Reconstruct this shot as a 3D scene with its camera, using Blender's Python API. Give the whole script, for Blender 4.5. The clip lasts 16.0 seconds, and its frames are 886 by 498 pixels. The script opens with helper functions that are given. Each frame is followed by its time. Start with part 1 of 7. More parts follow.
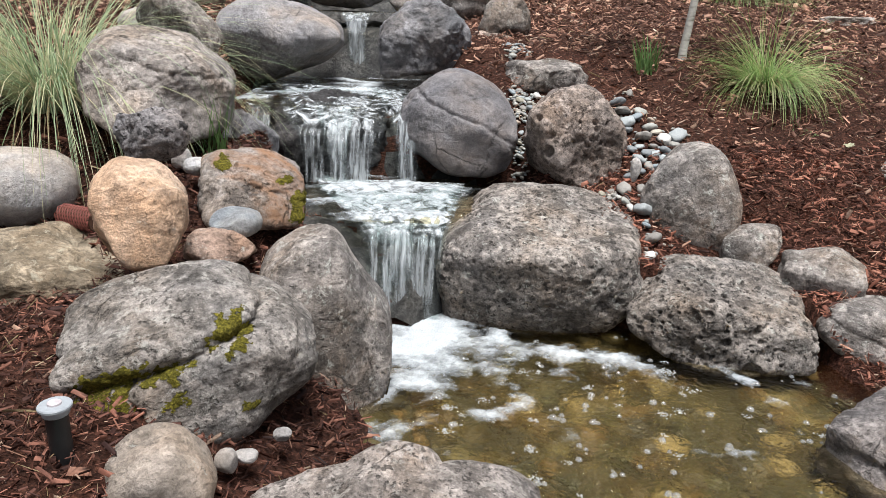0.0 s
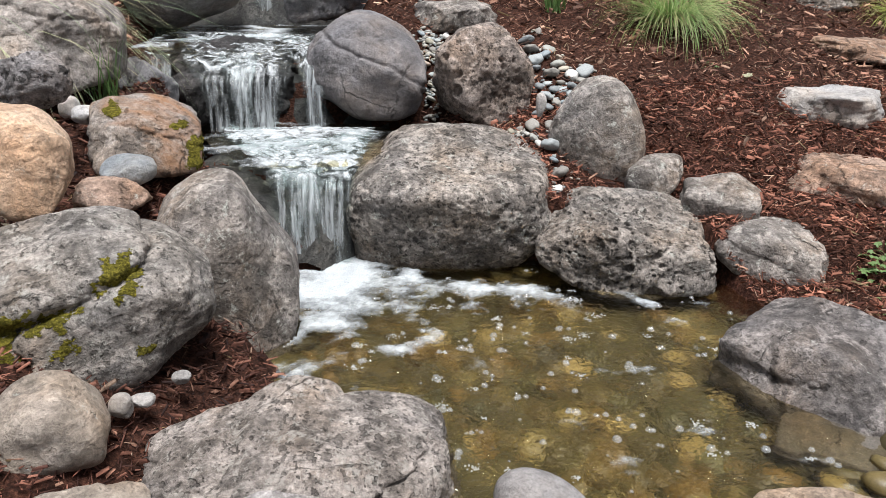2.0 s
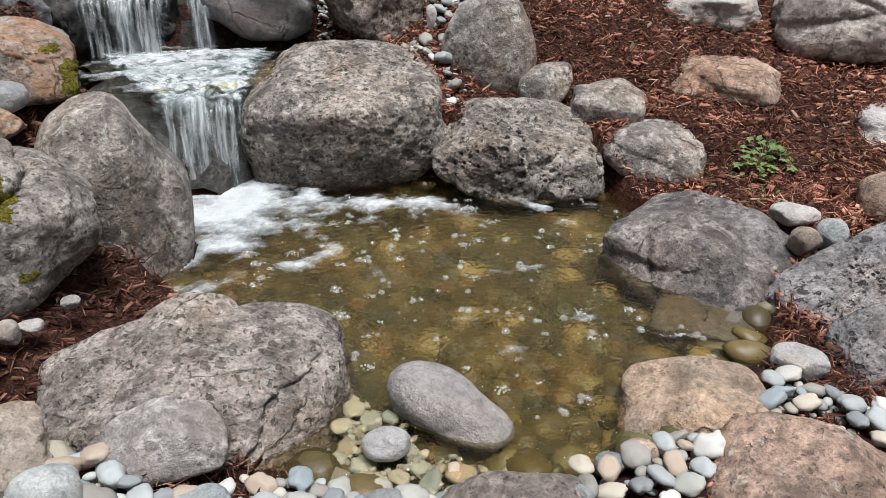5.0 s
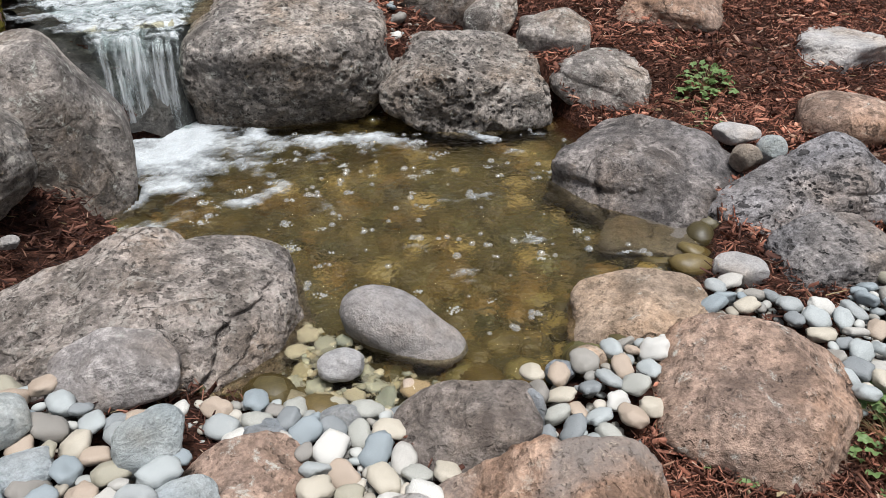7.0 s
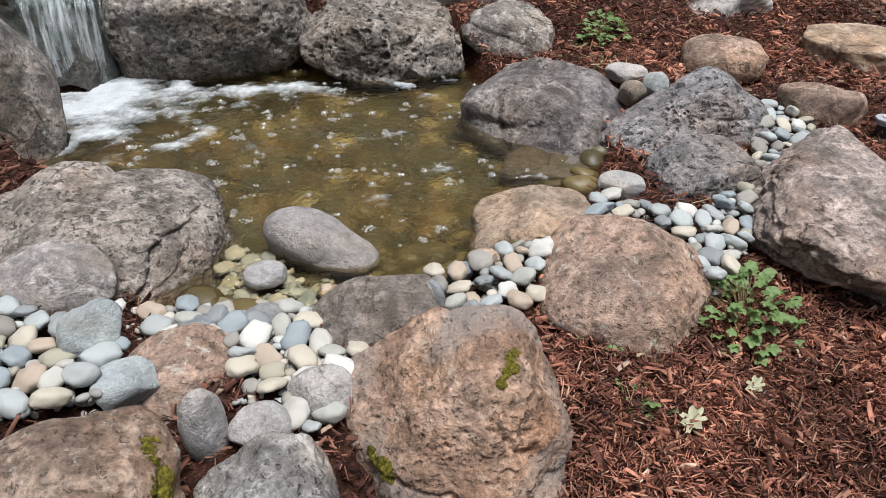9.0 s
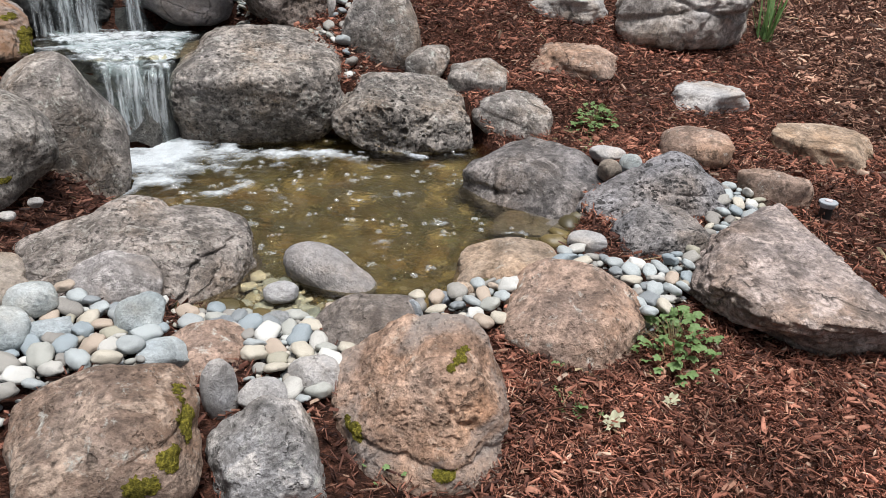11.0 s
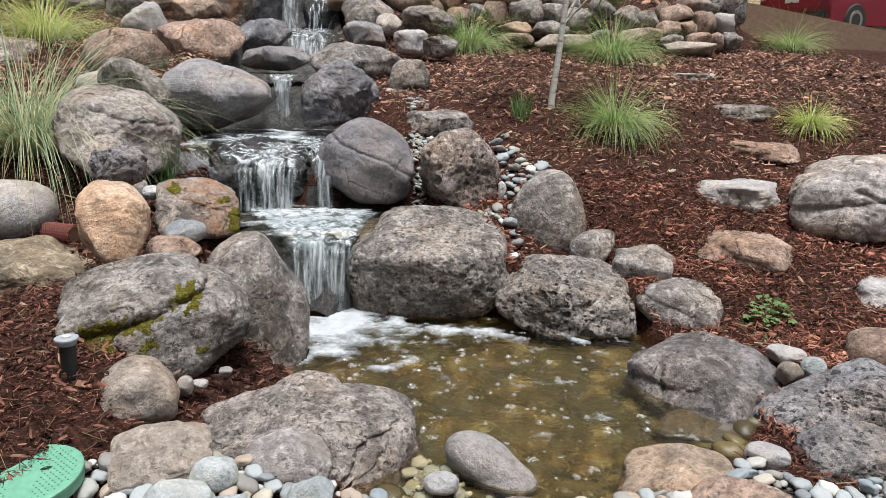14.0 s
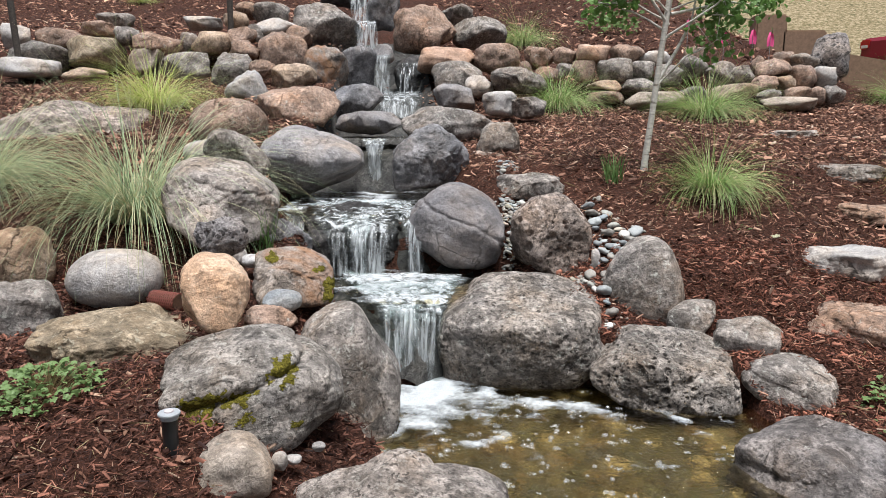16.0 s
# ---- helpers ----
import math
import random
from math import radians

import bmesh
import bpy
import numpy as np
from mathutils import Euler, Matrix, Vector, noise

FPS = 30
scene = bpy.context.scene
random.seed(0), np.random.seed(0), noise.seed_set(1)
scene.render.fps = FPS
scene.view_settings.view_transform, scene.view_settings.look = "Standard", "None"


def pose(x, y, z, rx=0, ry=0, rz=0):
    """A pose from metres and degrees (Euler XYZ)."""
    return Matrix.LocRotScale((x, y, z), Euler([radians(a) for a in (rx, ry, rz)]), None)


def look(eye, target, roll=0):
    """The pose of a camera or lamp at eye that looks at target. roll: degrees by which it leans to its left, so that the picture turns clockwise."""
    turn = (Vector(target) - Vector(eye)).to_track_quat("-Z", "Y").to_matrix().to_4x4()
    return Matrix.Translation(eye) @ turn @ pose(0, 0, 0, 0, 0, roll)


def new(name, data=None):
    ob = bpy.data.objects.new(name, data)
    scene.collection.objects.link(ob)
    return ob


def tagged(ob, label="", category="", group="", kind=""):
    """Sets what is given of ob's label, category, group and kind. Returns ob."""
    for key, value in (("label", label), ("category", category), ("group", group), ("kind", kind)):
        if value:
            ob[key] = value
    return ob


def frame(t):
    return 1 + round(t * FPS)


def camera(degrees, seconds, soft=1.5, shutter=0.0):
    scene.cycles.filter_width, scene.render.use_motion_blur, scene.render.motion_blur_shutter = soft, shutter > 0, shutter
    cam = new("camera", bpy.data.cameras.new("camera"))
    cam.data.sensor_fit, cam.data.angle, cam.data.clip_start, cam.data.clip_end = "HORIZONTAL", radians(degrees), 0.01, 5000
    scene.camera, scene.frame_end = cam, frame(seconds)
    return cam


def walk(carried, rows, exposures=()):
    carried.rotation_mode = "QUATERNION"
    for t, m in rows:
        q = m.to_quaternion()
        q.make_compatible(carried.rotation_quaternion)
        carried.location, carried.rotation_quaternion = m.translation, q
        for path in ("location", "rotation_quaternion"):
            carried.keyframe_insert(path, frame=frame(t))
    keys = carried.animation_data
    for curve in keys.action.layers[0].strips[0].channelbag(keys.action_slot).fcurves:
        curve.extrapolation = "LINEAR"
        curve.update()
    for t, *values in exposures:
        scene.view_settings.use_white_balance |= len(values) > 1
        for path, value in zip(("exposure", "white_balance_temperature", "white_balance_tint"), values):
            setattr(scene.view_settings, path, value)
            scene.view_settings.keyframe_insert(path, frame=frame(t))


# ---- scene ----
cam = camera(62.4, 16.0, soft=0.75)

PATH = [
    (0, (-0.062, 0.365, 1.063), (-0.149, 2.255, 0.416), 1.7),
    (0.5, (-0.038, 0.365, 1.044), (-0.085, 2.25, 0.377), 1.6),
    (1, (-0.009, 0.365, 1.029), (-0.015, 2.242, 0.337), 1.4),
    (1.5, (0.018, 0.355, 1.023), (0.055, 2.219, 0.301), 1.0),
    (2, (0.039, 0.346, 1.011), (0.119, 2.197, 0.258), 0.7),
    (2.5, (0.062, 0.334, 0.998), (0.185, 2.17, 0.214), 0.4),
    (3, (0.078, 0.323, 0.987), (0.242, 2.143, 0.174), 0.1),
    (3.5, (0.088, 0.316, 0.98), (0.287, 2.122, 0.145), -0.1),
    (4, (0.099, 0.307, 0.978), (0.327, 2.1, 0.122), -0.1),
    (4.2, (0.107, 0.299, 0.996), (0.345, 2.082, 0.12), 0.1),
    (6.3, (0.126, 0.259, 0.941), (0.465, 1.966, -0.045), -0.7),
    (6.5, (0.126, 0.256, 0.936), (0.477, 1.95, -0.066), -0.5),
    (7, (0.135, 0.236, 0.924), (0.508, 1.908, -0.109), -0.6),
    (7.5, (0.136, 0.206, 0.919), (0.541, 1.854, -0.14), -0.6),
    (8, (0.124, 0.157, 0.909), (0.57, 1.78, -0.171), -0.4),
    (8.5, (0.11, 0.094, 0.909), (0.593, 1.698, -0.183), -0.3),
    (9, (0.148, 0.006, 0.908), (0.662, 1.604, -0.181), 0.1),
    (9.2, (0.173, -0.048, 0.91), (0.692, 1.552, -0.171), 0.2),
    (11.3, (0.158, -0.384, 0.977), (0.595, 1.378, 0.139), 2.4),
    (11.5, (0.154, -0.387, 0.983), (0.576, 1.391, 0.172), 2.6),
    (12, (0.145, -0.378, 0.997), (0.514, 1.44, 0.249), 2.7),
    (12.5, (0.141, -0.367, 1.017), (0.445, 1.488, 0.333), 2.5),
    (13, (0.134, -0.353, 1.038), (0.362, 1.535, 0.419), 2.0),
    (13.5, (0.118, -0.35, 1.057), (0.268, 1.566, 0.504), 1.6),
    (14, (0.106, -0.346, 1.068), (0.181, 1.591, 0.575), 1.1),
    (14.5, (0.098, -0.333, 1.078), (0.112, 1.616, 0.63), 0.8),
    (15, (0.091, -0.325, 1.096), (0.046, 1.631, 0.682), 0.4),
    (15.5, (0.087, -0.316, 1.112), (-0.016, 1.643, 0.724), 0.2),
    (16, (0.07, -0.299, 1.138), (-0.084, 1.662, 0.776), 0.1),
]
walk(cam, [(t, look(eye, target, roll)) for t, eye, target, roll in PATH], [(0, 0.77), (4, 0.66), (7, 0.52), (9, 0.53), (11, 0.6), (14, 0.63), (16, 0.76)])

# ---- light ----
world = bpy.data.worlds.new("overcast_sky")
scene.world = world
world.use_nodes = True
wn = world.node_tree.nodes
wl = world.node_tree.links
sky = wn.new("ShaderNodeTexSky")
sky.sky_type = 'NISHITA'
sky.sun_disc = False
sky.sun_elevation = radians(78)
sky.sun_rotation = radians(155)
sky.air_density, sky.dust_density, sky.ozone_density = 1.0, 4.0, 1.0
sky_grey = wn.new("ShaderNodeHueSaturation")
sky_grey.inputs["Saturation"].default_value = 0.5
wl.new(sky.outputs["Color"], sky_grey.inputs["Color"])
wl.new(sky_grey.outputs["Color"], wn["Background"].inputs["Color"])
wn["Background"].inputs["Strength"].default_value = 0.061

sun_data = bpy.data.lights.new("sun", 'SUN')
sun_data.energy, sun_data.angle, sun_data.color = 3.75, radians(22), (0.985, 0.988, 1.0)
sun = new("sun", sun_data)
sun.matrix_world = look((1.1, 1.3, 6), (0.6, 2.4, 0))

# ---- materials ----
MATS = {}


def node_mat(name):
    m = bpy.data.materials.new(name)
    m.use_nodes = True
    nt = m.node_tree
    return m, nt.nodes, nt.links, nt.nodes["Principled BSDF"]


def tex(n, l, kind, scale, coord, **kw):
    t = n.new(kind)
    t.inputs["Scale"].default_value = scale
    for k, v in kw.items():
        if k in t.inputs:
            t.inputs[k].default_value = v
    l.new(coord, t.inputs["Vector"])
    return t


def ramp(n, l, fac, stops):
    r = n.new("ShaderNodeValToRGB")
    els = r.color_ramp.elements
    while len(els) < len(stops):
        els.new(0.5)
    for e, (p, c) in zip(els, stops):
        e.position = p
        e.color = (*c, 1) if not isinstance(c, (int, float)) else (c, c, c, 1)
    l.new(fac, r.inputs["Fac"])
    return r.outputs["Color"]


def mixc(n, l, fac, a, b, mode='MIX'):
    m = n.new("ShaderNodeMix")
    m.data_type, m.blend_type = 'RGBA', mode
    if isinstance(fac, (int, float)):
        m.inputs[0].default_value = fac
    else:
        l.new(fac, m.inputs[0])
    for socket, v in ((m.inputs[6], a), (m.inputs[7], b)):
        if isinstance(v, tuple):
            socket.default_value = (*v, 1)
        else:
            l.new(v, socket)
    return m.outputs[2]


def maths(n, l, op, a, b=0.0):
    m = n.new("ShaderNodeMath")
    m.operation = op
    for socket, v in zip(m.inputs, (a, b)):
        if isinstance(v, (int, float)):
            socket.default_value = v
        else:
            l.new(v, socket)
    return m.outputs[0]


def bump(n, l, height, strength, distance, below=None):
    b = n.new("ShaderNodeBump")
    b.inputs["Strength"].default_value, b.inputs["Distance"].default_value = strength, distance
    l.new(height, b.inputs["Height"])
    if below is not None:
        l.new(below, b.inputs["Normal"])
    return b.outputs["Normal"]


def stone_mat(name, dark, mid, light, pits=0.3, lichen=0.0, stain=None, moss=0.0, wet=0.0, grain=1.0, rough=0.85, vary=0.12, pit_scale=38, lichen_col=(0.5, 0.5, 0.45), crust=1.0):
    """Weathered stone: broad tone patches, speckle, pits, pale lichen, rust or moss patches."""
    if name in MATS:
        return MATS[name]
    dark, mid, light = (((c[0] * 1.23, c[1] * 1.19, c[2] * 1.22)) for c in (dark, mid, light))
    m, n, l, p = node_mat(name)
    co = n.new("ShaderNodeTexCoord").outputs["Object"]
    info = n.new("ShaderNodeObjectInfo")
    shift = n.new("ShaderNodeVectorMath")
    shift.operation = 'MULTIPLY_ADD'
    l.new(info.outputs["Random"], shift.inputs[0])
    shift.inputs[1].default_value = (13, 7, 19)
    l.new(co, shift.inputs[2])
    co = shift.outputs[0]
    broad = tex(n, l, "ShaderNodeTexNoise", 5, co, Detail=8, Roughness=0.65, Distortion=0.6)
    fine = tex(n, l, "ShaderNodeTexNoise", 55 * grain, co, Detail=8, Roughness=0.7)
    speck = tex(n, l, "ShaderNodeTexNoise", 170 * grain, co, Detail=4, Roughness=0.7)
    col = ramp(n, l, broad.outputs["Fac"], [(0.3, dark), (0.5, mid), (0.72, light)])
    f2 = ramp(n, l, fine.outputs["Fac"], [(0.34, 0.22), (0.49, 0.95), (0.66, 1.6)])
    col = mixc(n, l, 0.3 + 0.5 * min(1, pits + 0.4 * lichen), col, f2, 'MULTIPLY')
    blotch = tex(n, l, "ShaderNodeTexNoise", 17, co, Detail=7, Roughness=0.65, Distortion=0.8)
    col = mixc(n, l, 0.85 if pits >= 0.2 else 0.4, col, ramp(n, l, blotch.outputs["Fac"], [(0.36, 0.5), (0.5, 1.0), (0.64, 1.35)]), 'MULTIPLY')
    hue = tex(n, l, "ShaderNodeTexNoise", 3.1, co, Detail=5, Roughness=0.6)
    col = mixc(n, l, 0.8, col, ramp(n, l, hue.outputs["Fac"], [(0.36, (0.88, 0.93, 1.0)), (0.5, (1.0, 1.0, 1.0)), (0.64, (1.12, 0.98, 0.84))]), 'MULTIPLY')
    f3 = ramp(n, l, speck.outputs["Fac"], [(0.38, 0.4), (0.5, 1.0), (0.64, 1.55)])
    col = mixc(n, l, 0.2 + 0.3 * min(1, pits + 0.4 * lichen), col, f3, 'MULTIPLY')
    if pits >= 0.15 or lichen > 0:
        # pale weathered crust with ragged edges over darker bare stone
        cr = tex(n, l, "ShaderNodeTexNoise", 10.5, co, Detail=10, Roughness=0.72, Distortion=0.5)
        col = mixc(n, l, ramp(n, l, cr.outputs["Fac"], [(0.4, 0.6 * crust), (0.48, 0.0)]), col, tuple(c * 0.62 for c in dark))
        col = mixc(n, l, ramp(n, l, cr.outputs["Fac"], [(0.52, 0.0), (0.59, 0.8 * crust)]), col, mixc(n, l, 1.0, tuple(c * 1.12 for c in light), f2, 'MULTIPLY'))
    if stain:
        st = tex(n, l, "ShaderNodeTexNoise", 3.2, co, Detail=6, Roughness=0.6, Distortion=1.2)
        col = mixc(n, l, ramp(n, l, st.outputs["Fac"], [(0.47, 0.0), (0.6, 0.85)]), col, stain)
    if lichen > 0:
        li = tex(n, l, "ShaderNodeTexNoise", 24, co, Detail=9, Roughness=0.8, Distortion=0.4)
        lf = ramp(n, l, li.outputs["Fac"], [(0.62 - lichen * 0.2, 0.0), (0.7 - lichen * 0.2, 0.75)])
        col = mixc(n, l, lf, col, lichen_col)
    height = maths(n, l, 'ADD', maths(n, l, 'MULTIPLY', fine.outputs["Fac"], 1.0), maths(n, l, 'MULTIPLY', speck.outputs["Fac"], 0.35))
    if pits > 0:
        warp = tex(n, l, "ShaderNodeTexNoise", 9, co, Detail=3)
        ragged = tex(n, l, "ShaderNodeTexNoise", 70, co, Detail=3)
        uneven = mixc(n, l, 0.03, co, ragged.outputs["Color"])
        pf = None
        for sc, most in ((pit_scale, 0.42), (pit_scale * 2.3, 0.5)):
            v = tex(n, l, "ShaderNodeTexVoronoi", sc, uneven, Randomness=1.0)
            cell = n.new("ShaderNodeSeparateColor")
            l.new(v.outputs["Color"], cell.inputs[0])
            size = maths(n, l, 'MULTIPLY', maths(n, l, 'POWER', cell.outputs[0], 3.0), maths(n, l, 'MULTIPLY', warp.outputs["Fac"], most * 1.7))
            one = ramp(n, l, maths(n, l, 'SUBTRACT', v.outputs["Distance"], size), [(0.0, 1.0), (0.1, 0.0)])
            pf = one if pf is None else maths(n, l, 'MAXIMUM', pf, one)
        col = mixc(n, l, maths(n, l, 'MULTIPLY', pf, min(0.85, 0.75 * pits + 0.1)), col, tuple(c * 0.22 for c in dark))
        height = maths(n, l, 'SUBTRACT', height, maths(n, l, 'MULTIPLY', pf, 1.6 * pits))
    crack = tex(n, l, "ShaderNodeTexVoronoi", 3.4, mixc(n, l, 0.16, co, broad.outputs["Color"]), Randomness=1.0)
    crack.feature = 'DISTANCE_TO_EDGE'
    cf = maths(n, l, 'MULTIPLY', ramp(n, l, crack.outputs["Distance"], [(0.0, 1.0), (0.012, 0.0)]), ramp(n, l, hue.outputs["Fac"], [(0.5, 0.0), (0.58, 1.0)]))
    col = mixc(n, l, maths(n, l, 'MULTIPLY', cf, 0.55), col, tuple(c * 0.35 for c in dark))
    height = maths(n, l, 'SUBTRACT', height, maths(n, l, 'MULTIPLY', cf, 0.9))
    if moss > 0:
        geo = n.new("ShaderNodeNewGeometry")
        sep = n.new("ShaderNodeSeparateXYZ")
        l.new(geo.outputs["Normal"], sep.inputs[0])
        mo = tex(n, l, "ShaderNodeTexNoise", 6.5, co, Detail=8, Roughness=0.7)
        mf = ramp(n, l, maths(n, l, 'ADD', mo.outputs["Fac"], maths(n, l, 'MULTIPLY', sep.outputs["Z"], 0.08)), [(0.69 - moss * 0.15, 0.0), (0.74 - moss * 0.15, 0.9)])
        tuft = tex(n, l, "ShaderNodeTexNoise", 120, co, Detail=4)
        col = mixc(n, l, mf, col, ramp(n, l, tuft.outputs["Fac"], [(0.35, (0.035, 0.04, 0.008)), (0.65, (0.17, 0.16, 0.02))]))
        height = maths(n, l, 'ADD', height, maths(n, l, 'MULTIPLY', maths(n, l, 'MULTIPLY', mf, tuft.outputs["Fac"]), 1.5))
    # each stone a little lighter or darker than its neighbour
    tone = ramp(n, l, info.outputs["Random"], [(0.0, 1 - vary), (1.0, 1 + vary)])
    col = mixc(n, l, 1.0, col, tone, 'MULTIPLY')
    l.new(col, p.inputs["Base Color"])
    rg = ramp(n, l, broad.outputs["Fac"], [(0.35, max(0.05, rough - 0.12 - wet * 0.55)), (0.65, max(0.08, rough - wet * 0.35))])
    l.new(rg, p.inputs["Roughness"])
    p.inputs["Specular IOR Level"].default_value = 0.3 + 0.3 * wet
    nb = bump(n, l, broad.outputs["Fac"], 0.5, 0.03)
    l.new(bump(n, l, height, 1.0, 0.011, nb), p.inputs["Normal"])
    MATS[name] = m
    return m


def GREY():
    return stone_mat("grey_basalt", (0.1, 0.089, 0.076), (0.18, 0.163, 0.142), (0.28, 0.257, 0.226), pits=0.35, lichen=0.35)


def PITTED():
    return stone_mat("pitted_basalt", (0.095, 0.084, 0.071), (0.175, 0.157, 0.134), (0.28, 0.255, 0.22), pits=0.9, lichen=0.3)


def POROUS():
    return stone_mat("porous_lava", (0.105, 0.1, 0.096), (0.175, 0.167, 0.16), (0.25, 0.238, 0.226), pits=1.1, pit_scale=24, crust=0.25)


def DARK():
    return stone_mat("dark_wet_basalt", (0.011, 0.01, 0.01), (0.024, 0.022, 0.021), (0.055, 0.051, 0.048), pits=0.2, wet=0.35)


def SLATE():
    return stone_mat("smooth_grey_stone", (0.145, 0.138, 0.13), (0.215, 0.206, 0.196), (0.285, 0.274, 0.26), pits=0.1, vary=0.15, crust=0.4)


def PALE():
    return stone_mat("pale_grey_stone", (0.23, 0.222, 0.205), (0.33, 0.32, 0.295), (0.43, 0.415, 0.385), pits=0.05)


def TAN():
    return stone_mat("tan_sandstone", (0.18, 0.135, 0.09), (0.29, 0.22, 0.155), (0.39, 0.31, 0.23), pits=0.2, lichen=0.15, crust=0.5)


def ORANGE():
    return stone_mat("orange_sandstone", (0.22, 0.145, 0.1), (0.33, 0.225, 0.16), (0.42, 0.31, 0.235), pits=0.1, lichen=0.1, crust=0.4)


def BROWN():
    return stone_mat("pink_brown_stone", (0.14, 0.1, 0.075), (0.24, 0.17, 0.125), (0.34, 0.25, 0.19), pits=0.3, lichen=0.25, crust=0.6)


def RUST():
    return stone_mat("rust_stained_stone", (0.11, 0.097, 0.083), (0.2, 0.182, 0.16), (0.31, 0.288, 0.258), pits=0.4, lichen=0.2, stain=(0.34, 0.18, 0.095), crust=0.6)


def MOSSY():
    return stone_mat("mossy_grey_stone", (0.085, 0.077, 0.065), (0.165, 0.15, 0.128), (0.26, 0.24, 0.21), pits=0.5, lichen=0.4, lichen_col=(0.42, 0.4, 0.36))


def CREAM():
    return stone_mat("cream_stone", (0.19, 0.16, 0.122), (0.285, 0.245, 0.195), (0.38, 0.33, 0.272), pits=0.15, lichen=0.15, crust=0.5)


def BROWNROCK():
    return stone_mat("dark_brown_pitted_stone", (0.12, 0.1, 0.083), (0.225, 0.19, 0.16), (0.35, 0.3, 0.255), pits=0.7, lichen=0.1)


# ---- ground shape ----
def lerp_table(v, table):
    if v <= table[0][0]:
        return table[0][1]
    for (a, za), (b, zb) in zip(table, table[1:]):
        if v <= b:
            return za + (zb - za) * (v - a) / (b - a)
    return table[-1][1]


SLOPE = ((-40, -0.9), (-3, -0.55), (-1, -0.38), (0, -0.2), (0.7, -0.06), (1.0, -0.02), (1.6, 0.03), (2.16, 0.08), (2.9, 0.32), (3.4, 0.515), (4.2, 0.81), (5, 0.95), (6, 1.10), (7.0, 1.24))
UPPER = ((7.0, 0.0), (7.4, 0.28), (8.6, 0.6), (12, 1.4), (16, 2.7), (30, 7.0), (80, 16.0), (300, 40.0))
ROADSIDE = ((7.0, 0.0), (9, 0.2), (13, 0.42), (18, 0.42), (21, 1.2), (30, 5.0), (80, 14.0), (300, 38.0))
LEFT = ((-0.5, 0.05), (0.8, 0.12), (1.5, 0.24), (3, 0.28), (4.5, 0.14), (6.0, 0.22), (7.4, 0.28), (9, 0.1))
POND = (0.40, 2.08, 0.86, 0.90)


def smooth(v):
    v = min(1.0, max(0.0, v))
    return v * v * (3 - 2 * v)


def pond_d(x, y):
    d = math.hypot((x - POND[0]) / POND[2], (y - POND[1]) / POND[3])
    d += 6 * max(0.0, -0.15 - x) * max(0.0, 2.1 - y)
    d += 6 * max(0.0, x - 1.0) * max(0.0, y - 2.15)
    return d + 2.5 * max(0.0, y - 2.62) * min(1.0, max(0.0, (x - 0.05) / 0.2))


def land(x, y):
    """Height of the soil."""
    z = lerp_table(y, SLOPE)
    if y > 7.0:
        k = smooth((x - 3.1) / 0.9)
        z += (1 - k) * lerp_table(y, UPPER) + k * lerp_table(y, ROADSIDE)
    z += smooth((-0.35 - x) / 0.5) * lerp_table(y, LEFT)
    if -2 < x < 3 and -1 < y < 9.5:
        d = pond_d(x, y)
        if d < 1.0:
            z = min(z, -0.19 * (1 - d ** 4) - 0.005)
        elif d < 1.6:
            z += max(0.0, 0.012 - z) * smooth((1.6 - d) / 0.45)
        # channel of the stream
        cx = lerp_table(y, ((2.4, -0.25), (3.1, -0.33), (3.5, -0.5), (4.0, -0.75), (5.2, -0.82), (6.5, -1.0), (9, -1.45)))
        w = lerp_table(y, ((2.4, 0.3), (3.2, 0.5), (3.6, 0.6), (4.2, 0.48), (5.5, 0.36), (9, 0.36)))
        if y > 2.95 or (y > 2.55 and d > 1.0):
            bed = lerp_table(y, ((2.55, -0.1), (2.75, 0.2), (3.42, 0.22), (3.6, 0.48), (4.5, 0.52), (4.7, 0.82), (5.4, 0.88), (5.7, 0.98), (6.5, 1.05), (6.9, 1.25), (7.6, 1.4), (8.0, 1.7), (9.5, 2.1)))
            k = smooth((1.25 - abs(x - cx) / w) / 0.4)
            z = z * (1 - k) + min(z, bed) * k
    z -= 0.2 * math.exp(-((x + 0.98) / 0.16) ** 2 - ((y - 3.2) / 0.3) ** 2) if y < 5 else 0
    z -= 0.17 * math.exp(-((x - 0.0) / 0.3) ** 2 - ((y - 3.5) / 0.2) ** 2) if y < 5 else 0
    z -= 0.11 * math.exp(-((x - 0.25) / 0.3) ** 2 - ((y - 3.2) / 0.22) ** 2)
    # mound under the pebbles by the valve lid
    k = smooth((1.3 - math.hypot((x + 0.43) / 0.3, (y - 1.05) / 0.25)) / 0.35)
    z += k * max(0.0, 0.075 - z)
    z -= 0.15 * math.exp(-((x - 1.19) / 0.22) ** 2 - ((y - 2.4) / 0.16) ** 2)
    z -= 0.13 * math.exp(-((x - 0.88) / 0.4) ** 2 - ((y - 2.8) / 0.2) ** 2)
    z += 0.02 * noise.noise(Vector((x * 1.7, y * 1.7, 0))) + 0.013 * noise.noise(Vector((x * 7, y * 7, 3)))
    return z


def mesh_of(name, verts, faces, smooth_faces=True):
    me = bpy.data.meshes.new(name)
    me.from_pydata(verts, [], faces)
    if smooth_faces:
        me.polygons.foreach_set("use_smooth", [True] * len(me.polygons))
    me.update()
    return me


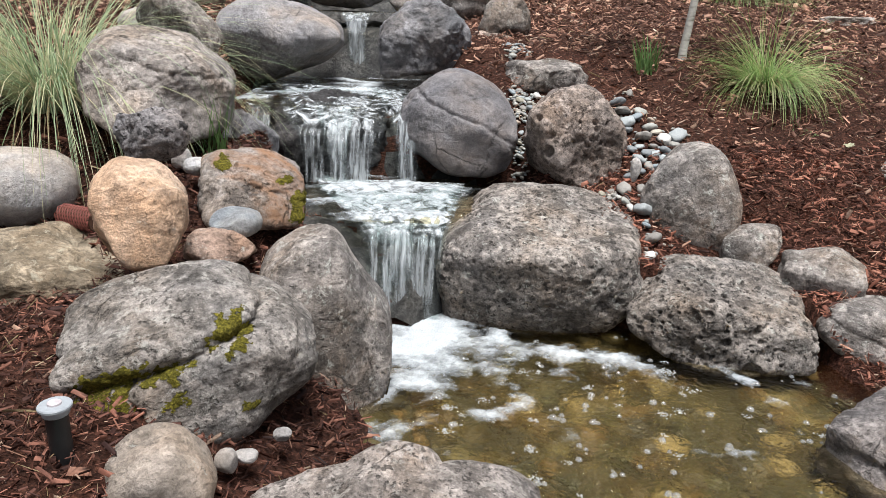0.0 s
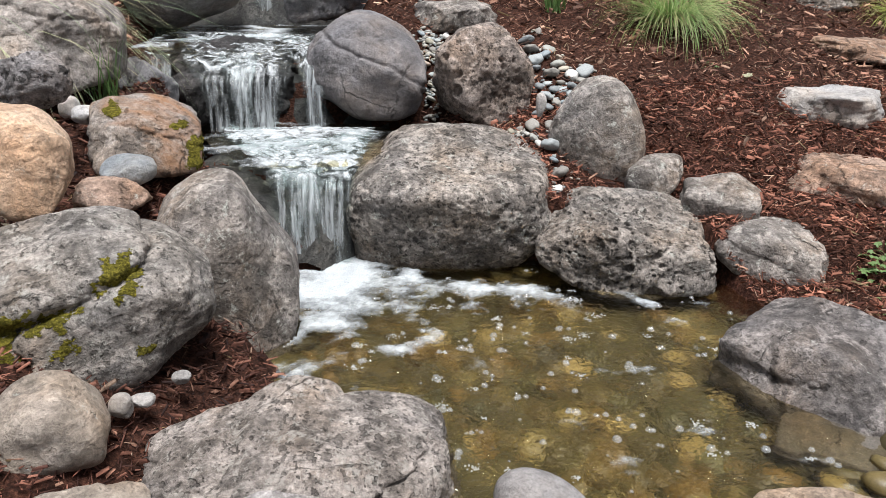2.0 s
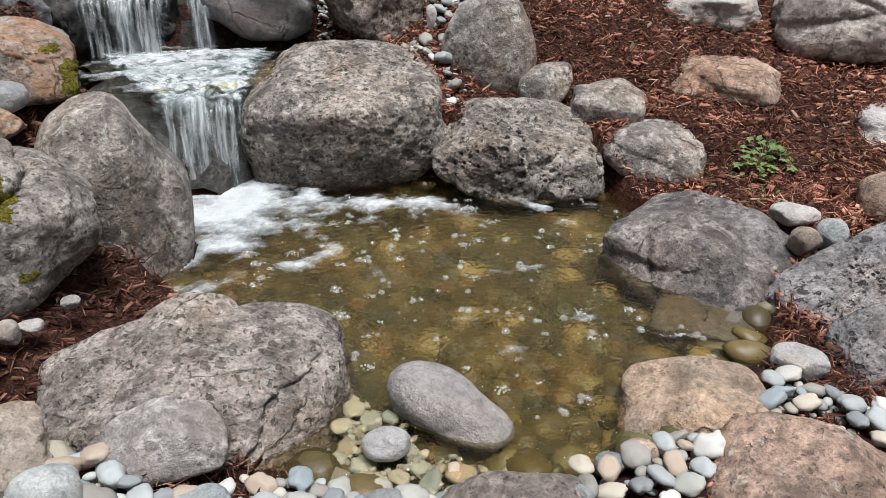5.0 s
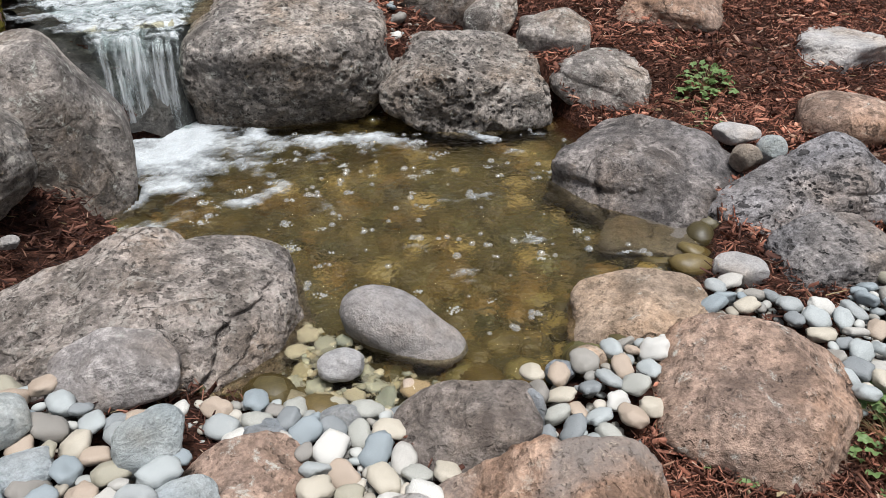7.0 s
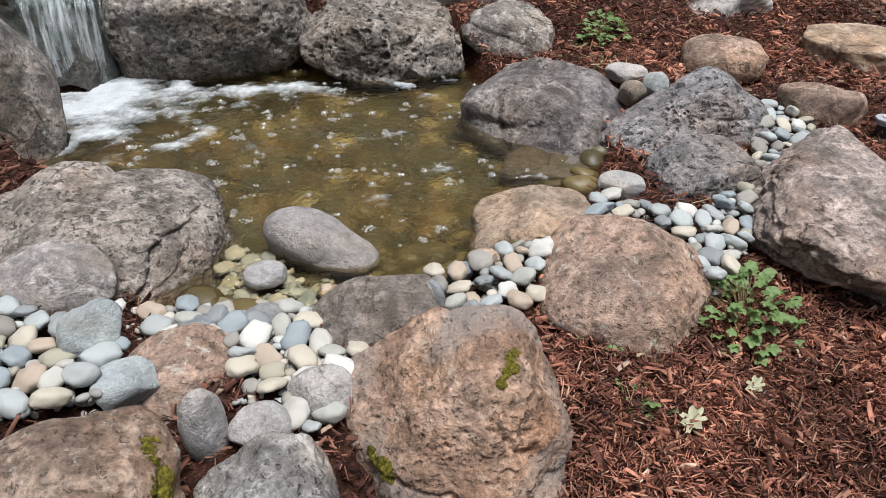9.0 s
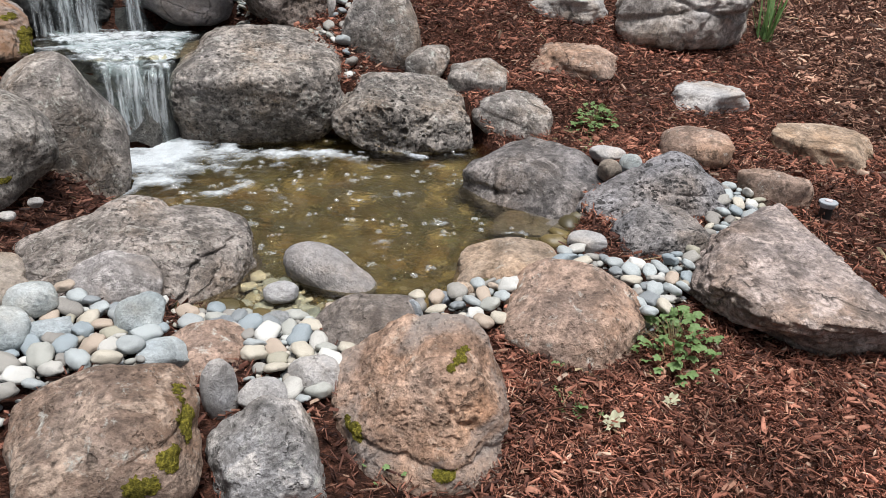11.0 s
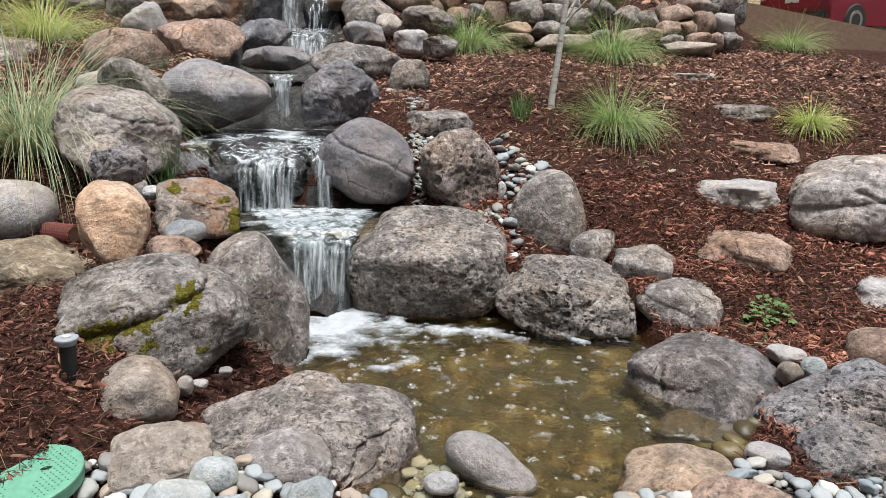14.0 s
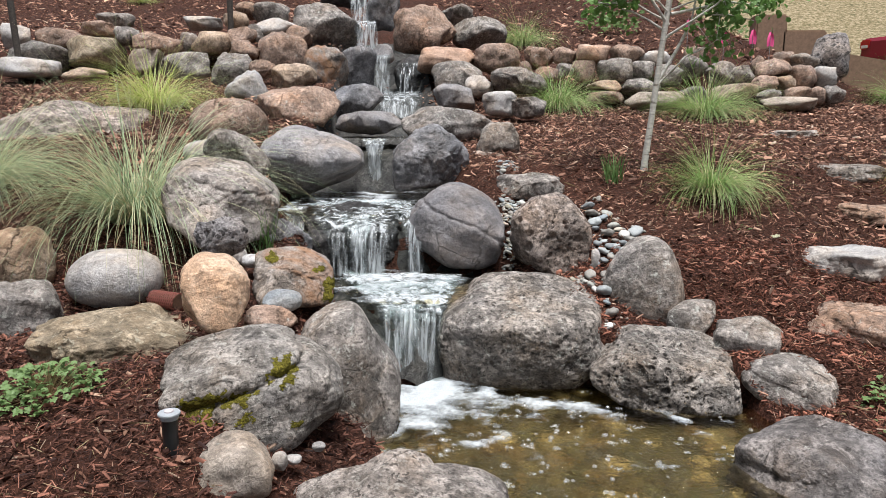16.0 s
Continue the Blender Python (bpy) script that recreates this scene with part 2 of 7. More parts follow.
def part(name, me, material, parent, label=""):
    ob = new(name, me)
    if material is not None and not me.materials:
        me.materials.append(material)
    ob.parent = parent
    if label:
        ob["label"] = label
    return ob


def soil_mat():
    m, n, l, p = node_mat("bark_soil")
    co = n.new("ShaderNodeTexCoord").outputs["Object"]
    a = tex(n, l, "ShaderNodeTexNoise", 2.2, co, Detail=6, Roughness=0.6)
    b = tex(n, l, "ShaderNodeTexNoise", 60, co, Detail=8, Roughness=0.75)
    s = n.new("ShaderNodeMapping")
    s.inputs["Scale"].default_value = (1, 2.6, 1)
    l.new(co, s.inputs["Vector"])
    v = tex(n, l, "ShaderNodeTexVoronoi", 95, s.outputs[0], Randomness=1.0)
    col = ramp(n, l, b.outputs["Fac"], [(0.3, (0.014, 0.007, 0.005)), (0.5, (0.05, 0.021, 0.014)), (0.72, (0.17, 0.073, 0.048))])
    col = mixc(n, l, 0.5, col, ramp(n, l, v.outputs["Color"], [(0.1, (0.3, 0.3, 0.3)), (0.9, (1.5, 1.4, 1.3))]), 'MULTIPLY')
    col = mixc(n, l, 0.5, col, ramp(n, l, a.outputs["Fac"], [(0.35, 0.7), (0.65, 1.3)]), 'MULTIPLY')
    # far hillside: dry grass
    sep = n.new("ShaderNodeSeparateXYZ")
    l.new(co, sep.inputs[0])
    right = maths(n, l, 'MAXIMUM', maths(n, l, 'SUBTRACT', sep.outputs["X"], 2.5), 0.0)
    reach = maths(n, l, 'ADD', maths(n, l, 'MULTIPLY', sep.outputs["Y"], 0.04), maths(n, l, 'MULTIPLY', right, 0.06))
    far = ramp(n, l, maths(n, l, 'ADD', reach, maths(n, l, 'MULTIPLY', a.outputs["Fac"], 0.1)), [(0.66, 0.0), (0.72, 1.0)])
    straw = tex(n, l, "ShaderNodeTexNoise", 9, co, Detail=9, Roughness=0.8)
    col = mixc(n, l, far, col, ramp(n, l, straw.outputs["Fac"], [(0.36, (0.06, 0.065, 0.03)), (0.48, (0.2, 0.16, 0.085)), (0.6, (0.42, 0.34, 0.23))]))
    l.new(col, p.inputs["Base Color"])
    p.inputs["Roughness"].default_value = 0.9
    p.inputs["Specular IOR Level"].default_value = 0.15
    h = maths(n, l, 'ADD', b.outputs["Fac"], maths(n, l, 'MULTIPLY', v.outputs["Distance"], 0.5))
    l.new(bump(n, l, h, 0.9, 0.02), p.inputs["Normal"])
    return m


def spaced(lo, hi, step, reach, grow=1.35):
    mid = [lo + i * step for i in range(int(round((hi - lo) / step)) + 1)]
    out, d = [], step
    v = mid[-1]
    while v < reach:
        d *= grow
        v += d
        out.append(v)
    low, d, v = [], step, lo
    while v > -reach:
        d *= grow
        v -= d
        low.append(v)
    return low[::-1] + mid + out


def make_ground():
    xs, ys = spaced(-3.4, 4.4, 0.06, 300), spaced(-0.6, 9.0, 0.06, 300)
    verts = [(x, y, land(x, y)) for y in ys for x in xs]
    w = len(xs)
    faces = [(j * w + i, j * w + i + 1, (j + 1) * w + i + 1, (j + 1) * w + i) for j in range(len(ys) - 1) for i in range(w - 1)]
    ob = new("ground", mesh_of("ground", verts, faces))
    ob.data.materials.append(soil_mat())
    return tagged(ob, "sloping bank of dark soil under bark mulch, rising to a dry hillside", "ground", kind="structure")


ground = make_ground()

# ---- boulders ----
FOOT = []  # footprints, to keep pebbles and bark out of the stones


def stone_mesh(name, seed, a, b, c, box=2.4, rough=0.10, tilt=0.0, taper=0.0, holes=0.0, hole_scale=9.0, res=4, flat=1.0, facets=None, chip=0.0, fine=1.0, lobes=(), hull=(), edge=9.0, clefts=(), strata=0.0):
    """A stone of half sizes a, b, c: a rounded box, or the rounded meeting of the hull's planes, then worn, cracked and pitted.
    hull: planes of nx, ny, nz and offset. clefts: planes of nx, ny, nz, offset with depth and width, and a second plane that ends them."""
    bm = bmesh.new()
    bmesh.ops.create_icosphere(bm, subdivisions=res, radius=1)
    dirs = [v.co.normalized() for v in bm.verts]
    s = Vector((seed * 3.17, seed * 1.31, seed * 2.23))
    rot = Euler((0, radians(tilt), 0)).to_matrix()
    big = max(a, b, c)
    ex, ey, ez = a / big, b / big, c / big
    rng = random.Random(seed * 7 + 1)
    planes = []
    for _ in range((4 if res > 3 else 0) if facets is None else facets):
        nv = Vector((rng.gauss(0, 1), rng.gauss(0, 1) - 0.3, rng.gauss(0.2, 0.8))).normalized()
        planes.append((nv, rng.uniform(0.68, 0.92)))
    sides = [Vector(h[:3]).normalized() / h[3] for h in hull]
    if hull:
        sides += [Vector(v) for v in ((1, 0, 0), (-1, 0, 0), (0, 1, 0), (0, -1, 0), (0, 0, 1), (0, 0, -1))]
    pts = []
    for d in dirs:
        if hull:
            # planes bend a little, as weathered faces do
            wd = d + 0.1 * noise.noise_vector(d * 1.6 + s)
            r = sum(max(0.0, wd.dot(n)) ** edge for n in sides) ** (-1 / edge)
        else:
            r = (abs(d.x) ** box + abs(d.y) ** box + abs(d.z) ** box) ** (-1 / box)
        q = d * r
        for nv, off in planes:
            over = q.dot(nv) - off
            q = q - nv * 0.45 * (over + math.sqrt(over * over + 0.002))
        if taper:
            k = 1 - taper * (q.z * 0.5 + 0.5)
            q = Vector((q.x * k, q.y * k, q.z))
        e = Vector((d.x * ex, d.y * ey, d.z * ez))
        h = noise.fractal(e * 1.3 + s, 1.0, 2.1, 3) * rough * (0.9 if hull else 1.5)
        h += noise.fractal(e * 5.0 + s, 0.75, 2.2, 6) * rough * 0.5 * fine
        for ang, amount, width in lobes:
            g = (math.degrees(math.atan2(d.z, d.x)) - ang + 180) % 360 - 180
            h += amount * math.exp(-(g / width) ** 2) * math.hypot(d.x, d.z)
        if chip:
            h -= chip * max(0.0, noise.ridged_multi_fractal(e * 2.6 + s, 1.0, 2.0, 3, 1.0, 2.0) - 1.0) * 0.4
        for gx, gy, gz, off, depth, width, mx, my, mz, end in clefts:
            wob = 0.07 * noise.noise(d * 3.1 + s) + 0.03 * noise.noise(d * 9 + s)
            g = abs(q.x * gx + q.y * gy + q.z * gz - off + wob) / width
            h -= depth * math.exp(-g ** 1.4) * smooth((q.x * mx + q.y * my + q.z * mz - end) / 0.2)
        if strata:
            h += strata * (abs((q.z * 4 + 1.2 * noise.noise(e * 2 + s) + 0.3 * noise.noise(e * 9 + s)) % 1 - 0.5) - 0.25)
        if holes:
            for sc, most in ((hole_scale, 1.0), (hole_scale * 2.1, 0.6)):
                cell = noise.voronoi(e * sc + s * sc)
                far, spot = cell[0][0], cell[1][0]
                size = 0.14 + 0.45 * max(0.0, noise.noise(spot * 7.3) + 0.25 + 0.4 * noise.noise(e * 2.1 + s * 2))
                h -= holes * most * smooth((size - far) / 0.13)
        q = q + d * h
        q.z *= flat
        q = rot @ q
        pts.append(q)
    lo = [min(q[i] for q in pts) for i in range(3)]
    hi = [max(q[i] for q in pts) for i in range(3)]
    for v, q in zip(bm.verts, pts):
        v.co = [((q[i] - lo[i]) / (hi[i] - lo[i]) * 2 - 1) * e for i, e in enumerate((a, b, c))]
    for f in bm.faces:
        f.smooth = True
    me = bpy.data.meshes.new(name)
    bm.to_mesh(me)
    bm.free()
    return me


def flagstone(seed):
    """Planes of a flat stone with a level top and an uneven many-sided edge."""
    rng = random.Random(seed)
    planes = [(rng.uniform(-0.06, 0.06), rng.uniform(-0.1, 0.02), 1, 0.62)]
    turn = rng.uniform(0, 6.28)
    for k in range(7):
        a = turn + k * 0.898 + rng.uniform(-0.3, 0.3)
        planes.append((math.cos(a), math.sin(a), rng.uniform(-0.1, 0.5), rng.uniform(0.74, 1.0)))
    return planes


def rock(name, label, material, place, half, yaw, seed, category="rock", group="", parent=None, **shape):
    ob = new(name, stone_mesh(name, seed, *half, **shape))
    ob.matrix_world = pose(*place, 0, 0, yaw)
    ob.data.materials.append(material)
    FOOT.append((place, half, yaw))
    if parent is not None:
        ob.parent = parent
        return ob
    return tagged(ob, label, category, group)


def moss_mat():
    m, n, l, p = node_mat("moss")
    co = n.new("ShaderNodeTexCoord").outputs["Object"]
    a = tex(n, l, "ShaderNodeTexNoise", 160, co, Detail=5, Roughness=0.7)
    b = tex(n, l, "ShaderNodeTexNoise", 22, co, Detail=4)
    col = ramp(n, l, a.outputs["Fac"], [(0.3, (0.03, 0.028, 0.007)), (0.5, (0.12, 0.105, 0.018)), (0.7, (0.32, 0.27, 0.045))])
    l.new(mixc(n, l, 0.7, col, ramp(n, l, b.outputs["Fac"], [(0.35, 0.6), (0.65, 1.3)]), 'MULTIPLY'), p.inputs["Base Color"])
    p.inputs["Roughness"].default_value = 0.95
    p.inputs["Specular IOR Level"].default_value = 0.1
    l.new(bump(n, l, a.outputs["Fac"], 1.0, 0.01), p.inputs["Normal"])
    return m


MOSS = moss_mat()


def moss_on(ob, half, spots):
    """Cushions of moss on a boulder's near side: spots of x and z in its half sizes, and their radius."""
    me = ob.data
    for x, z, rx, rz in spots:
        verts, faces, index = [], [], {}
        for f in me.polygons:
            c = f.center
            if f.normal.y > 0.55:
                continue
            near = 1 - math.hypot((c.x / half[0] - x) / rx, (c.z / half[2] - z) / rz)
            worth = 0.8 * near + 0.7 * noise.fractal(Vector((c.x * 34, c.y * 34, c.z * 34)), 0.8, 2.1, 4)
            if worth < 0.05 or near < -0.6:
                continue
            ring = []
            for i in f.vertices:
                if i not in index:
                    q = me.vertices[i]
                    up = 0.0008 + min(0.006, max(0.0, worth) * 0.01) * (0.7 + 0.6 * noise.noise(q.co * 160))
                    index[i] = len(verts)
                    verts.append((q.co + q.normal * up)[:])
                ring.append(index[i])
            faces.append(ring)
        # keep the largest piece
        home = list(range(len(verts)))

        def root(i):
            while home[i] != i:
                home[i] = home[home[i]]
                i = home[i]
            return i

        for ring in faces:
            for i in ring[1:]:
                home[root(i)] = root(ring[0])
        count = {}
        for ring in faces:
            count[root(ring[0])] = count.get(root(ring[0]), 0) + 1
        if count:
            best = max(count, key=lambda i: count[i])
            faces = [ring for ring in faces if root(ring[0]) == best]
            used = sorted({i for ring in faces for i in ring})
            place = {i: k for k, i in enumerate(used)}
            verts, faces = [verts[i] for i in used], [[place[i] for i in ring] for ring in faces]
        if faces:
            part("moss", mesh_of("moss", verts, faces), MOSS, ob, "yellow-green cushion of moss")


def inside_stone(x, y, grow=1.0, z=None):
    for (px, py, pz), (a, b, c), yaw in FOOT:
        if abs(x - px) > a + b or abs(y - py) > a + b:
            continue
        k, s = math.cos(radians(yaw)), math.sin(radians(yaw))
        u, v = (x - px) * k + (y - py) * s, -(x - px) * s + (y - py) * k
        if (u / (a * grow)) ** 2 + (v / (b * grow)) ** 2 < 1 and (z is None or abs(z - pz) < c):
            return True
    return False



def BLUEGREY():
    return stone_mat("blue_grey_pebble", (0.15, 0.175, 0.185), (0.235, 0.26, 0.268), (0.33, 0.352, 0.355), pits=0.0, grain=1.6, rough=0.6)


def TAN2():
    return stone_mat("olive_tan_stone", (0.1, 0.08, 0.052), (0.185, 0.15, 0.1), (0.28, 0.235, 0.165), pits=0.15, lichen=0.35, lichen_col=(0.42, 0.38, 0.29))


def WETBROWN():
    return stone_mat("wet_brown_stone", (0.075, 0.066, 0.052), (0.125, 0.112, 0.092), (0.17, 0.155, 0.13), pits=0.0)


def SLABROCK():
    return stone_mat("weathered_brown_slab", (0.115, 0.095, 0.081), (0.2, 0.166, 0.143), (0.31, 0.262, 0.23), pits=0.25, lichen=0.3, lichen_col=(0.36, 0.3, 0.25))


def OCHRE():
    return stone_mat("ochre_stone", (0.135, 0.084, 0.055), (0.245, 0.16, 0.108), (0.35, 0.255, 0.188), pits=0.3, lichen=0.3, stain=(0.24, 0.21, 0.19), lichen_col=(0.45, 0.37, 0.3), crust=0.6)


def MOSSBROWN():
    return stone_mat("moss_stained_brown_stone", (0.12, 0.082, 0.057), (0.22, 0.155, 0.112), (0.32, 0.25, 0.19), pits=0.3, lichen=0.3, )


def GREY2():
    return stone_mat("light_grey_basalt", (0.16, 0.15, 0.135), (0.25, 0.24, 0.22), (0.35, 0.335, 0.305), pits=0.4, lichen=0.2)


def SLATEBROWN():
    return stone_mat("grey_brown_slab", (0.12, 0.1, 0.085), (0.19, 0.165, 0.14), (0.26, 0.23, 0.2), pits=0.3)


def PALE2():
    return stone_mat("frosted_grey_stone", (0.2, 0.184, 0.168), (0.29, 0.272, 0.25), (0.38, 0.36, 0.338), pits=0.1, lichen=0.2)


def WETGREY():
    return stone_mat("wet_blue_grey_stone", (0.075, 0.076, 0.078), (0.135, 0.136, 0.138), (0.21, 0.21, 0.21), pits=0.2, wet=0.5)


def CRACKED():
    return stone_mat("dark_cracked_stone", (0.095, 0.092, 0.092), (0.165, 0.16, 0.158), (0.26, 0.25, 0.242), pits=0.05, vary=0.02, crust=0.4)


def PALEORANGE():
    return stone_mat("pale_orange_sandstone", (0.31, 0.205, 0.125), (0.46, 0.32, 0.21), (0.58, 0.45, 0.33), pits=0.1, lichen=0.25, lichen_col=(0.5, 0.42, 0.34), crust=0.3)


def POROUS2():
    return stone_mat("light_porous_lava", (0.12, 0.112, 0.105), (0.19, 0.18, 0.168), (0.26, 0.245, 0.228), pits=1.0, pit_scale=24, crust=0.25)


def BEAN():
    return stone_mat("smooth_warm_grey_stone", (0.2, 0.188, 0.172), (0.275, 0.26, 0.24), (0.34, 0.322, 0.298), pits=0.03)


def WETBROWNGREY():
    return stone_mat("damp_dark_grey_stone", (0.055, 0.05, 0.046), (0.105, 0.096, 0.088), (0.2, 0.184, 0.168), pits=0.3, lichen=0.1, wet=0.15)


def WARMGREY():
    return stone_mat("warm_grey_stone", (0.165, 0.147, 0.127), (0.27, 0.246, 0.216), (0.37, 0.34, 0.302), pits=0.2, lichen=0.2, crust=0.7)


def wall_base(name, label):
    ob = new(name)
    return tagged(ob, label, "stone wall", kind="structure")


left_wall = wall_base("wall_left", "dry-stacked retaining wall of mixed brown and grey fieldstones")
right_wall = wall_base("wall_right", "dry-stacked retaining wall of rounded brown and tan fieldstones")



def PEB_WHITE():
    return stone_mat("white_pebble", (0.3, 0.292, 0.27), (0.4, 0.392, 0.368), (0.48, 0.472, 0.445), pits=0.0, grain=1.6, rough=0.6)


def PEB_GREEN():
    return stone_mat("green_grey_pebble", (0.25, 0.285, 0.275), (0.36, 0.395, 0.38), (0.47, 0.495, 0.475), pits=0.0, grain=1.6, rough=0.65)



def GREYBROWN():
    return stone_mat("grey_brown_boulder", (0.125, 0.108, 0.09), (0.22, 0.195, 0.168), (0.32, 0.29, 0.255), pits=0.6, lichen=0.45, lichen_col=(0.42, 0.39, 0.35))


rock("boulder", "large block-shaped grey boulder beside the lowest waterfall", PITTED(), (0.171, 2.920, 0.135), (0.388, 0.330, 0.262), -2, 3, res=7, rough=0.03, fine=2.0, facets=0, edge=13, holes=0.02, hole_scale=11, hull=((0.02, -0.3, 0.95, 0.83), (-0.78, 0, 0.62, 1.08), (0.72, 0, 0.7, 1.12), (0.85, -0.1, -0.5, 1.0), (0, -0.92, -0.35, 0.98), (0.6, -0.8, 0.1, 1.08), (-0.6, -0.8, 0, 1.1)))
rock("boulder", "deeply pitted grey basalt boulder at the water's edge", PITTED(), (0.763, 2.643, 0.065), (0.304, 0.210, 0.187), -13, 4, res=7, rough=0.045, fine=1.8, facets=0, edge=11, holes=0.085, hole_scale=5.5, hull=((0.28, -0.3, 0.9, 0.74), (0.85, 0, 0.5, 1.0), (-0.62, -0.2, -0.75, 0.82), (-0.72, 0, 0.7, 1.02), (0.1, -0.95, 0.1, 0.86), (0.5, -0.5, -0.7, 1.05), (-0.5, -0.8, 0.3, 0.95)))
rock("boulder", "dark speckled grey boulder on the pond edge", GREY(), (1.220, 2.549, 0.100), (0.181, 0.123, 0.095), -22, 5, res=6, rough=0.04, fine=1.4, facets=0, edge=7, hull=((0.5, -0.2, 0.85, 0.78), (-0.7, 0, 0.7, 0.95), (-0.75, 0, -0.6, 0.95), (0.3, -0.8, 0.4, 0.85)), clefts=((0.6, 0, 0.8, -0.12, 0.05, 0.08, 0.3, -1, 0, 0.2),))
rock("boulder", "small rounded grey boulder on the mulch bank", GREY(), (0.913, 2.887, 0.260), (0.102, 0.082, 0.079), -15, 6, res=5, rough=0.05, facets=0, edge=6, hull=((-0.5, 0, 0.86, 0.85), (0.8, 0, -0.5, 0.9), (0.2, -0.8, 0.5, 0.8)))
rock("boulder", "small lumpy brown-grey boulder half sunk in mulch", GREY(), (1.114, 2.751, 0.227), (0.139, 0.098, 0.075), -19, 7, res=5, rough=0.06, facets=0, edge=8, hull=((-0.5, 0, 0.86, 0.8), (0.7, -0.1, 0.7, 0.9), (0.1, -0.7, 0.7, 0.7)), clefts=((0.5, 0, 0.85, 0.2, 0.08, 0.12, -1, 0, 0, -0.2),))
rock("boulder", "tall rounded grey boulder on the mulch bank", GREY(), (0.736, 3.060, 0.383), (0.186, 0.150, 0.198), -11, 8, res=6, rough=0.03, fine=1.8, facets=0, edge=6, hull=((-0.8, 0, 0.6, 0.9), (0.85, 0, 0.52, 0.95), (0, -0.75, 0.66, 0.9), (-0.6, -0.1, -0.8, 1.05), (-0.5, -0.85, 0.1, 0.9)))
rock("boulder", "brown-grey boulder with deep eroded hollows", BROWNROCK(), (0.324, 3.373, 0.548), (0.208, 0.165, 0.201), -4, 9, res=6, rough=0.05, fine=1.8, facets=0, edge=10, holes=0.12, hole_scale=3.4, hull=((-0.75, 0, 0.66, 1.0), (0.75, 0, 0.66, 0.92), (0.1, -0.75, 0.65, 0.88), (-0.8, -0.3, -0.5, 0.98), (0.5, -0.85, 0, 0.95)))
rock("boulder", "smooth dark boulder with a curved crack, wet at its foot", CRACKED(), (-0.167, 3.565, 0.555), (0.259, 0.229, 0.218), 3, 10, res=6, rough=0.03, fine=1.6, facets=0, edge=8, hull=((-0.75, 0, 0.66, 0.95), (0.7, 0, 0.7, 0.95), (0.1, -0.65, 0.75, 0.85), (-0.7, -0.2, -0.7, 0.95), (0.8, 0, -0.6, 1.08), (-0.45, -0.85, 0.1, 0.92)), clefts=((0.45, 0, 0.89, 0.22, 0.06, 0.025, -0.3, -1, 0, 0.1), (0.85, 0, 0.5, 0.62, 0.05, 0.025, 0, -1, 0, 0.1), (-0.2, 0.1, 1, 0.62, 0.03, 0.02, -1, 0, 0, -0.1)))
rock("boulder", "flat grey stone among pebbles on the bank", GREY(), (0.241, 3.969, 0.728), (0.202, 0.158, 0.078), -2, 11, box=3.2, rough=0.14, tilt=-6)
rock("boulder", "small dark brown stone beside the stream", BROWNROCK(), (-0.047, 4.618, 0.795), (0.151, 0.121, 0.112), 1, 12, rough=0.18)
rock("stone", "small pale angular stone beside the stream", PALE(), (-0.238, 4.357, 0.776), (0.101, 0.081, 0.074), 4, 13, rough=0.14, box=3)
rock("boulder", "wet dark grey boulder beside the upper fall", WETGREY(), (-0.364, 4.279, 0.878), (0.242, 0.222, 0.202), 6, 14, res=6, rough=0.06, fine=2.0, facets=0, edge=11, hull=((-0.7, 0, 0.7, 0.85), (0.7, 0, 0.7, 0.9), (0, -0.7, 0.7, 0.82), (0.6, -0.75, -0.2, 0.9)))
rock("boulder", "small coarse grey boulder on the mulch", GREY(), (0.048, 4.678, 0.958), (0.148, 0.119, 0.131), 0, 15, rough=0.12, tilt=10, taper=0.3)
rock("boulder", "large smooth grey boulder overhanging the upper pool", SLATE(), (-1.110, 4.205, 0.850), (0.336, 0.283, 0.220), 14, 16, res=6, rough=0.03, fine=1.6, facets=0, edge=8, hull=((-0.72, 0, 0.7, 0.92), (0.45, -0.1, 0.88, 0.7), (0.55, -0.3, -0.78, 0.68), (-0.6, 0, -0.8, 1.0), (-0.1, -0.8, 0.6, 0.85), (-0.2, -0.75, -0.6, 0.8)), clefts=((0.9, 0, 0.3, 0.38, 0.05, 0.035, 0, 0, 1, -0.4),))
rock("boulder", "large weathered grey boulder beside the stream", WARMGREY(), (-1.142, 2.798, 0.762), (0.260, 0.220, 0.186), 21, 17, res=6, rough=0.04, fine=1.8, facets=0, edge=18, hull=((0.2, -0.3, 0.93, 0.62), (-0.7, -0.1, 0.7, 0.95), (0.8, -0.15, 0.58, 0.74), (0.5, -0.85, 0.1, 0.75), (-0.4, -0.8, 0.45, 0.72), (-0.85, 0, -0.5, 1.0), (0.95, -0.2, -0.2, 0.9)), clefts=((0.3, -0.1, 0.95, 0.35, 0.035, 0.025, 0.5, -1, 0, 0.0), (-0.5, 0, 0.85, 0.1, 0.03, 0.02, 0, -1, 0, 0.3)))
rock("boulder", "rounded grey boulder leaning beside another", GREY(), (-1.218, 3.216, 0.924), (0.161, 0.129, 0.148), 20, 18, rough=0.1, flat=0.6, tilt=35)
rock("stone", "small smooth grey stone on the bank", PALE(), (-1.651, 3.864, 0.922), (0.117, 0.093, 0.074), 22, 19, rough=0.08, facets=1)
rock("boulder", "broad rounded grey-brown boulder on the bank", BROWN(), (-1.666, 4.326, 1.072), (0.246, 0.197, 0.168), 21, 20, rough=0.08, facets=1)
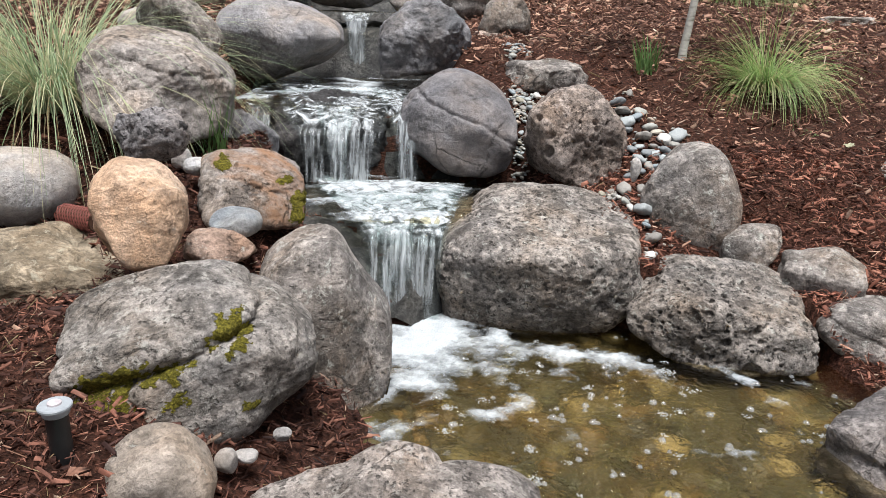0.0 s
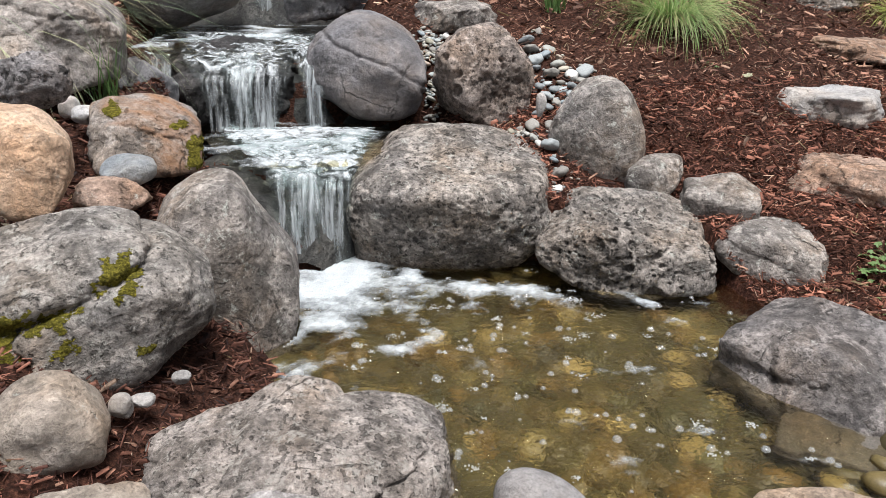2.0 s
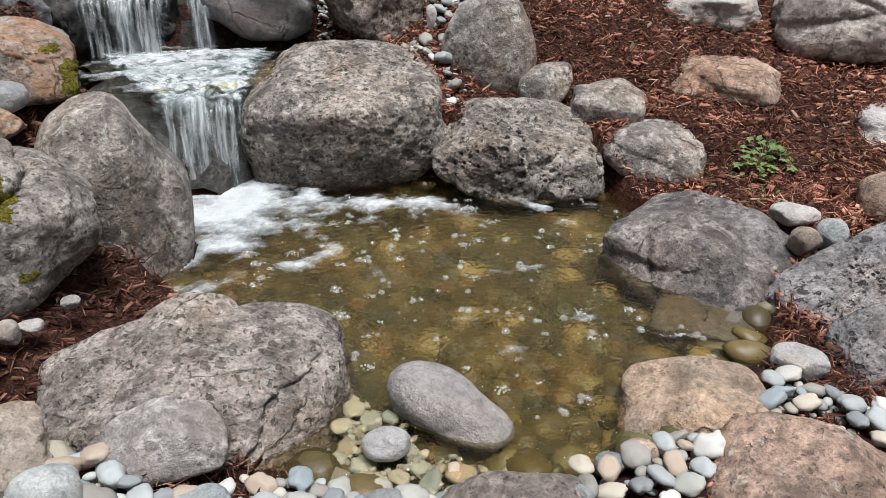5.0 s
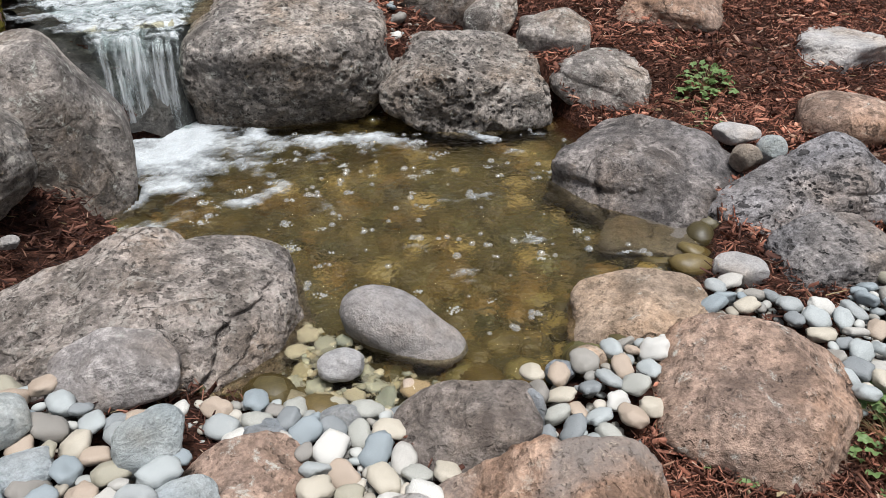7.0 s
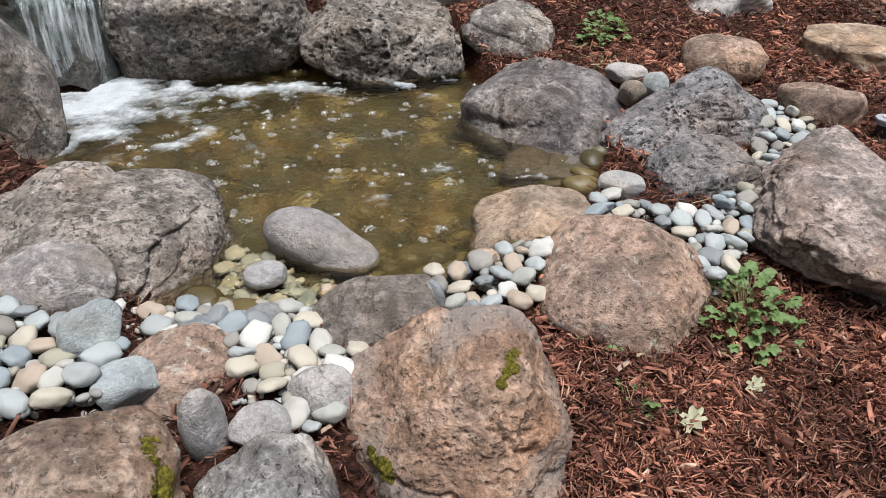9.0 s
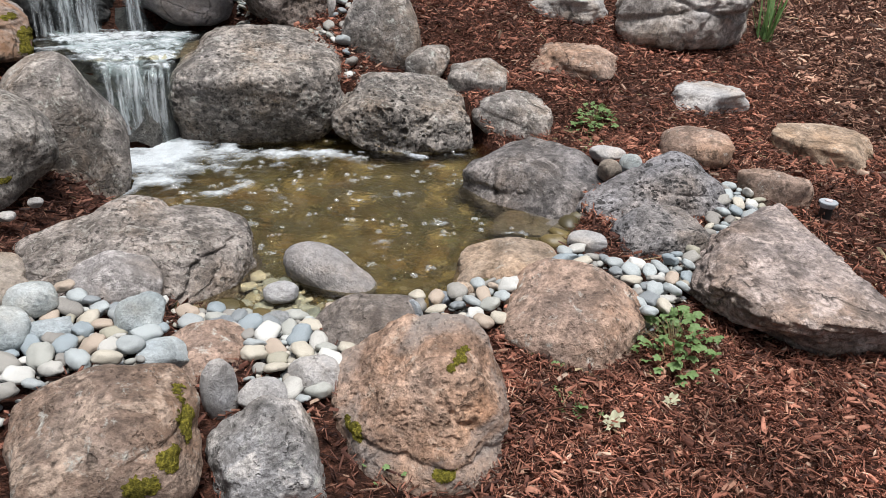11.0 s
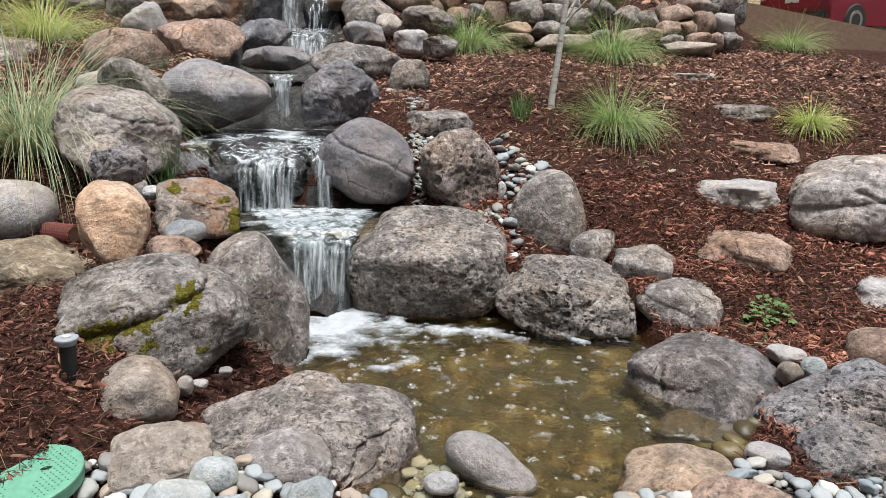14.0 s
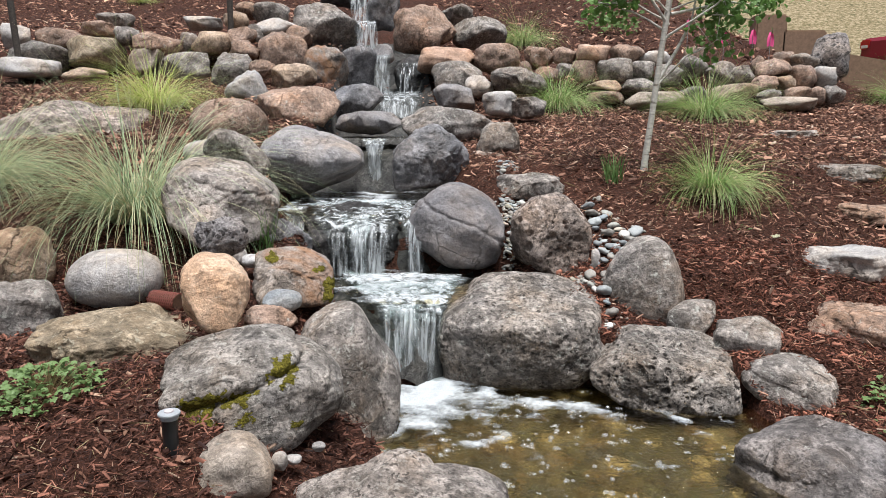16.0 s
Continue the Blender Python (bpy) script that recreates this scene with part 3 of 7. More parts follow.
moss_on(rock("boulder", "large mossy boulder split by a crack", MOSSY(), (-0.688, 1.825, 0.282), (0.279, 0.184, 0.180), 20, 21, res=7, rough=0.03, fine=1.5, facets=0, edge=6.5, strata=0.016, hull=((-0.48, -0.15, 0.86, 0.74), (0.1, -0.35, 0.93, 0.88), (0.75, 0, 0.64, 0.92), (0.7, 0, -0.7, 0.98), (-0.5, 0, -0.85, 0.88), (-0.93, 0, -0.35, 0.96), (0.05, -0.8, 0.6, 0.9), (0.75, -0.65, 0, 0.95)), clefts=((-0.36, -0.1, 0.93, 0.36, 0.17, 0.07, 0, -0.3, 1, -0.2), (1, 0, 0.16, -0.42, 0.12, 0.05, 0, 0, -1, -0.25))), (0.279, 0.184, 0.180), ((-0.4, 0.2, 0.34, 0.13), (-0.62, -0.05, 0.17, 0.26), (0.3, 0.55, 0.17, 0.2), (-0.12, -0.1, 0.13, 0.1), (0.4, -0.35, 0.08, 0.07)))
rock("boulder", "tall leaning grey boulder beside the lowest fall", GREY(), (-0.467, 2.210, 0.135), (0.191, 0.184, 0.316), 12, 22, res=6, rough=0.03, fine=1.6, facets=0, edge=11, hull=((-0.97, 0, -0.22, 0.86), (-0.7, 0, 0.72, 0.98), (0.72, -0.1, 0.68, 0.78), (-0.45, -0.88, 0.15, 0.8), (0.62, -0.76, 0.2, 0.72), (0.9, 0, -0.35, 0.98), (0, -0.6, 0.8, 0.88), (-0.65, -0.2, -0.7, 0.9)))
rock("boulder", "broad low grey-brown boulder sloping into the pond", GREYBROWN(), (-0.188, 1.507, 0.018), (0.346, 0.215, 0.150), 13, 23, res=7, rough=0.045, fine=1.4, facets=0, edge=9, holes=0.02, hole_scale=10, hull=((-0.12, -0.3, 0.95, 0.72), (0.6, -0.05, 0.8, 0.84), (-0.6, -0.1, 0.78, 0.8), (0.85, -0.5, 0.2, 0.92), (-0.3, -0.8, 0.5, 0.82), (0.5, -0.75, 0.45, 0.86), (-0.9, 0.1, 0.3, 0.98)), clefts=((0.8, -0.45, -0.2, 0.62, 0.1, 0.035, 0, -1, 0, 0.0), (-0.6, 0.5, 0.4, 0.5, 0.12, 0.08, 0, 0.5, 1, 0.1), (-0.8, 0.1, 0.55, 0.72, 0.08, 0.06, 0, 1, 0, -0.5)))
rock("boulder", "round pale tan boulder on the mulch", CREAM(), (-0.638, 1.503, 0.192), (0.104, 0.088, 0.079), 22, 24, res=5, rough=0.035, fine=1.2, facets=0, edge=5, hull=((-0.6, -0.2, 0.78, 0.95), (0.7, -0.1, 0.7, 0.9)))
rock("boulder", "upright orange sandstone boulder", PALEORANGE(), (-0.897, 2.072, 0.538), (0.115, 0.090, 0.130), 22, 25, res=6, rough=0.035, fine=1.6, facets=0, edge=14, hull=((-0.6, -0.1, 0.8, 0.98), (0.75, -0.05, 0.65, 0.88), (-0.3, -0.85, 0.4, 0.78), (0.7, -0.7, 0.1, 0.82), (0.85, 0, -0.5, 0.95), (-0.8, -0.2, -0.5, 0.95), (0.1, -0.5, 0.85, 0.82)))
moss_on(rock("boulder", "rust-stained mossy rock beside the lower pool", RUST(), (-0.750, 2.491, 0.500), (0.164, 0.132, 0.107), 17, 26, res=6, rough=0.05, fine=1.8, facets=0, edge=13, hull=((-0.3, -0.3, 0.9, 0.7), (0.6, -0.2, 0.77, 0.72), (0.3, -0.85, 0.4, 0.72), (-0.7, -0.55, 0.45, 0.8), (0.95, 0, 0, 0.9)), clefts=((0.5, 0, 0.85, 0.15, 0.04, 0.04, 0, -1, 0, 0.1),)), (0.164, 0.132, 0.107), ((-0.45, 0.7, 0.13, 0.15), (0.6, 0.35, 0.12, 0.12), (0.85, -0.3, 0.15, 0.4)))
rock("stone", "flat red-brown stone in the mulch", BROWN(), (-0.765, 2.247, 0.396), (0.098, 0.088, 0.053), 18, 27, rough=0.1)
rock("stone", "smooth blue-grey river stone", BLUEGREY(), (-0.741, 2.316, 0.447), (0.074, 0.059, 0.043), 17, 28, rough=0.05, facets=1)
rock("boulder", "smooth oval pale grey boulder", PALE(), (-1.439, 2.410, 0.496), (0.180, 0.156, 0.117), 29, 29, rough=0.05, tilt=6, facets=0)
rock("boulder", "low angular tan sandstone block", TAN2(), (-1.268, 2.106, 0.331), (0.308, 0.172, 0.106), 30, 30, res=6, rough=0.05, fine=2.6, facets=0, edge=25, strata=0.03, hull=((0.12, -0.35, 0.93, 0.78), (0.72, -0.2, 0.66, 0.8), (-0.65, -0.1, 0.75, 1.0), (0, -0.95, 0.2, 0.9), (-0.8, -0.55, 0, 0.95)))
rock("boulder", "tan boulder at the edge of the bank", TAN(), (-1.938, 2.477, 0.528), (0.187, 0.150, 0.160), 36, 31, rough=0.1)
rock("boulder", "dark lumpy grey boulder beneath another", GREY(), (-1.712, 2.209, 0.418), (0.156, 0.109, 0.116), 35, 32, rough=0.14)
rock("boulder", "dark coarse lava rock among grass", POROUS(), (-0.980, 2.360, 0.680), (0.102, 0.081, 0.075), 22, 33, rough=0.14, box=2.8, holes=0.08, hole_scale=7, res=5)
rock("boulder", "long dark slab of rock on the bank", BROWNROCK(), (-2.819, 4.550, 0.967), (0.511, 0.26, 0.270), 28, 34, res=6, rough=0.06, fine=2.4, facets=0, edge=22, strata=0.03, hull=((0.25, -0.3, 0.92, 0.6), (-0.6, -0.1, 0.8, 0.85), (0, -0.9, 0.4, 0.8), (0.75, -0.4, 0.5, 0.8)))
rock("submerged_stone", "brown stone lying under the water", WETBROWN(), (1.000, 1.690, -0.048), (0.125, 0.092, 0.050), -35, 36, rough=0.05, res=5, facets=0, edge=7, hull=((0, -0.2, 0.97, 0.75), (-0.6, -0.2, 0.75, 0.8)))
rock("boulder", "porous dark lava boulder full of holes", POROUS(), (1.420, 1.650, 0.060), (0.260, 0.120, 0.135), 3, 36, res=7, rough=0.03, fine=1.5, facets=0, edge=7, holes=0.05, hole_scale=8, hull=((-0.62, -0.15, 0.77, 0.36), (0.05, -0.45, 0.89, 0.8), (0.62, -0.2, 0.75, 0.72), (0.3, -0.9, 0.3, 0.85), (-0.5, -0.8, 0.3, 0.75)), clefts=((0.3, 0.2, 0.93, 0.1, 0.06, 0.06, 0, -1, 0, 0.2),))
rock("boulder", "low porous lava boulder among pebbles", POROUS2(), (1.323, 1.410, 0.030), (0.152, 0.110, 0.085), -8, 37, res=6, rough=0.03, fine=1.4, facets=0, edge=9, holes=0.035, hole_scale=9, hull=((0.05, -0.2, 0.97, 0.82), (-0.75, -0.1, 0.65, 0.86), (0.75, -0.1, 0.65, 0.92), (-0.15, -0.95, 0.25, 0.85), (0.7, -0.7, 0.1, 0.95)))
rock("boulder", "rounded red-brown boulder on the mulch", BROWN(), (1.776, 2.005, 0.109), (0.139, 0.114, 0.072), -35, 38, rough=0.08, facets=1)
rock("boulder", "tan sandstone boulder at the pond edge", TAN(), (0.797, 1.337, 0.003), (0.149, 0.116, 0.075), -21, 39, res=6, rough=0.045, fine=1.5, facets=0, edge=8, hull=((-0.55, -0.2, 0.81, 0.66), (0.35, -0.2, 0.92, 0.85), (-0.3, -0.8, 0.5, 0.8), (0.5, -0.8, 0.3, 0.9)))
rock("stone", "long pink sandstone block at the edge of the pebbles", BROWN(), (1.842, 1.619, 0.055), (0.125, 0.063, 0.089), -46, 40, rough=0.04, fine=1.6, facets=0, res=5, edge=14, hull=flagstone(44))
moss_on(rock("boulder", "large brown boulder stained with moss", MOSSBROWN(), (-0.132, 0.720, 0.090), (0.164, 0.131, 0.097), 19, 41, res=6, rough=0.04, fine=1.6, facets=0, edge=9, hull=((-0.5, -0.15, 0.85, 0.82), (0.5, -0.1, 0.86, 0.92), (0, -0.8, 0.6, 0.8), (0.8, -0.55, 0.2, 0.9)), clefts=((-0.1, 0, 1, 0.25, 0.05, 0.05, 1, 0, 0, 0.0),)), (0.164, 0.131, 0.097), ((0.72, 0.25, 0.1, 0.3), (0.1, -0.1, 0.2, 0.25), (0.45, 0.1, 0.12, 0.15)))
rock("boulder", "blocky grey boulder at the front of the pebbles", GREY2(), (0.123, 0.739, -0.025), (0.112, 0.092, 0.104), 2, 42, res=6, rough=0.04, fine=2.0, facets=0, edge=20, holes=0.02, hole_scale=7, hull=((-0.55, -0.05, 0.83, 0.82), (0.35, -0.1, 0.93, 0.88), (0, -0.8, 0.6, 0.78), (0.85, -0.1, 0.5, 0.9), (-0.9, -0.4, 0.1, 0.9)))
rock("boulder", "low brown boulder behind the pebbles", BROWN(), (0.011, 1.051, 0.004), (0.104, 0.090, 0.076), 8, 43, res=6, rough=0.05, fine=1.4, facets=0, edge=8, hull=((0.42, -0.2, 0.88, 0.7), (-0.45, -0.1, 0.88, 0.9), (0.3, -0.85, 0.4, 0.8)))
rock("boulder", "grey-brown slab between pebbles at the pond edge", SLATEBROWN(), (0.362, 1.082, 0.016), (0.126, 0.084, 0.083), -12, 44, res=6, rough=0.03, fine=1.3, facets=0, edge=8, hull=((-0.55, -0.2, 0.8, 0.62), (0.3, -0.1, 0.95, 0.9), (0.75, -0.5, -0.3, 0.75), (-0.2, -0.85, 0.45, 0.75)))
rock("boulder", "pale pointed grey boulder leaning on a larger one", PALE2(), (-0.204, 1.294, 0.115), (0.110, 0.060, 0.055), 12, 45, res=6, rough=0.03, fine=1.2, facets=0, edge=9, hull=((-0.62, -0.15, 0.77, 0.55), (0.6, -0.15, 0.78, 0.55), (0.1, -0.85, 0.5, 0.7), (-0.5, -0.7, 0.5, 0.65)))
rock("boulder", "layered tan boulder on the mulch", CREAM(), (-0.497, 1.255, 0.122), (0.125, 0.095, 0.073), 21, 46, res=6, rough=0.05, fine=1.4, facets=0, edge=9, strata=0.05, hull=((-0.4, -0.2, 0.9, 0.8), (0.5, -0.2, 0.85, 0.82), (0, -0.7, 0.7, 0.8)))
rock("boulder", "large angular slab of weathered brown rock", SLABROCK(), (1.575, 1.106, 0.036), (0.371, 0.314, 0.109), 36, 401, res=7, rough=0.04, fine=2.6, facets=0, edge=22, chip=0.04, strata=0.05, hull=((0.04, -0.3, 0.95, 0.6), (-0.25, -0.35, 0.9, 0.68), (0.78, -0.63, 0.25, 0.3), (-0.95, 0.1, -0.3, 0.92), (-0.75, -0.65, -0.2, 0.9), (0.1, 0.95, 0.3, 0.95), (-0.4, 0.85, 0.35, 0.98)), clefts=((0.5, 0.8, 0.2, 0.1, 0.05, 0.04, 0, 0, 1, 0.1), (0.9, -0.4, 0.1, -0.25, 0.05, 0.04, 0, 0, 1, 0.1)))
moss_on(rock("boulder", "rough ochre boulder with a grey patch and moss", OCHRE(), (0.420, 0.800, 0.020), (0.200, 0.165, 0.145), -17, 44, res=7, rough=0.04, fine=1.8, facets=0, edge=11, chip=0.015, holes=0.03, hole_scale=7, hull=((-0.66, -0.2, 0.72, 0.5), (0.25, -0.3, 0.92, 0.78), (0.85, -0.1, 0.5, 0.82), (-0.1, -0.85, 0.5, 0.62), (0.6, -0.72, 0.3, 0.8), (-0.75, -0.6, 0.2, 0.75)), clefts=((0.75, 0, 0.6, 0.5, 0.07, 0.05, 0, -0.3, 1, 0.0), (0.2, -0.2, 0.95, -0.1, 0.08, 0.06, 0.5, -1, 0, 0.3))), (0.200, 0.165, 0.145), ((0.42, 0.82, 0.1, 0.04), (-0.55, 0.0, 0.1, 0.08), (0.35, -0.3, 0.14, 0.08)))
rock("boulder", "smooth bean-shaped grey stone lying in the shallows", BEAN(), (0.314, 1.424, 0.007), (0.140, 0.073, 0.078), -38, 49, box=2.5, rough=0.02, fine=1.3, res=6, facets=0, tilt=14, lobes=((140, 0.42, 40), (55, -0.3, 40), (0, 0.05, 25)))
rock("boulder", "low grey boulder running down into the pond", WETBROWNGREY(), (1.091, 1.915, 0.010), (0.269, 0.185, 0.144), -52, 35, res=6, rough=0.045, fine=1.8, facets=0, edge=15, hull=((0.08, -0.12, 0.99, 0.86), (-0.7, -0.1, 0.7, 0.98), (0.6, -0.1, 0.79, 0.84), (0.05, -0.9, 0.42, 0.78), (0.85, -0.4, 0.2, 0.95), (-0.3, -0.95, 0.1, 0.92)), clefts=((-0.1, -0.5, 0.86, 0.55, 0.08, 0.07, 1, 0, 0, -0.8), (0.9, 0, 0.3, -0.25, 0.05, 0.05, 0, -1, 0, 0.1)))
rock("boulder", "broad pinkish-brown boulder at the edge of the mulch", BROWN(), (0.863, 1.038, 0.016), (0.182, 0.150, 0.119), -27, 41, res=6, rough=0.035, fine=1.8, facets=0, edge=10, hull=((-0.15, -0.35, 0.92, 0.8), (-0.75, -0.2, 0.62, 0.88), (0.72, -0.1, 0.68, 0.92), (0.1, -0.85, 0.5, 0.85), (-0.6, -0.5, -0.6, 0.85), (0.75, -0.6, 0.1, 0.95)))
rock("boulder", "large lichen-covered boulder split by a ledge", WARMGREY(), (2.237, 3.015, 0.486), (0.326, 0.282, 0.190), -32, 52, res=6, rough=0.06, fine=1.8, facets=0, edge=8, hull=((-0.55, -0.1, 0.82, 0.85), (0.5, -0.1, 0.86, 0.9), (0, -0.65, 0.75, 0.8), (0.8, -0.5, -0.2, 0.95)), clefts=((-0.3, -0.25, 0.94, 0.2, 0.07, 0.05, -0.5, -0.6, 0.2, 0.1), (0.35, -0.2, 0.9, 0.3, 0.09, 0.06, 0.9, -0.4, 0, 0.05), (1, 0, -0.35, 0.45, 0.07, 0.05, 0, -1, -1, 0.2)))
rock("stepping_stone", "flat pale grey stepping stone set in the mulch", PALE(), (1.716, 3.273, 0.450), (0.226, 0.203, 0.066), -23, 53, category="stepping stone", group="stepping stones up the bank", rough=0.05, fine=1.8, facets=0, edge=16, strata=0.02, hull=flagstone(53), res=5)
rock("stepping_stone", "flat pinkish-brown stepping stone set in the mulch", BROWN(), (1.596, 2.818, 0.277), (0.208, 0.188, 0.059), -25, 54, category="stepping stone", group="stepping stones up the bank", rough=0.05, fine=1.8, facets=0, edge=16, strata=0.02, hull=flagstone(54), res=5)
rock("stepping_stone", "flat pale grey stepping stone set in the mulch", PALE(), (2.088, 2.451, 0.160), (0.181, 0.163, 0.070), -35, 55, category="stepping stone", group="stepping stones up the bank", rough=0.05, fine=1.8, facets=0, edge=16, strata=0.02, hull=flagstone(55), res=5)
rock("stepping_stone", "flat pinkish stepping stone set in the mulch", BROWN(), (2.051, 3.737, 0.619), (0.207, 0.186, 0.050), -25, 56, category="stepping stone", group="stepping stones up the bank", rough=0.05, fine=1.8, facets=0, edge=16, strata=0.02, hull=flagstone(56), res=5)
rock("stepping_stone", "flat grey stepping stone set in the mulch", GREY(), (2.167, 4.245, 0.797), (0.219, 0.197, 0.052), -24, 57, category="stepping stone", group="stepping stones up the bank", rough=0.05, fine=1.8, facets=0, edge=16, strata=0.02, hull=flagstone(57), res=5)
rock("stepping_stone", "flat tan stepping stone set in the mulch", TAN(), (2.343, 2.002, 0.061), (0.200, 0.180, 0.085), -43, 58, category="stepping stone", group="stepping stones up the bank", rough=0.05, fine=1.8, facets=0, edge=16, strata=0.02, hull=flagstone(58), res=5)
rock("stepping_stone", "flat pale grey stepping stone set in the mulch", PALE(), (2.219, 5.354, 0.981), (0.177, 0.159, 0.047), -20, 59, category="stepping stone", group="stepping stones up the bank", rough=0.05, fine=1.8, facets=0, edge=16, strata=0.02, hull=flagstone(59), res=5)
rock("boulder", "broad flat-topped brown-grey boulder on the upper stream", BROWN(), (-1.429, 5.132, 1.175), (0.305, 0.258, 0.170), 15, 60, group="upper stream boulders", rough=0.09, box=2.9, chip=0.06, fine=1.5, facets=8, res=4)
rock("boulder", "low rounded dark grey boulder across the stream on the upper stream", SLATE(), (-0.897, 5.066, 1.076), (0.245, 0.207, 0.088), 10, 61, group="upper stream boulders", rough=0.09, box=2.9, chip=0.06, fine=1.5, facets=8, res=4)
rock("boulder", "wet blue-grey boulder on the upper stream", WETGREY(), (-1.138, 5.797, 1.234), (0.236, 0.200, 0.158), 11, 62, group="upper stream boulders", rough=0.09, box=2.9, chip=0.06, fine=1.5, facets=8, res=4)
rock("boulder", "grey-brown boulder on the upper stream", GREY(), (-2.410, 6.462, 1.525), (0.195, 0.165, 0.176), 20, 63, group="upper stream boulders", rough=0.09, box=2.9, chip=0.06, fine=1.5, facets=8, res=4)
rock("boulder", "pale rounded boulder on the upper stream", PALE(), (-2.053, 5.797, 1.333), (0.181, 0.153, 0.167), 19, 64, group="upper stream boulders", rough=0.09, box=2.9, chip=0.06, fine=1.5, facets=8, res=4)
rock("boulder", "pinkish stone on the upper stream", BROWN(), (-2.122, 6.462, 1.539), (0.130, 0.110, 0.089), 18, 65, group="upper stream boulders", rough=0.09, box=2.9, chip=0.06, fine=1.5, facets=8, res=4)
rock("boulder", "tan rounded boulder on the upper stream", TAN(), (-1.797, 6.329, 1.454), (0.206, 0.174, 0.132), 16, 66, group="upper stream boulders", rough=0.09, box=2.9, chip=0.06, fine=1.5, facets=8, res=4)
rock("boulder", "rust-coloured boulder with moss on the upper stream", RUST(), (-1.569, 6.595, 1.553), (0.213, 0.180, 0.219), 13, 67, group="upper stream boulders", rough=0.09, box=2.9, chip=0.06, fine=1.5, facets=8, res=4)
rock("boulder", "wet blue-grey boulder on the upper stream", WETGREY(), (-1.323, 6.861, 1.558), (0.187, 0.158, 0.227), 11, 68, group="upper stream boulders", rough=0.09, box=2.9, chip=0.06, fine=1.5, facets=8, res=4)
rock("boulder", "smooth wet stone in the fall on the upper stream", SLATE(), (-1.110, 7.127, 1.723), (0.111, 0.094, 0.102), 9, 69, group="upper stream boulders", rough=0.09, box=2.9, chip=0.06, fine=1.5, facets=8, res=4)
rock("boulder", "pink rounded boulder on the upper stream", BROWN(), (-2.140, 7.127, 1.722), (0.254, 0.215, 0.227), 17, 70, group="upper stream boulders", rough=0.09, box=2.9, chip=0.06, fine=1.5, facets=8, res=4)
rock("boulder", "large coarse grey boulder on the upper stream", GREY(), (-1.845, 7.792, 2.039), (0.404, 0.342, 0.276), 13, 71, group="upper stream boulders", rough=0.09, box=2.9, chip=0.06, fine=1.5, facets=8, res=4)
rock("boulder", "large coarse tan-grey boulder on the upper stream", BROWN(), (-0.791, 7.792, 2.024), (0.315, 0.266, 0.265), 6, 72, group="upper stream boulders", rough=0.09, box=2.9, chip=0.06, fine=1.5, facets=8, res=4)
rock("boulder", "flat orange slab on the upper stream", ORANGE(), (-0.473, 6.994, 1.649), (0.282, 0.239, 0.136), 4, 73, group="upper stream boulders", rough=0.09, box=2.9, chip=0.06, fine=1.5, facets=8, res=4)
rock("boulder", "dark grey boulder on the upper stream", GREY(), (-0.346, 6.728, 1.462), (0.251, 0.212, 0.174), 3, 74, group="upper stream boulders", rough=0.09, box=2.9, chip=0.06, fine=1.5, facets=8, res=4)
rock("boulder", "smooth grey boulder on the upper stream", SLATE(), (-0.337, 6.063, 1.271), (0.181, 0.153, 0.128), 4, 75, group="upper stream boulders", rough=0.09, box=2.9, chip=0.06, fine=1.5, facets=8, res=4)
rock("boulder", "pale stone on the upper stream", PALE(), (-0.136, 6.462, 1.387), (0.135, 0.114, 0.101), 2, 76, group="upper stream boulders", rough=0.09, box=2.9, chip=0.06, fine=1.5, facets=8, res=4)
rock("boulder", "coarse grey boulder beside the stream on the upper stream", GREY(), (-0.334, 5.199, 1.055), (0.343, 0.290, 0.146), 4, 77, group="upper stream boulders", rough=0.09, box=2.9, chip=0.06, fine=1.5, facets=8, res=4)
rock("boulder", "small pale stone on the upper stream", PALE(), (0.049, 5.930, 1.225), (0.147, 0.124, 0.108), 0, 78, group="upper stream boulders", rough=0.09, box=2.9, chip=0.06, fine=1.5, facets=8, res=4)
rock("boulder", "coarse grey stone on the upper stream", GREY(), (0.289, 5.797, 1.191), (0.144, 0.122, 0.091), -2, 79, group="upper stream boulders", rough=0.09, box=2.9, chip=0.06, fine=1.5, facets=8, res=4)
rock("boulder", "coarse grey boulder on the upper stream", GREY(), (0.216, 6.462, 1.439), (0.253, 0.214, 0.124), -1, 80, group="upper stream boulders", rough=0.09, box=2.9, chip=0.06, fine=1.5, facets=8, res=4)
rock("boulder", "pinkish-brown boulder on the upper stream", BROWN(), (0.005, 7.127, 1.670), (0.243, 0.205, 0.153), 1, 81, group="upper stream boulders", rough=0.09, box=2.9, chip=0.06, fine=1.5, facets=8, res=4)
rock("boulder", "moss-covered boulder on the upper stream", MOSSY(), (-0.185, 8.058, 2.019), (0.301, 0.255, 0.194), 2, 82, group="upper stream boulders", rough=0.09, box=2.9, chip=0.06, fine=1.5, facets=8, res=4)
rock("boulder", "dark boulder behind the fall on the upper stream", WETGREY(), (-1.300, 8.324, 2.333), (0.201, 0.170, 0.270), 9, 83, group="upper stream boulders", rough=0.09, box=2.9, chip=0.06, fine=1.5, facets=8, res=4)
rock("boulder", "small brown boulder on the upper stream", BROWN(), (-0.574, 7.925, 2.022), (0.144, 0.122, 0.144), 4, 84, group="upper stream boulders", rough=0.09, box=2.9, chip=0.06, fine=1.5, facets=8, res=4)
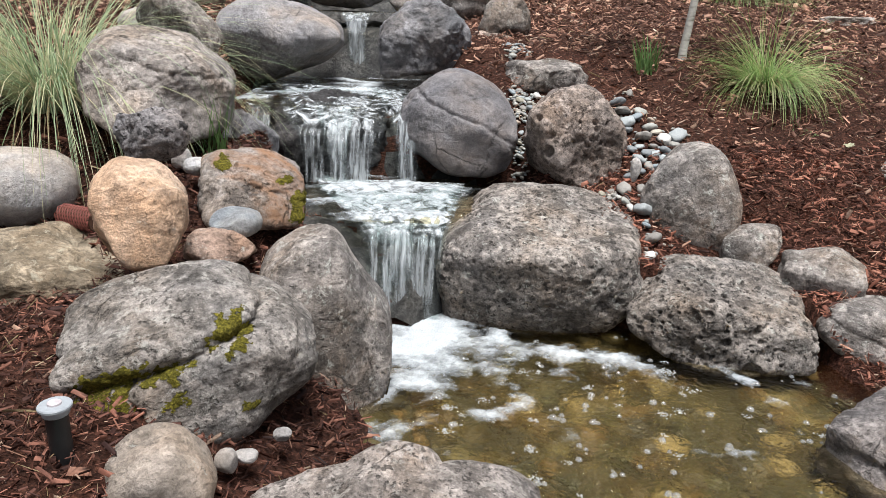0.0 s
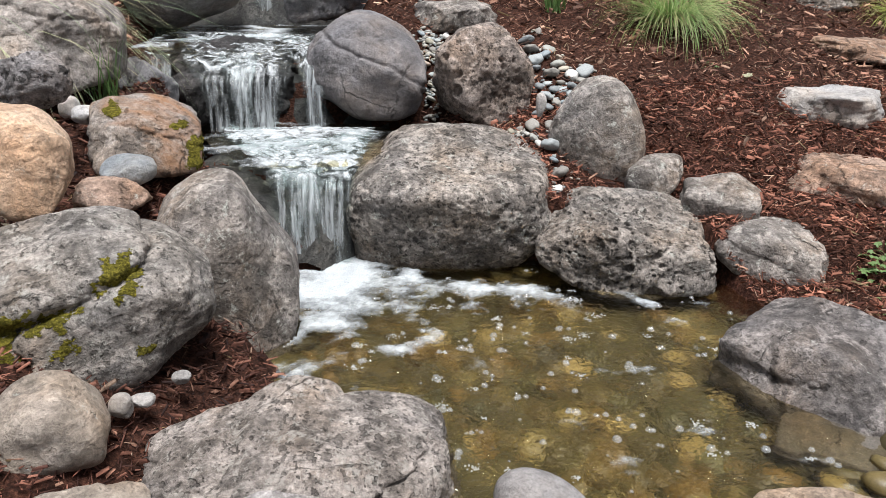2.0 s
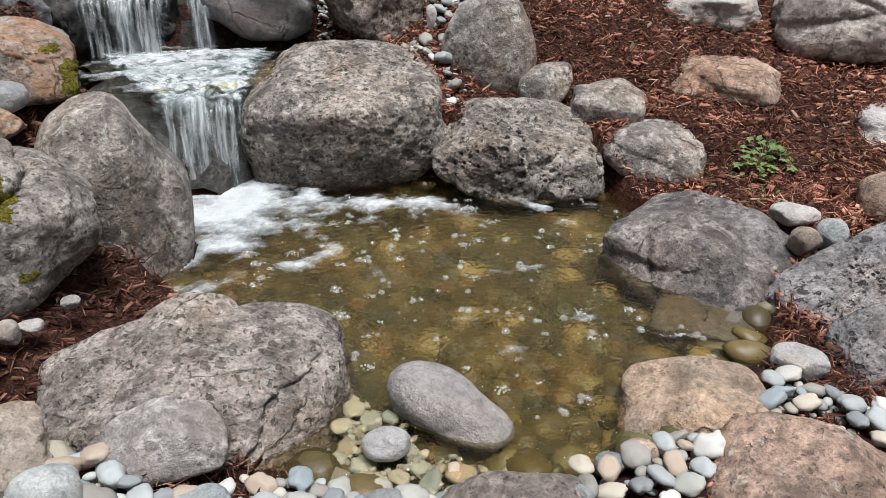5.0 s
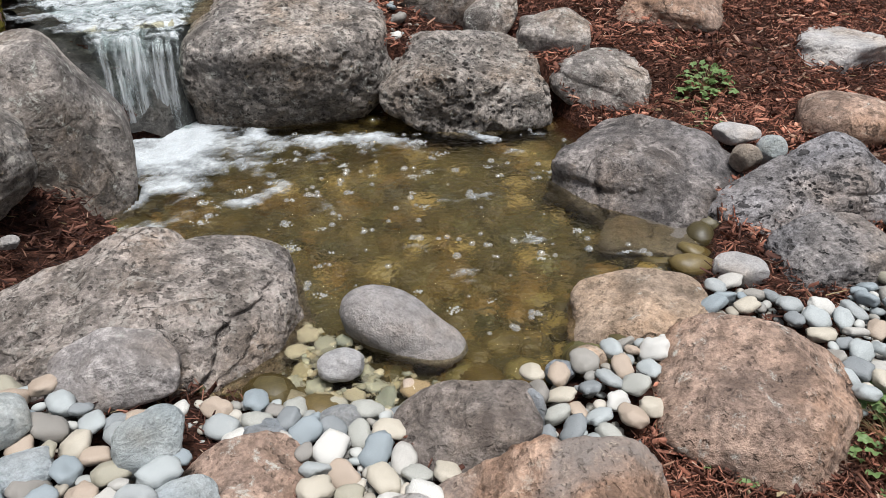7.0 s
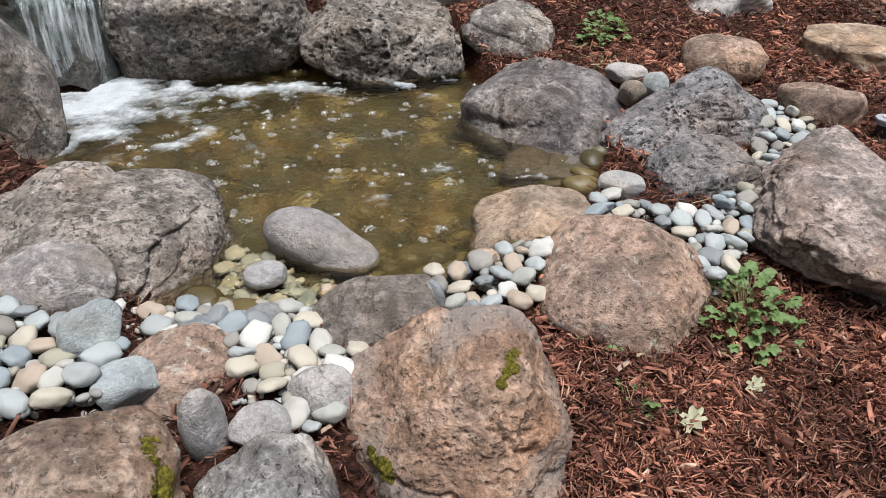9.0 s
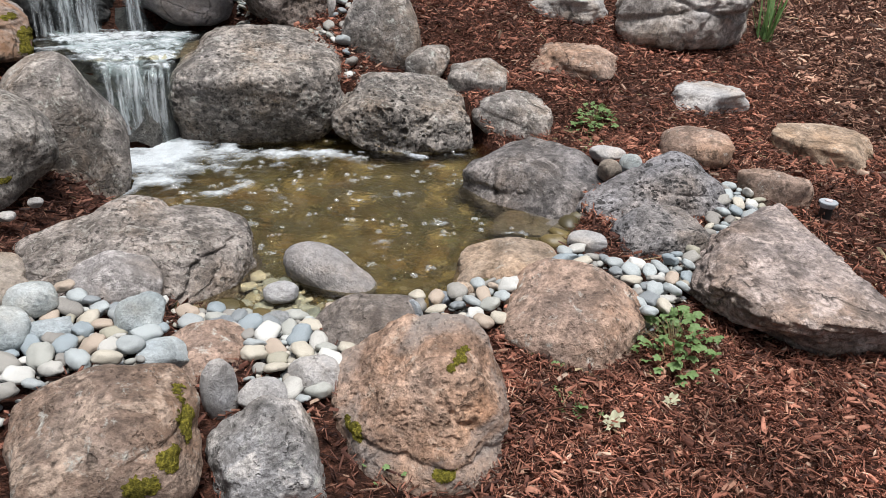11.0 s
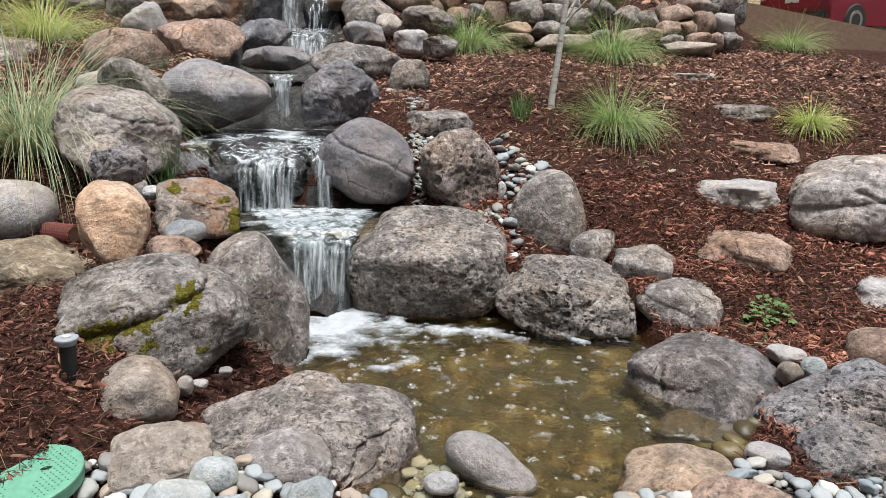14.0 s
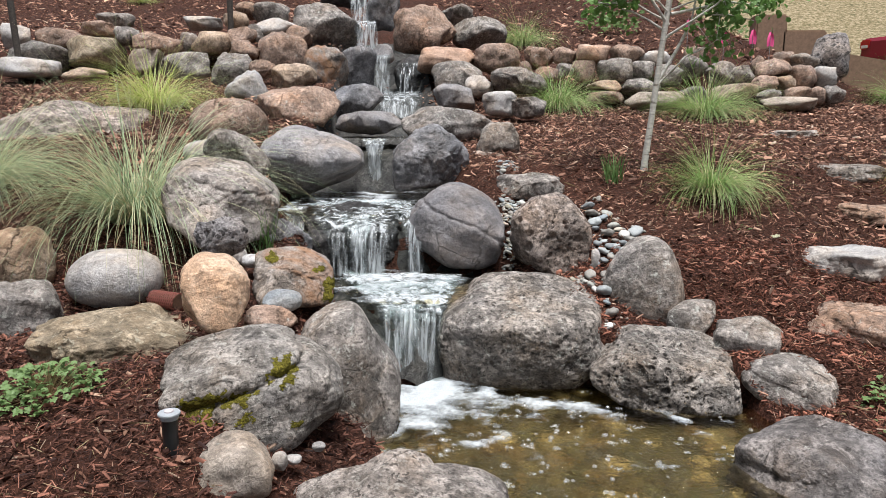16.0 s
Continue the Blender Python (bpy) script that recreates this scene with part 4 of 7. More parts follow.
rock("boulder", "grey boulder on the upper stream", GREY(), (-0.477, 8.590, 2.284), (0.206, 0.174, 0.119), 4, 85, group="upper stream boulders", rough=0.09, box=2.9, chip=0.06, fine=1.5, facets=8, res=4)
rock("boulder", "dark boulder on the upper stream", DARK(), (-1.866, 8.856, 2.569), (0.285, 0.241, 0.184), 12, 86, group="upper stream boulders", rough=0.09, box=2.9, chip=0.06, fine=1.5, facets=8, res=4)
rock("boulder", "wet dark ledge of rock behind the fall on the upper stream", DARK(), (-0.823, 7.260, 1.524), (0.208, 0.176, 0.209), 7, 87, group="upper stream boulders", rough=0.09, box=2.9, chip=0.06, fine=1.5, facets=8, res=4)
rock("stone", "", PALE(), (-5.015, 7.260, 1.928), (0.141, 0.137, 0.144), 34, 88, parent=left_wall, rough=0.12, box=3.6, chip=0.12, fine=1.6, facets=9, res=3)
rock("stone", "", BROWN(), (-4.538, 7.260, 1.897), (0.231, 0.224, 0.118), 31, 89, parent=left_wall, rough=0.12, box=3.6, chip=0.12, fine=1.6, facets=9, res=3)
rock("stone", "", TAN2(), (-3.993, 6.994, 1.733), (0.281, 0.272, 0.182), 29, 90, parent=left_wall, rough=0.12, box=3.6, chip=0.12, fine=1.6, facets=9, res=3)
rock("stone", "", GREY(), (-4.053, 7.526, 2.109), (0.194, 0.188, 0.086), 28, 91, parent=left_wall, rough=0.12, box=3.6, chip=0.12, fine=1.6, facets=9, res=3)
rock("stone", "", BROWN(), (-4.092, 7.260, 1.996), (0.179, 0.173, 0.081), 29, 92, parent=left_wall, rough=0.12, box=3.6, chip=0.12, fine=1.6, facets=9, res=3)
rock("stone", "", GREY(), (-3.737, 7.127, 1.909), (0.126, 0.122, 0.101), 27, 93, parent=left_wall, rough=0.12, box=3.6, chip=0.12, fine=1.6, facets=9, res=3)
rock("stone", "", BROWN(), (-3.340, 6.994, 1.818), (0.252, 0.245, 0.116), 25, 94, parent=left_wall, rough=0.12, box=3.6, chip=0.12, fine=1.6, facets=9, res=3)
rock("stone", "", PALE(), (-3.150, 7.659, 2.092), (0.208, 0.202, 0.083), 22, 95, parent=left_wall, rough=0.12, box=3.6, chip=0.12, fine=1.6, facets=9, res=3)
rock("stone", "", TAN(), (-2.855, 7.127, 1.838), (0.203, 0.197, 0.124), 22, 96, parent=left_wall, rough=0.12, box=3.6, chip=0.12, fine=1.6, facets=9, res=3)
rock("stone", "", TAN(), (-2.736, 7.526, 2.105), (0.134, 0.130, 0.092), 20, 97, parent=left_wall, rough=0.12, box=3.6, chip=0.12, fine=1.6, facets=9, res=3)
rock("stone", "", BROWN(), (-2.575, 7.260, 1.922), (0.162, 0.157, 0.089), 19, 98, parent=left_wall, rough=0.12, box=3.6, chip=0.12, fine=1.6, facets=9, res=3)
rock("stone", "", BROWN(), (-2.474, 6.994, 1.770), (0.142, 0.138, 0.098), 19, 99, parent=left_wall, rough=0.12, box=3.6, chip=0.12, fine=1.6, facets=9, res=3)
rock("stone", "", GREY(), (-2.441, 7.260, 1.943), (0.088, 0.085, 0.096), 18, 100, parent=left_wall, rough=0.12, box=3.6, chip=0.12, fine=1.6, facets=9, res=3)
rock("stone", "", PALE(), (-2.269, 7.526, 2.024), (0.257, 0.250, 0.112), 17, 101, parent=left_wall, rough=0.12, box=3.6, chip=0.12, fine=1.6, facets=9, res=3)
rock("stone", "", BROWN(), (-2.040, 7.393, 1.912), (0.149, 0.145, 0.131), 15, 102, parent=left_wall, rough=0.12, box=3.6, chip=0.12, fine=1.6, facets=9, res=3)
rock("stone", "", GREY(), (-2.436, 7.792, 2.217), (0.203, 0.197, 0.120), 17, 103, parent=left_wall, rough=0.12, box=3.6, chip=0.12, fine=1.6, facets=9, res=3)
rock("stone", "", BROWN(), (-2.731, 7.925, 2.255), (0.143, 0.139, 0.090), 19, 104, parent=left_wall, rough=0.12, box=3.6, chip=0.12, fine=1.6, facets=9, res=3)
rock("stone", "", MOSSY(), (-4.597, 6.994, 1.681), (0.306, 0.297, 0.172), 33, 105, parent=left_wall, rough=0.12, box=3.6, chip=0.12, fine=1.6, facets=9, res=3)
rock("stone", "", PALE(), (-4.463, 6.595, 1.570), (0.290, 0.282, 0.103), 33, 106, parent=left_wall, rough=0.12, box=3.6, chip=0.12, fine=1.6, facets=9, res=3)
rock("stone", "", CREAM(), (-3.420, 6.861, 1.661), (0.175, 0.170, 0.150), 26, 107, parent=left_wall, rough=0.12, box=3.6, chip=0.12, fine=1.6, facets=9, res=3)
rock("stone", "", GREY(), (-3.025, 6.861, 1.590), (0.232, 0.225, 0.144), 23, 108, parent=left_wall, rough=0.12, box=3.6, chip=0.12, fine=1.6, facets=9, res=3)
rock("stone", "", GREY(), (-3.086, 7.127, 1.848), (0.102, 0.099, 0.098), 23, 109, parent=left_wall, rough=0.12, box=3.6, chip=0.12, fine=1.6, facets=9, res=3)
rock("stone", "", TAN(), (-3.982, 6.728, 1.518), (0.210, 0.204, 0.071), 30, 110, parent=left_wall, rough=0.12, box=3.6, chip=0.12, fine=1.6, facets=9, res=3)
rock("stone", "", BROWN(), (0.380, 7.393, 1.696), (0.094, 0.091, 0.119), -2, 111, parent=right_wall, rough=0.12, box=3.6, chip=0.12, fine=1.6, facets=9, res=3)
rock("stone", "", BROWN(), (0.455, 7.194, 1.681), (0.120, 0.116, 0.104), -3, 112, parent=right_wall, rough=0.12, box=3.6, chip=0.12, fine=1.6, facets=9, res=3)
rock("stone", "", BROWN(), (0.681, 7.194, 1.707), (0.125, 0.121, 0.087), -5, 113, parent=right_wall, rough=0.12, box=3.6, chip=0.12, fine=1.6, facets=9, res=3)
rock("stone", "", ORANGE(), (0.949, 7.127, 1.706), (0.168, 0.163, 0.103), -7, 114, parent=right_wall, rough=0.12, box=3.6, chip=0.12, fine=1.6, facets=9, res=3)
rock("stone", "", BROWN(), (1.268, 7.127, 1.705), (0.173, 0.168, 0.102), -9, 115, parent=right_wall, rough=0.12, box=3.6, chip=0.12, fine=1.6, facets=9, res=3)
rock("stone", "", BROWN(), (0.483, 7.061, 1.511), (0.132, 0.128, 0.086), -3, 116, parent=right_wall, rough=0.12, box=3.6, chip=0.12, fine=1.6, facets=9, res=3)
rock("stone", "", GREY(), (0.680, 7.061, 1.559), (0.095, 0.092, 0.074), -5, 117, parent=right_wall, rough=0.12, box=3.6, chip=0.12, fine=1.6, facets=9, res=3)
rock("stone", "", BROWN(), (0.855, 7.061, 1.540), (0.123, 0.119, 0.117), -6, 118, parent=right_wall, rough=0.12, box=3.6, chip=0.12, fine=1.6, facets=9, res=3)
rock("stone", "", GREY(), (1.141, 6.994, 1.554), (0.177, 0.171, 0.118), -8, 119, parent=right_wall, rough=0.12, box=3.6, chip=0.12, fine=1.6, facets=9, res=3)
rock("stone", "", GREY(), (1.409, 7.061, 1.554), (0.122, 0.119, 0.093), -10, 120, parent=right_wall, rough=0.12, box=3.6, chip=0.12, fine=1.6, facets=9, res=3)
rock("stone", "", TAN(), (1.028, 6.861, 1.396), (0.169, 0.164, 0.066), -8, 121, parent=right_wall, rough=0.12, box=3.6, chip=0.12, fine=1.6, facets=9, res=3)
rock("stone", "", MOSSY(), (1.365, 6.861, 1.395), (0.190, 0.184, 0.083), -10, 122, parent=right_wall, rough=0.12, box=3.6, chip=0.12, fine=1.6, facets=9, res=3)
rock("stone", "", PALE(), (1.560, 7.260, 1.682), (0.170, 0.165, 0.069), -11, 123, parent=right_wall, rough=0.12, box=3.6, chip=0.12, fine=1.6, facets=9, res=3)
rock("stone", "", CREAM(), (1.461, 6.595, 1.265), (0.275, 0.267, 0.085), -11, 124, parent=right_wall, rough=0.12, box=3.6, chip=0.12, fine=1.6, facets=9, res=3)
rock("stone", "", BROWN(), (1.025, 6.728, 1.288), (0.177, 0.172, 0.065), -8, 125, parent=right_wall, rough=0.12, box=3.6, chip=0.12, fine=1.6, facets=9, res=3)
rock("stone", "", BROWN(), (0.283, 7.127, 1.583), (0.085, 0.082, 0.072), -2, 126, parent=right_wall, rough=0.12, box=3.6, chip=0.12, fine=1.6, facets=9, res=3)
rock("stone", "", GREY(), (1.649, 6.994, 1.505), (0.137, 0.133, 0.112), -12, 127, parent=right_wall, rough=0.12, box=3.6, chip=0.12, fine=1.6, facets=9, res=3)
rock("stone", "", GREY(), (1.898, 7.061, 1.587), (0.138, 0.134, 0.113), -14, 128, parent=right_wall, rough=0.12, box=3.6, chip=0.12, fine=1.6, facets=9, res=3)
rock("stone", "", GREY(), (2.127, 6.994, 1.517), (0.142, 0.138, 0.125), -16, 129, parent=right_wall, rough=0.12, box=3.6, chip=0.12, fine=1.6, facets=9, res=3)
rock("stone", "", GREY(), (2.311, 6.928, 1.495), (0.108, 0.105, 0.105), -17, 130, parent=right_wall, rough=0.12, box=3.6, chip=0.12, fine=1.6, facets=9, res=3)
rock("stone", "", BROWN(), (1.940, 7.260, 1.707), (0.113, 0.110, 0.086), -14, 131, parent=right_wall, rough=0.12, box=3.6, chip=0.12, fine=1.6, facets=9, res=3)
rock("stone", "", BROWN(), (2.468, 6.994, 1.594), (0.068, 0.066, 0.097), -18, 132, parent=right_wall, rough=0.12, box=3.6, chip=0.12, fine=1.6, facets=9, res=3)
rock("stone", "", BROWN(), (2.585, 6.928, 1.551), (0.167, 0.162, 0.110), -19, 133, parent=right_wall, rough=0.12, box=3.6, chip=0.12, fine=1.6, facets=9, res=3)
rock("stone", "", BROWN(), (2.478, 6.795, 1.417), (0.122, 0.119, 0.081), -19, 134, parent=right_wall, rough=0.12, box=3.6, chip=0.12, fine=1.6, facets=9, res=3)
rock("stone", "", TAN(), (2.674, 6.795, 1.427), (0.095, 0.093, 0.070), -20, 135, parent=right_wall, rough=0.12, box=3.6, chip=0.12, fine=1.6, facets=9, res=3)
rock("stone", "", BROWN(), (2.821, 6.861, 1.478), (0.133, 0.129, 0.117), -21, 136, parent=right_wall, rough=0.12, box=3.6, chip=0.12, fine=1.6, facets=9, res=3)
rock("stone", "", PALE(), (3.029, 6.861, 1.475), (0.106, 0.103, 0.103), -22, 137, parent=right_wall, rough=0.12, box=3.6, chip=0.12, fine=1.6, facets=9, res=3)
rock("stone", "", GREY(), (2.890, 6.994, 1.636), (0.135, 0.131, 0.077), -21, 138, parent=right_wall, rough=0.12, box=3.6, chip=0.12, fine=1.6, facets=9, res=3)
rock("stone", "", BROWN(), (2.733, 7.061, 1.655), (0.109, 0.106, 0.075), -20, 139, parent=right_wall, rough=0.12, box=3.6, chip=0.12, fine=1.6, facets=9, res=3)
rock("stone", "", GREY(), (3.045, 7.127, 1.653), (0.082, 0.080, 0.070), -22, 140, parent=right_wall, rough=0.12, box=3.6, chip=0.12, fine=1.6, facets=9, res=3)
rock("stone", "", BROWN(), (2.721, 6.662, 1.316), (0.122, 0.119, 0.074), -21, 141, parent=right_wall, rough=0.12, box=3.6, chip=0.12, fine=1.6, facets=9, res=3)
rock("stone", "", BROWN(), (2.897, 6.662, 1.306), (0.068, 0.066, 0.085), -22, 142, parent=right_wall, rough=0.12, box=3.6, chip=0.12, fine=1.6, facets=9, res=3)
rock("stone", "", GREY(), (2.472, 6.662, 1.299), (0.110, 0.106, 0.067), -19, 143, parent=right_wall, rough=0.12, box=3.6, chip=0.12, fine=1.6, facets=9, res=3)
rock("stone", "", GREY(), (3.062, 6.728, 1.318), (0.105, 0.102, 0.085), -23, 144, parent=right_wall, rough=0.12, box=3.6, chip=0.12, fine=1.6, facets=9, res=3)
rock("stone", "", CREAM(), (2.577, 6.462, 1.233), (0.233, 0.226, 0.062), -20, 145, parent=right_wall, rough=0.12, box=3.6, chip=0.12, fine=1.6, facets=9, res=3)
rock("stone", "", GREY(), (1.781, 6.728, 1.301), (0.159, 0.155, 0.095), -14, 146, parent=right_wall, rough=0.12, box=3.6, chip=0.12, fine=1.6, facets=9, res=3)
rock("stone", "", TAN(), (2.185, 6.728, 1.326), (0.211, 0.205, 0.094), -17, 147, parent=right_wall, rough=0.12, box=3.6, chip=0.12, fine=1.6, facets=9, res=3)
rock("boulder", "tall coarse grey boulder ending the stone wall", POROUS(), (3.143, 7.100, 1.651), (0.182, 0.128, 0.255), -23, 148, rough=0.14, box=3)
rock("pebble", "smooth white river pebble among smaller ones", PEB_WHITE(), (0.179, 1.335, 0.016), (0.046, 0.037, 0.025), -1, 149, category="pebble", rough=0.05, box=2.3, res=4)
rock("pebble", "round blue-grey river pebble among smaller ones", BLUEGREY(), (0.164, 1.176, 0.018), (0.042, 0.034, 0.031), -1, 150, category="pebble", rough=0.05, box=2.3, res=4)
rock("pebble", "round blue-grey river pebble among smaller ones", BLUEGREY(), (0.033, 1.152, 0.043), (0.041, 0.033, 0.020), 6, 151, category="pebble", rough=0.05, box=2.3, res=4)
rock("pebble", "angular pale green river pebble among smaller ones", PEB_GREEN(), (-0.123, 1.101, 0.112), (0.056, 0.045, 0.053), 14, 152, category="pebble", rough=0.06, box=3.0, res=4)
rock("pebble", "angular blue-green river pebble among smaller ones", PEB_GREEN(), (-0.076, 1.004, 0.072), (0.052, 0.042, 0.037), 13, 153, category="pebble", rough=0.06, box=3.0, res=4)
rock("pebble", "angular white river pebble among smaller ones", PEB_WHITE(), (0.231, 0.930, 0.025), (0.058, 0.047, 0.045), -5, 154, category="pebble", rough=0.06, box=3.0, res=4)
rock("pebble", "upright oval grey river pebble among smaller ones", PALE(), (0.039, 0.893, 0.047), (0.037, 0.030, 0.077), 7, 155, category="pebble", rough=0.05, box=2.3, res=4)
rock("pebble", "oval pale grey river pebble among smaller ones", PALE(), (0.124, 0.889, 0.023), (0.053, 0.043, 0.038), 2, 156, category="pebble", rough=0.05, box=2.3, res=4)
rock("pebble", "long blue-grey river pebble among smaller ones", BLUEGREY(), (0.482, 1.104, 0.037), (0.025, 0.020, 0.056), -17, 157, category="pebble", rough=0.05, box=2.3, res=4)
rock("pebble", "blue-grey river pebble among smaller ones", BLUEGREY(), (0.574, 1.213, 0.016), (0.029, 0.023, 0.029), -19, 158, category="pebble", rough=0.05, box=2.3, res=4)
rock("pebble", "porous tan river pebble among smaller ones", TAN(), (0.636, 1.221, 0.023), (0.034, 0.027, 0.036), -22, 159, category="pebble", rough=0.05, box=2.3, res=4)
rock("pebble", "round white river pebble among smaller ones", PEB_WHITE(), (1.074, 1.421, 0.041), (0.060, 0.048, 0.030), -33, 160, category="pebble", rough=0.05, box=2.3, res=4)
rock("pebble", "broad pale green river pebble among smaller ones", PEB_GREEN(), (-0.400, 1.058, 0.136), (0.073, 0.059, 0.056), 21, 161, category="pebble", rough=0.05, box=2.3, res=4)
rock("pebble", "angular blue-green river pebble among smaller ones", PEB_GREEN(), (-0.350, 1.164, 0.144), (0.054, 0.043, 0.039), 18, 162, category="pebble", rough=0.06, box=3.0, res=4)
rock("pebble", "streaked blue-white river pebble among smaller ones", PEB_GREEN(), (-0.303, 1.088, 0.113), (0.047, 0.038, 0.025), 17, 163, category="pebble", rough=0.05, box=2.3, res=4)
rock("pebble", "long white river pebble among smaller ones", PEB_WHITE(), (1.384, 1.963, 0.117), (0.067, 0.053, 0.030), -28, 164, category="pebble", rough=0.05, box=2.3, res=4)
rock("pebble", "round tan river pebble among smaller ones", CREAM(), (1.327, 1.822, 0.108), (0.042, 0.034, 0.041), -28, 165, category="pebble", rough=0.05, box=2.3, res=4)
rock("pebble", "pale green river pebble among smaller ones", PEB_GREEN(), (1.417, 1.846, 0.111), (0.040, 0.032, 0.045), -30, 166, category="pebble", rough=0.05, box=2.3, res=4)
rock("pebble", "speckled white river pebble among smaller ones", PEB_WHITE(), (1.316, 1.727, 0.073), (0.046, 0.037, 0.034), -29, 167, category="pebble", rough=0.05, box=2.3, res=4)
rock("pebble", "pale green river pebble among smaller ones", PEB_GREEN(), (1.429, 1.824, 0.075), (0.030, 0.024, 0.021), -30, 168, category="pebble", rough=0.05, box=2.3, res=4)
rock("pebble", "pale blue river pebble among smaller ones", PEB_WHITE(), (0.600, 3.919, 0.558), (0.047, 0.038, 0.055), -7, 169, category="pebble", rough=0.05, box=2.3, res=4)
rock("pebble", "upright white river pebble among smaller ones", PEB_WHITE(), (0.503, 2.982, 0.501), (0.020, 0.016, 0.045), -8, 170, category="pebble", rough=0.05, box=2.3, res=4)
rock("pebble", "flat white river pebble among smaller ones", PEB_WHITE(), (0.617, 3.778, 0.518), (0.060, 0.048, 0.028), -8, 171, category="pebble", rough=0.05, box=2.3, res=4)
rock("pebble", "grey river pebble among smaller ones", PALE(), (0.600, 3.481, 0.500), (0.047, 0.037, 0.030), -8, 172, category="pebble", rough=0.05, box=2.3, res=4)
rock("pebble", "chalky blue-white river pebble among smaller ones", PEB_WHITE(), (-1.019, 2.642, 0.554), (0.033, 0.027, 0.036), 20, 173, category="pebble", rough=0.05, box=2.3, res=4)
rock("pebble", "chalky blue-white river pebble among smaller ones", PEB_WHITE(), (-0.928, 2.555, 0.550), (0.048, 0.039, 0.028), 19, 174, category="pebble", rough=0.05, box=2.3, res=4)
rock("pebble", "white river pebble among smaller ones", PEB_WHITE(), (-2.927, 9.241, 1.101), (0.104, 0.083, 0.074), 17, 175, category="pebble", rough=0.05, box=2.3, res=4)
rock("pebble", "white river pebble among smaller ones", PEB_WHITE(), (-0.548, 1.607, 0.160), (0.024, 0.019, 0.030), 18, 176, category="pebble", rough=0.05, box=2.3, res=4)
rock("pebble", "white river pebble among smaller ones", PEB_WHITE(), (-0.520, 1.645, 0.148), (0.026, 0.021, 0.013), 17, 177, category="pebble", rough=0.05, box=2.3, res=4)
rock("pebble", "grey river pebble among smaller ones", PALE(), (-0.465, 1.731, 0.150), (0.021, 0.017, 0.015), 15, 178, category="pebble", rough=0.05, box=2.3, res=4)
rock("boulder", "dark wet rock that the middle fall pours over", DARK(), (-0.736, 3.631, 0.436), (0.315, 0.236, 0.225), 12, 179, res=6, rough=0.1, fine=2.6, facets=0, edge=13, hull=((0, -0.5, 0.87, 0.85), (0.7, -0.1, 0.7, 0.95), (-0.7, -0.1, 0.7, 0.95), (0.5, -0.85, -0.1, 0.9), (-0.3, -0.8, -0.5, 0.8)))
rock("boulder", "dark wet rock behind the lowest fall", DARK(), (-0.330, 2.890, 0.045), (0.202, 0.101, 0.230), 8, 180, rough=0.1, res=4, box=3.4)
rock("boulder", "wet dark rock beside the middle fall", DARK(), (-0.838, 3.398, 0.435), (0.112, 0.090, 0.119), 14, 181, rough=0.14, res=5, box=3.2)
rock("boulder", "wet dark rock beside the middle fall", WETGREY(), (-0.946, 3.120, 0.508), (0.114, 0.091, 0.136), 19, 182, rough=0.12, res=5, box=3.2, facets=4)

# ---- water ----
def water_mat():
    m, n, l, p = node_mat("pond_water")
    co = n.new("ShaderNodeTexCoord").outputs["Object"]
    a = tex(n, l, "ShaderNodeTexNoise", 14, co, Detail=3, Roughness=0.5, Distortion=0.8)
    b = tex(n, l, "ShaderNodeTexNoise", 55, co, Detail=3, Distortion=0.6)
    h = maths(n, l, 'ADD', a.outputs["Fac"], maths(n, l, 'MULTIPLY', b.outputs["Fac"], 0.4))
    p.inputs["Base Color"].default_value = (0.425, 0.355, 0.19, 1)
    p.inputs["Roughness"].default_value = 0.05
    p.inputs["IOR"].default_value = 1.33
    p.inputs["Transmission Weight"].default_value = 1.0
    l.new(bump(n, l, h, 0.75, 0.02), p.inputs["Normal"])
    return m


WATER = water_mat()


def make_pond():
    step, verts, faces, at = 0.03, [], [], {}
    n = int(1.2 / step)
    for j in range(-n, n + 1):
        for i in range(-n, n + 1):
            x, y = POND[0] + i * step, POND[1] + j * step
            if pond_d(x, y) < 1.12:
                at[i, j] = len(verts)
                verts.append((x, y, 0.0015 * noise.noise(Vector((x * 9, y * 9, 0)))))
    for (i, j) in at:
        q = [(i, j), (i + 1, j), (i + 1, j + 1), (i, j + 1)]
        if all(k in at for k in q):
            faces.append([at[k] for k in q])
    ob = new("pond_water", mesh_of("pond_water", verts, faces))
    ob.data.materials.append(WATER)
    ob.visible_shadow = False
    return tagged(ob, "clear brown-tinted rippling pond water", "water", kind="structure")


make_pond()


def pool(outline, z, dz, name, label):
    """A small level pool, a little uneven, filling an outline of points."""
    cx = sum(p[0] for p in outline) / len(outline)
    cy = sum(p[1] for p in outline) / len(outline)
    rings, n, verts, faces = 10, 64, [], []
    for k in range(rings + 1):
        for i in range(n):
            f = i / n * len(outline)
            a, b = outline[int(f)], outline[(int(f) + 1) % len(outline)]
            x, y = a[0] + (b[0] - a[0]) * (f % 1), a[1] + (b[1] - a[1]) * (f % 1)
            x, y = cx + (x - cx) * k / rings, cy + (y - cy) * k / rings
            verts.append((x, y, z + dz * (y - cy) + 0.008 * noise.noise(Vector((x * 13, y * 13, z)))))
    for k in range(rings):
        for i in range(n):
            faces.append((k * n + i, k * n + (i + 1) % n, (k + 1) * n + (i + 1) % n, (k + 1) * n + i))
    ob = new(name, mesh_of(name, verts, faces))
    ob.data.materials.append(WATER)
    ob.visible_shadow = False
    return tagged(ob, label, "water", kind="structure")


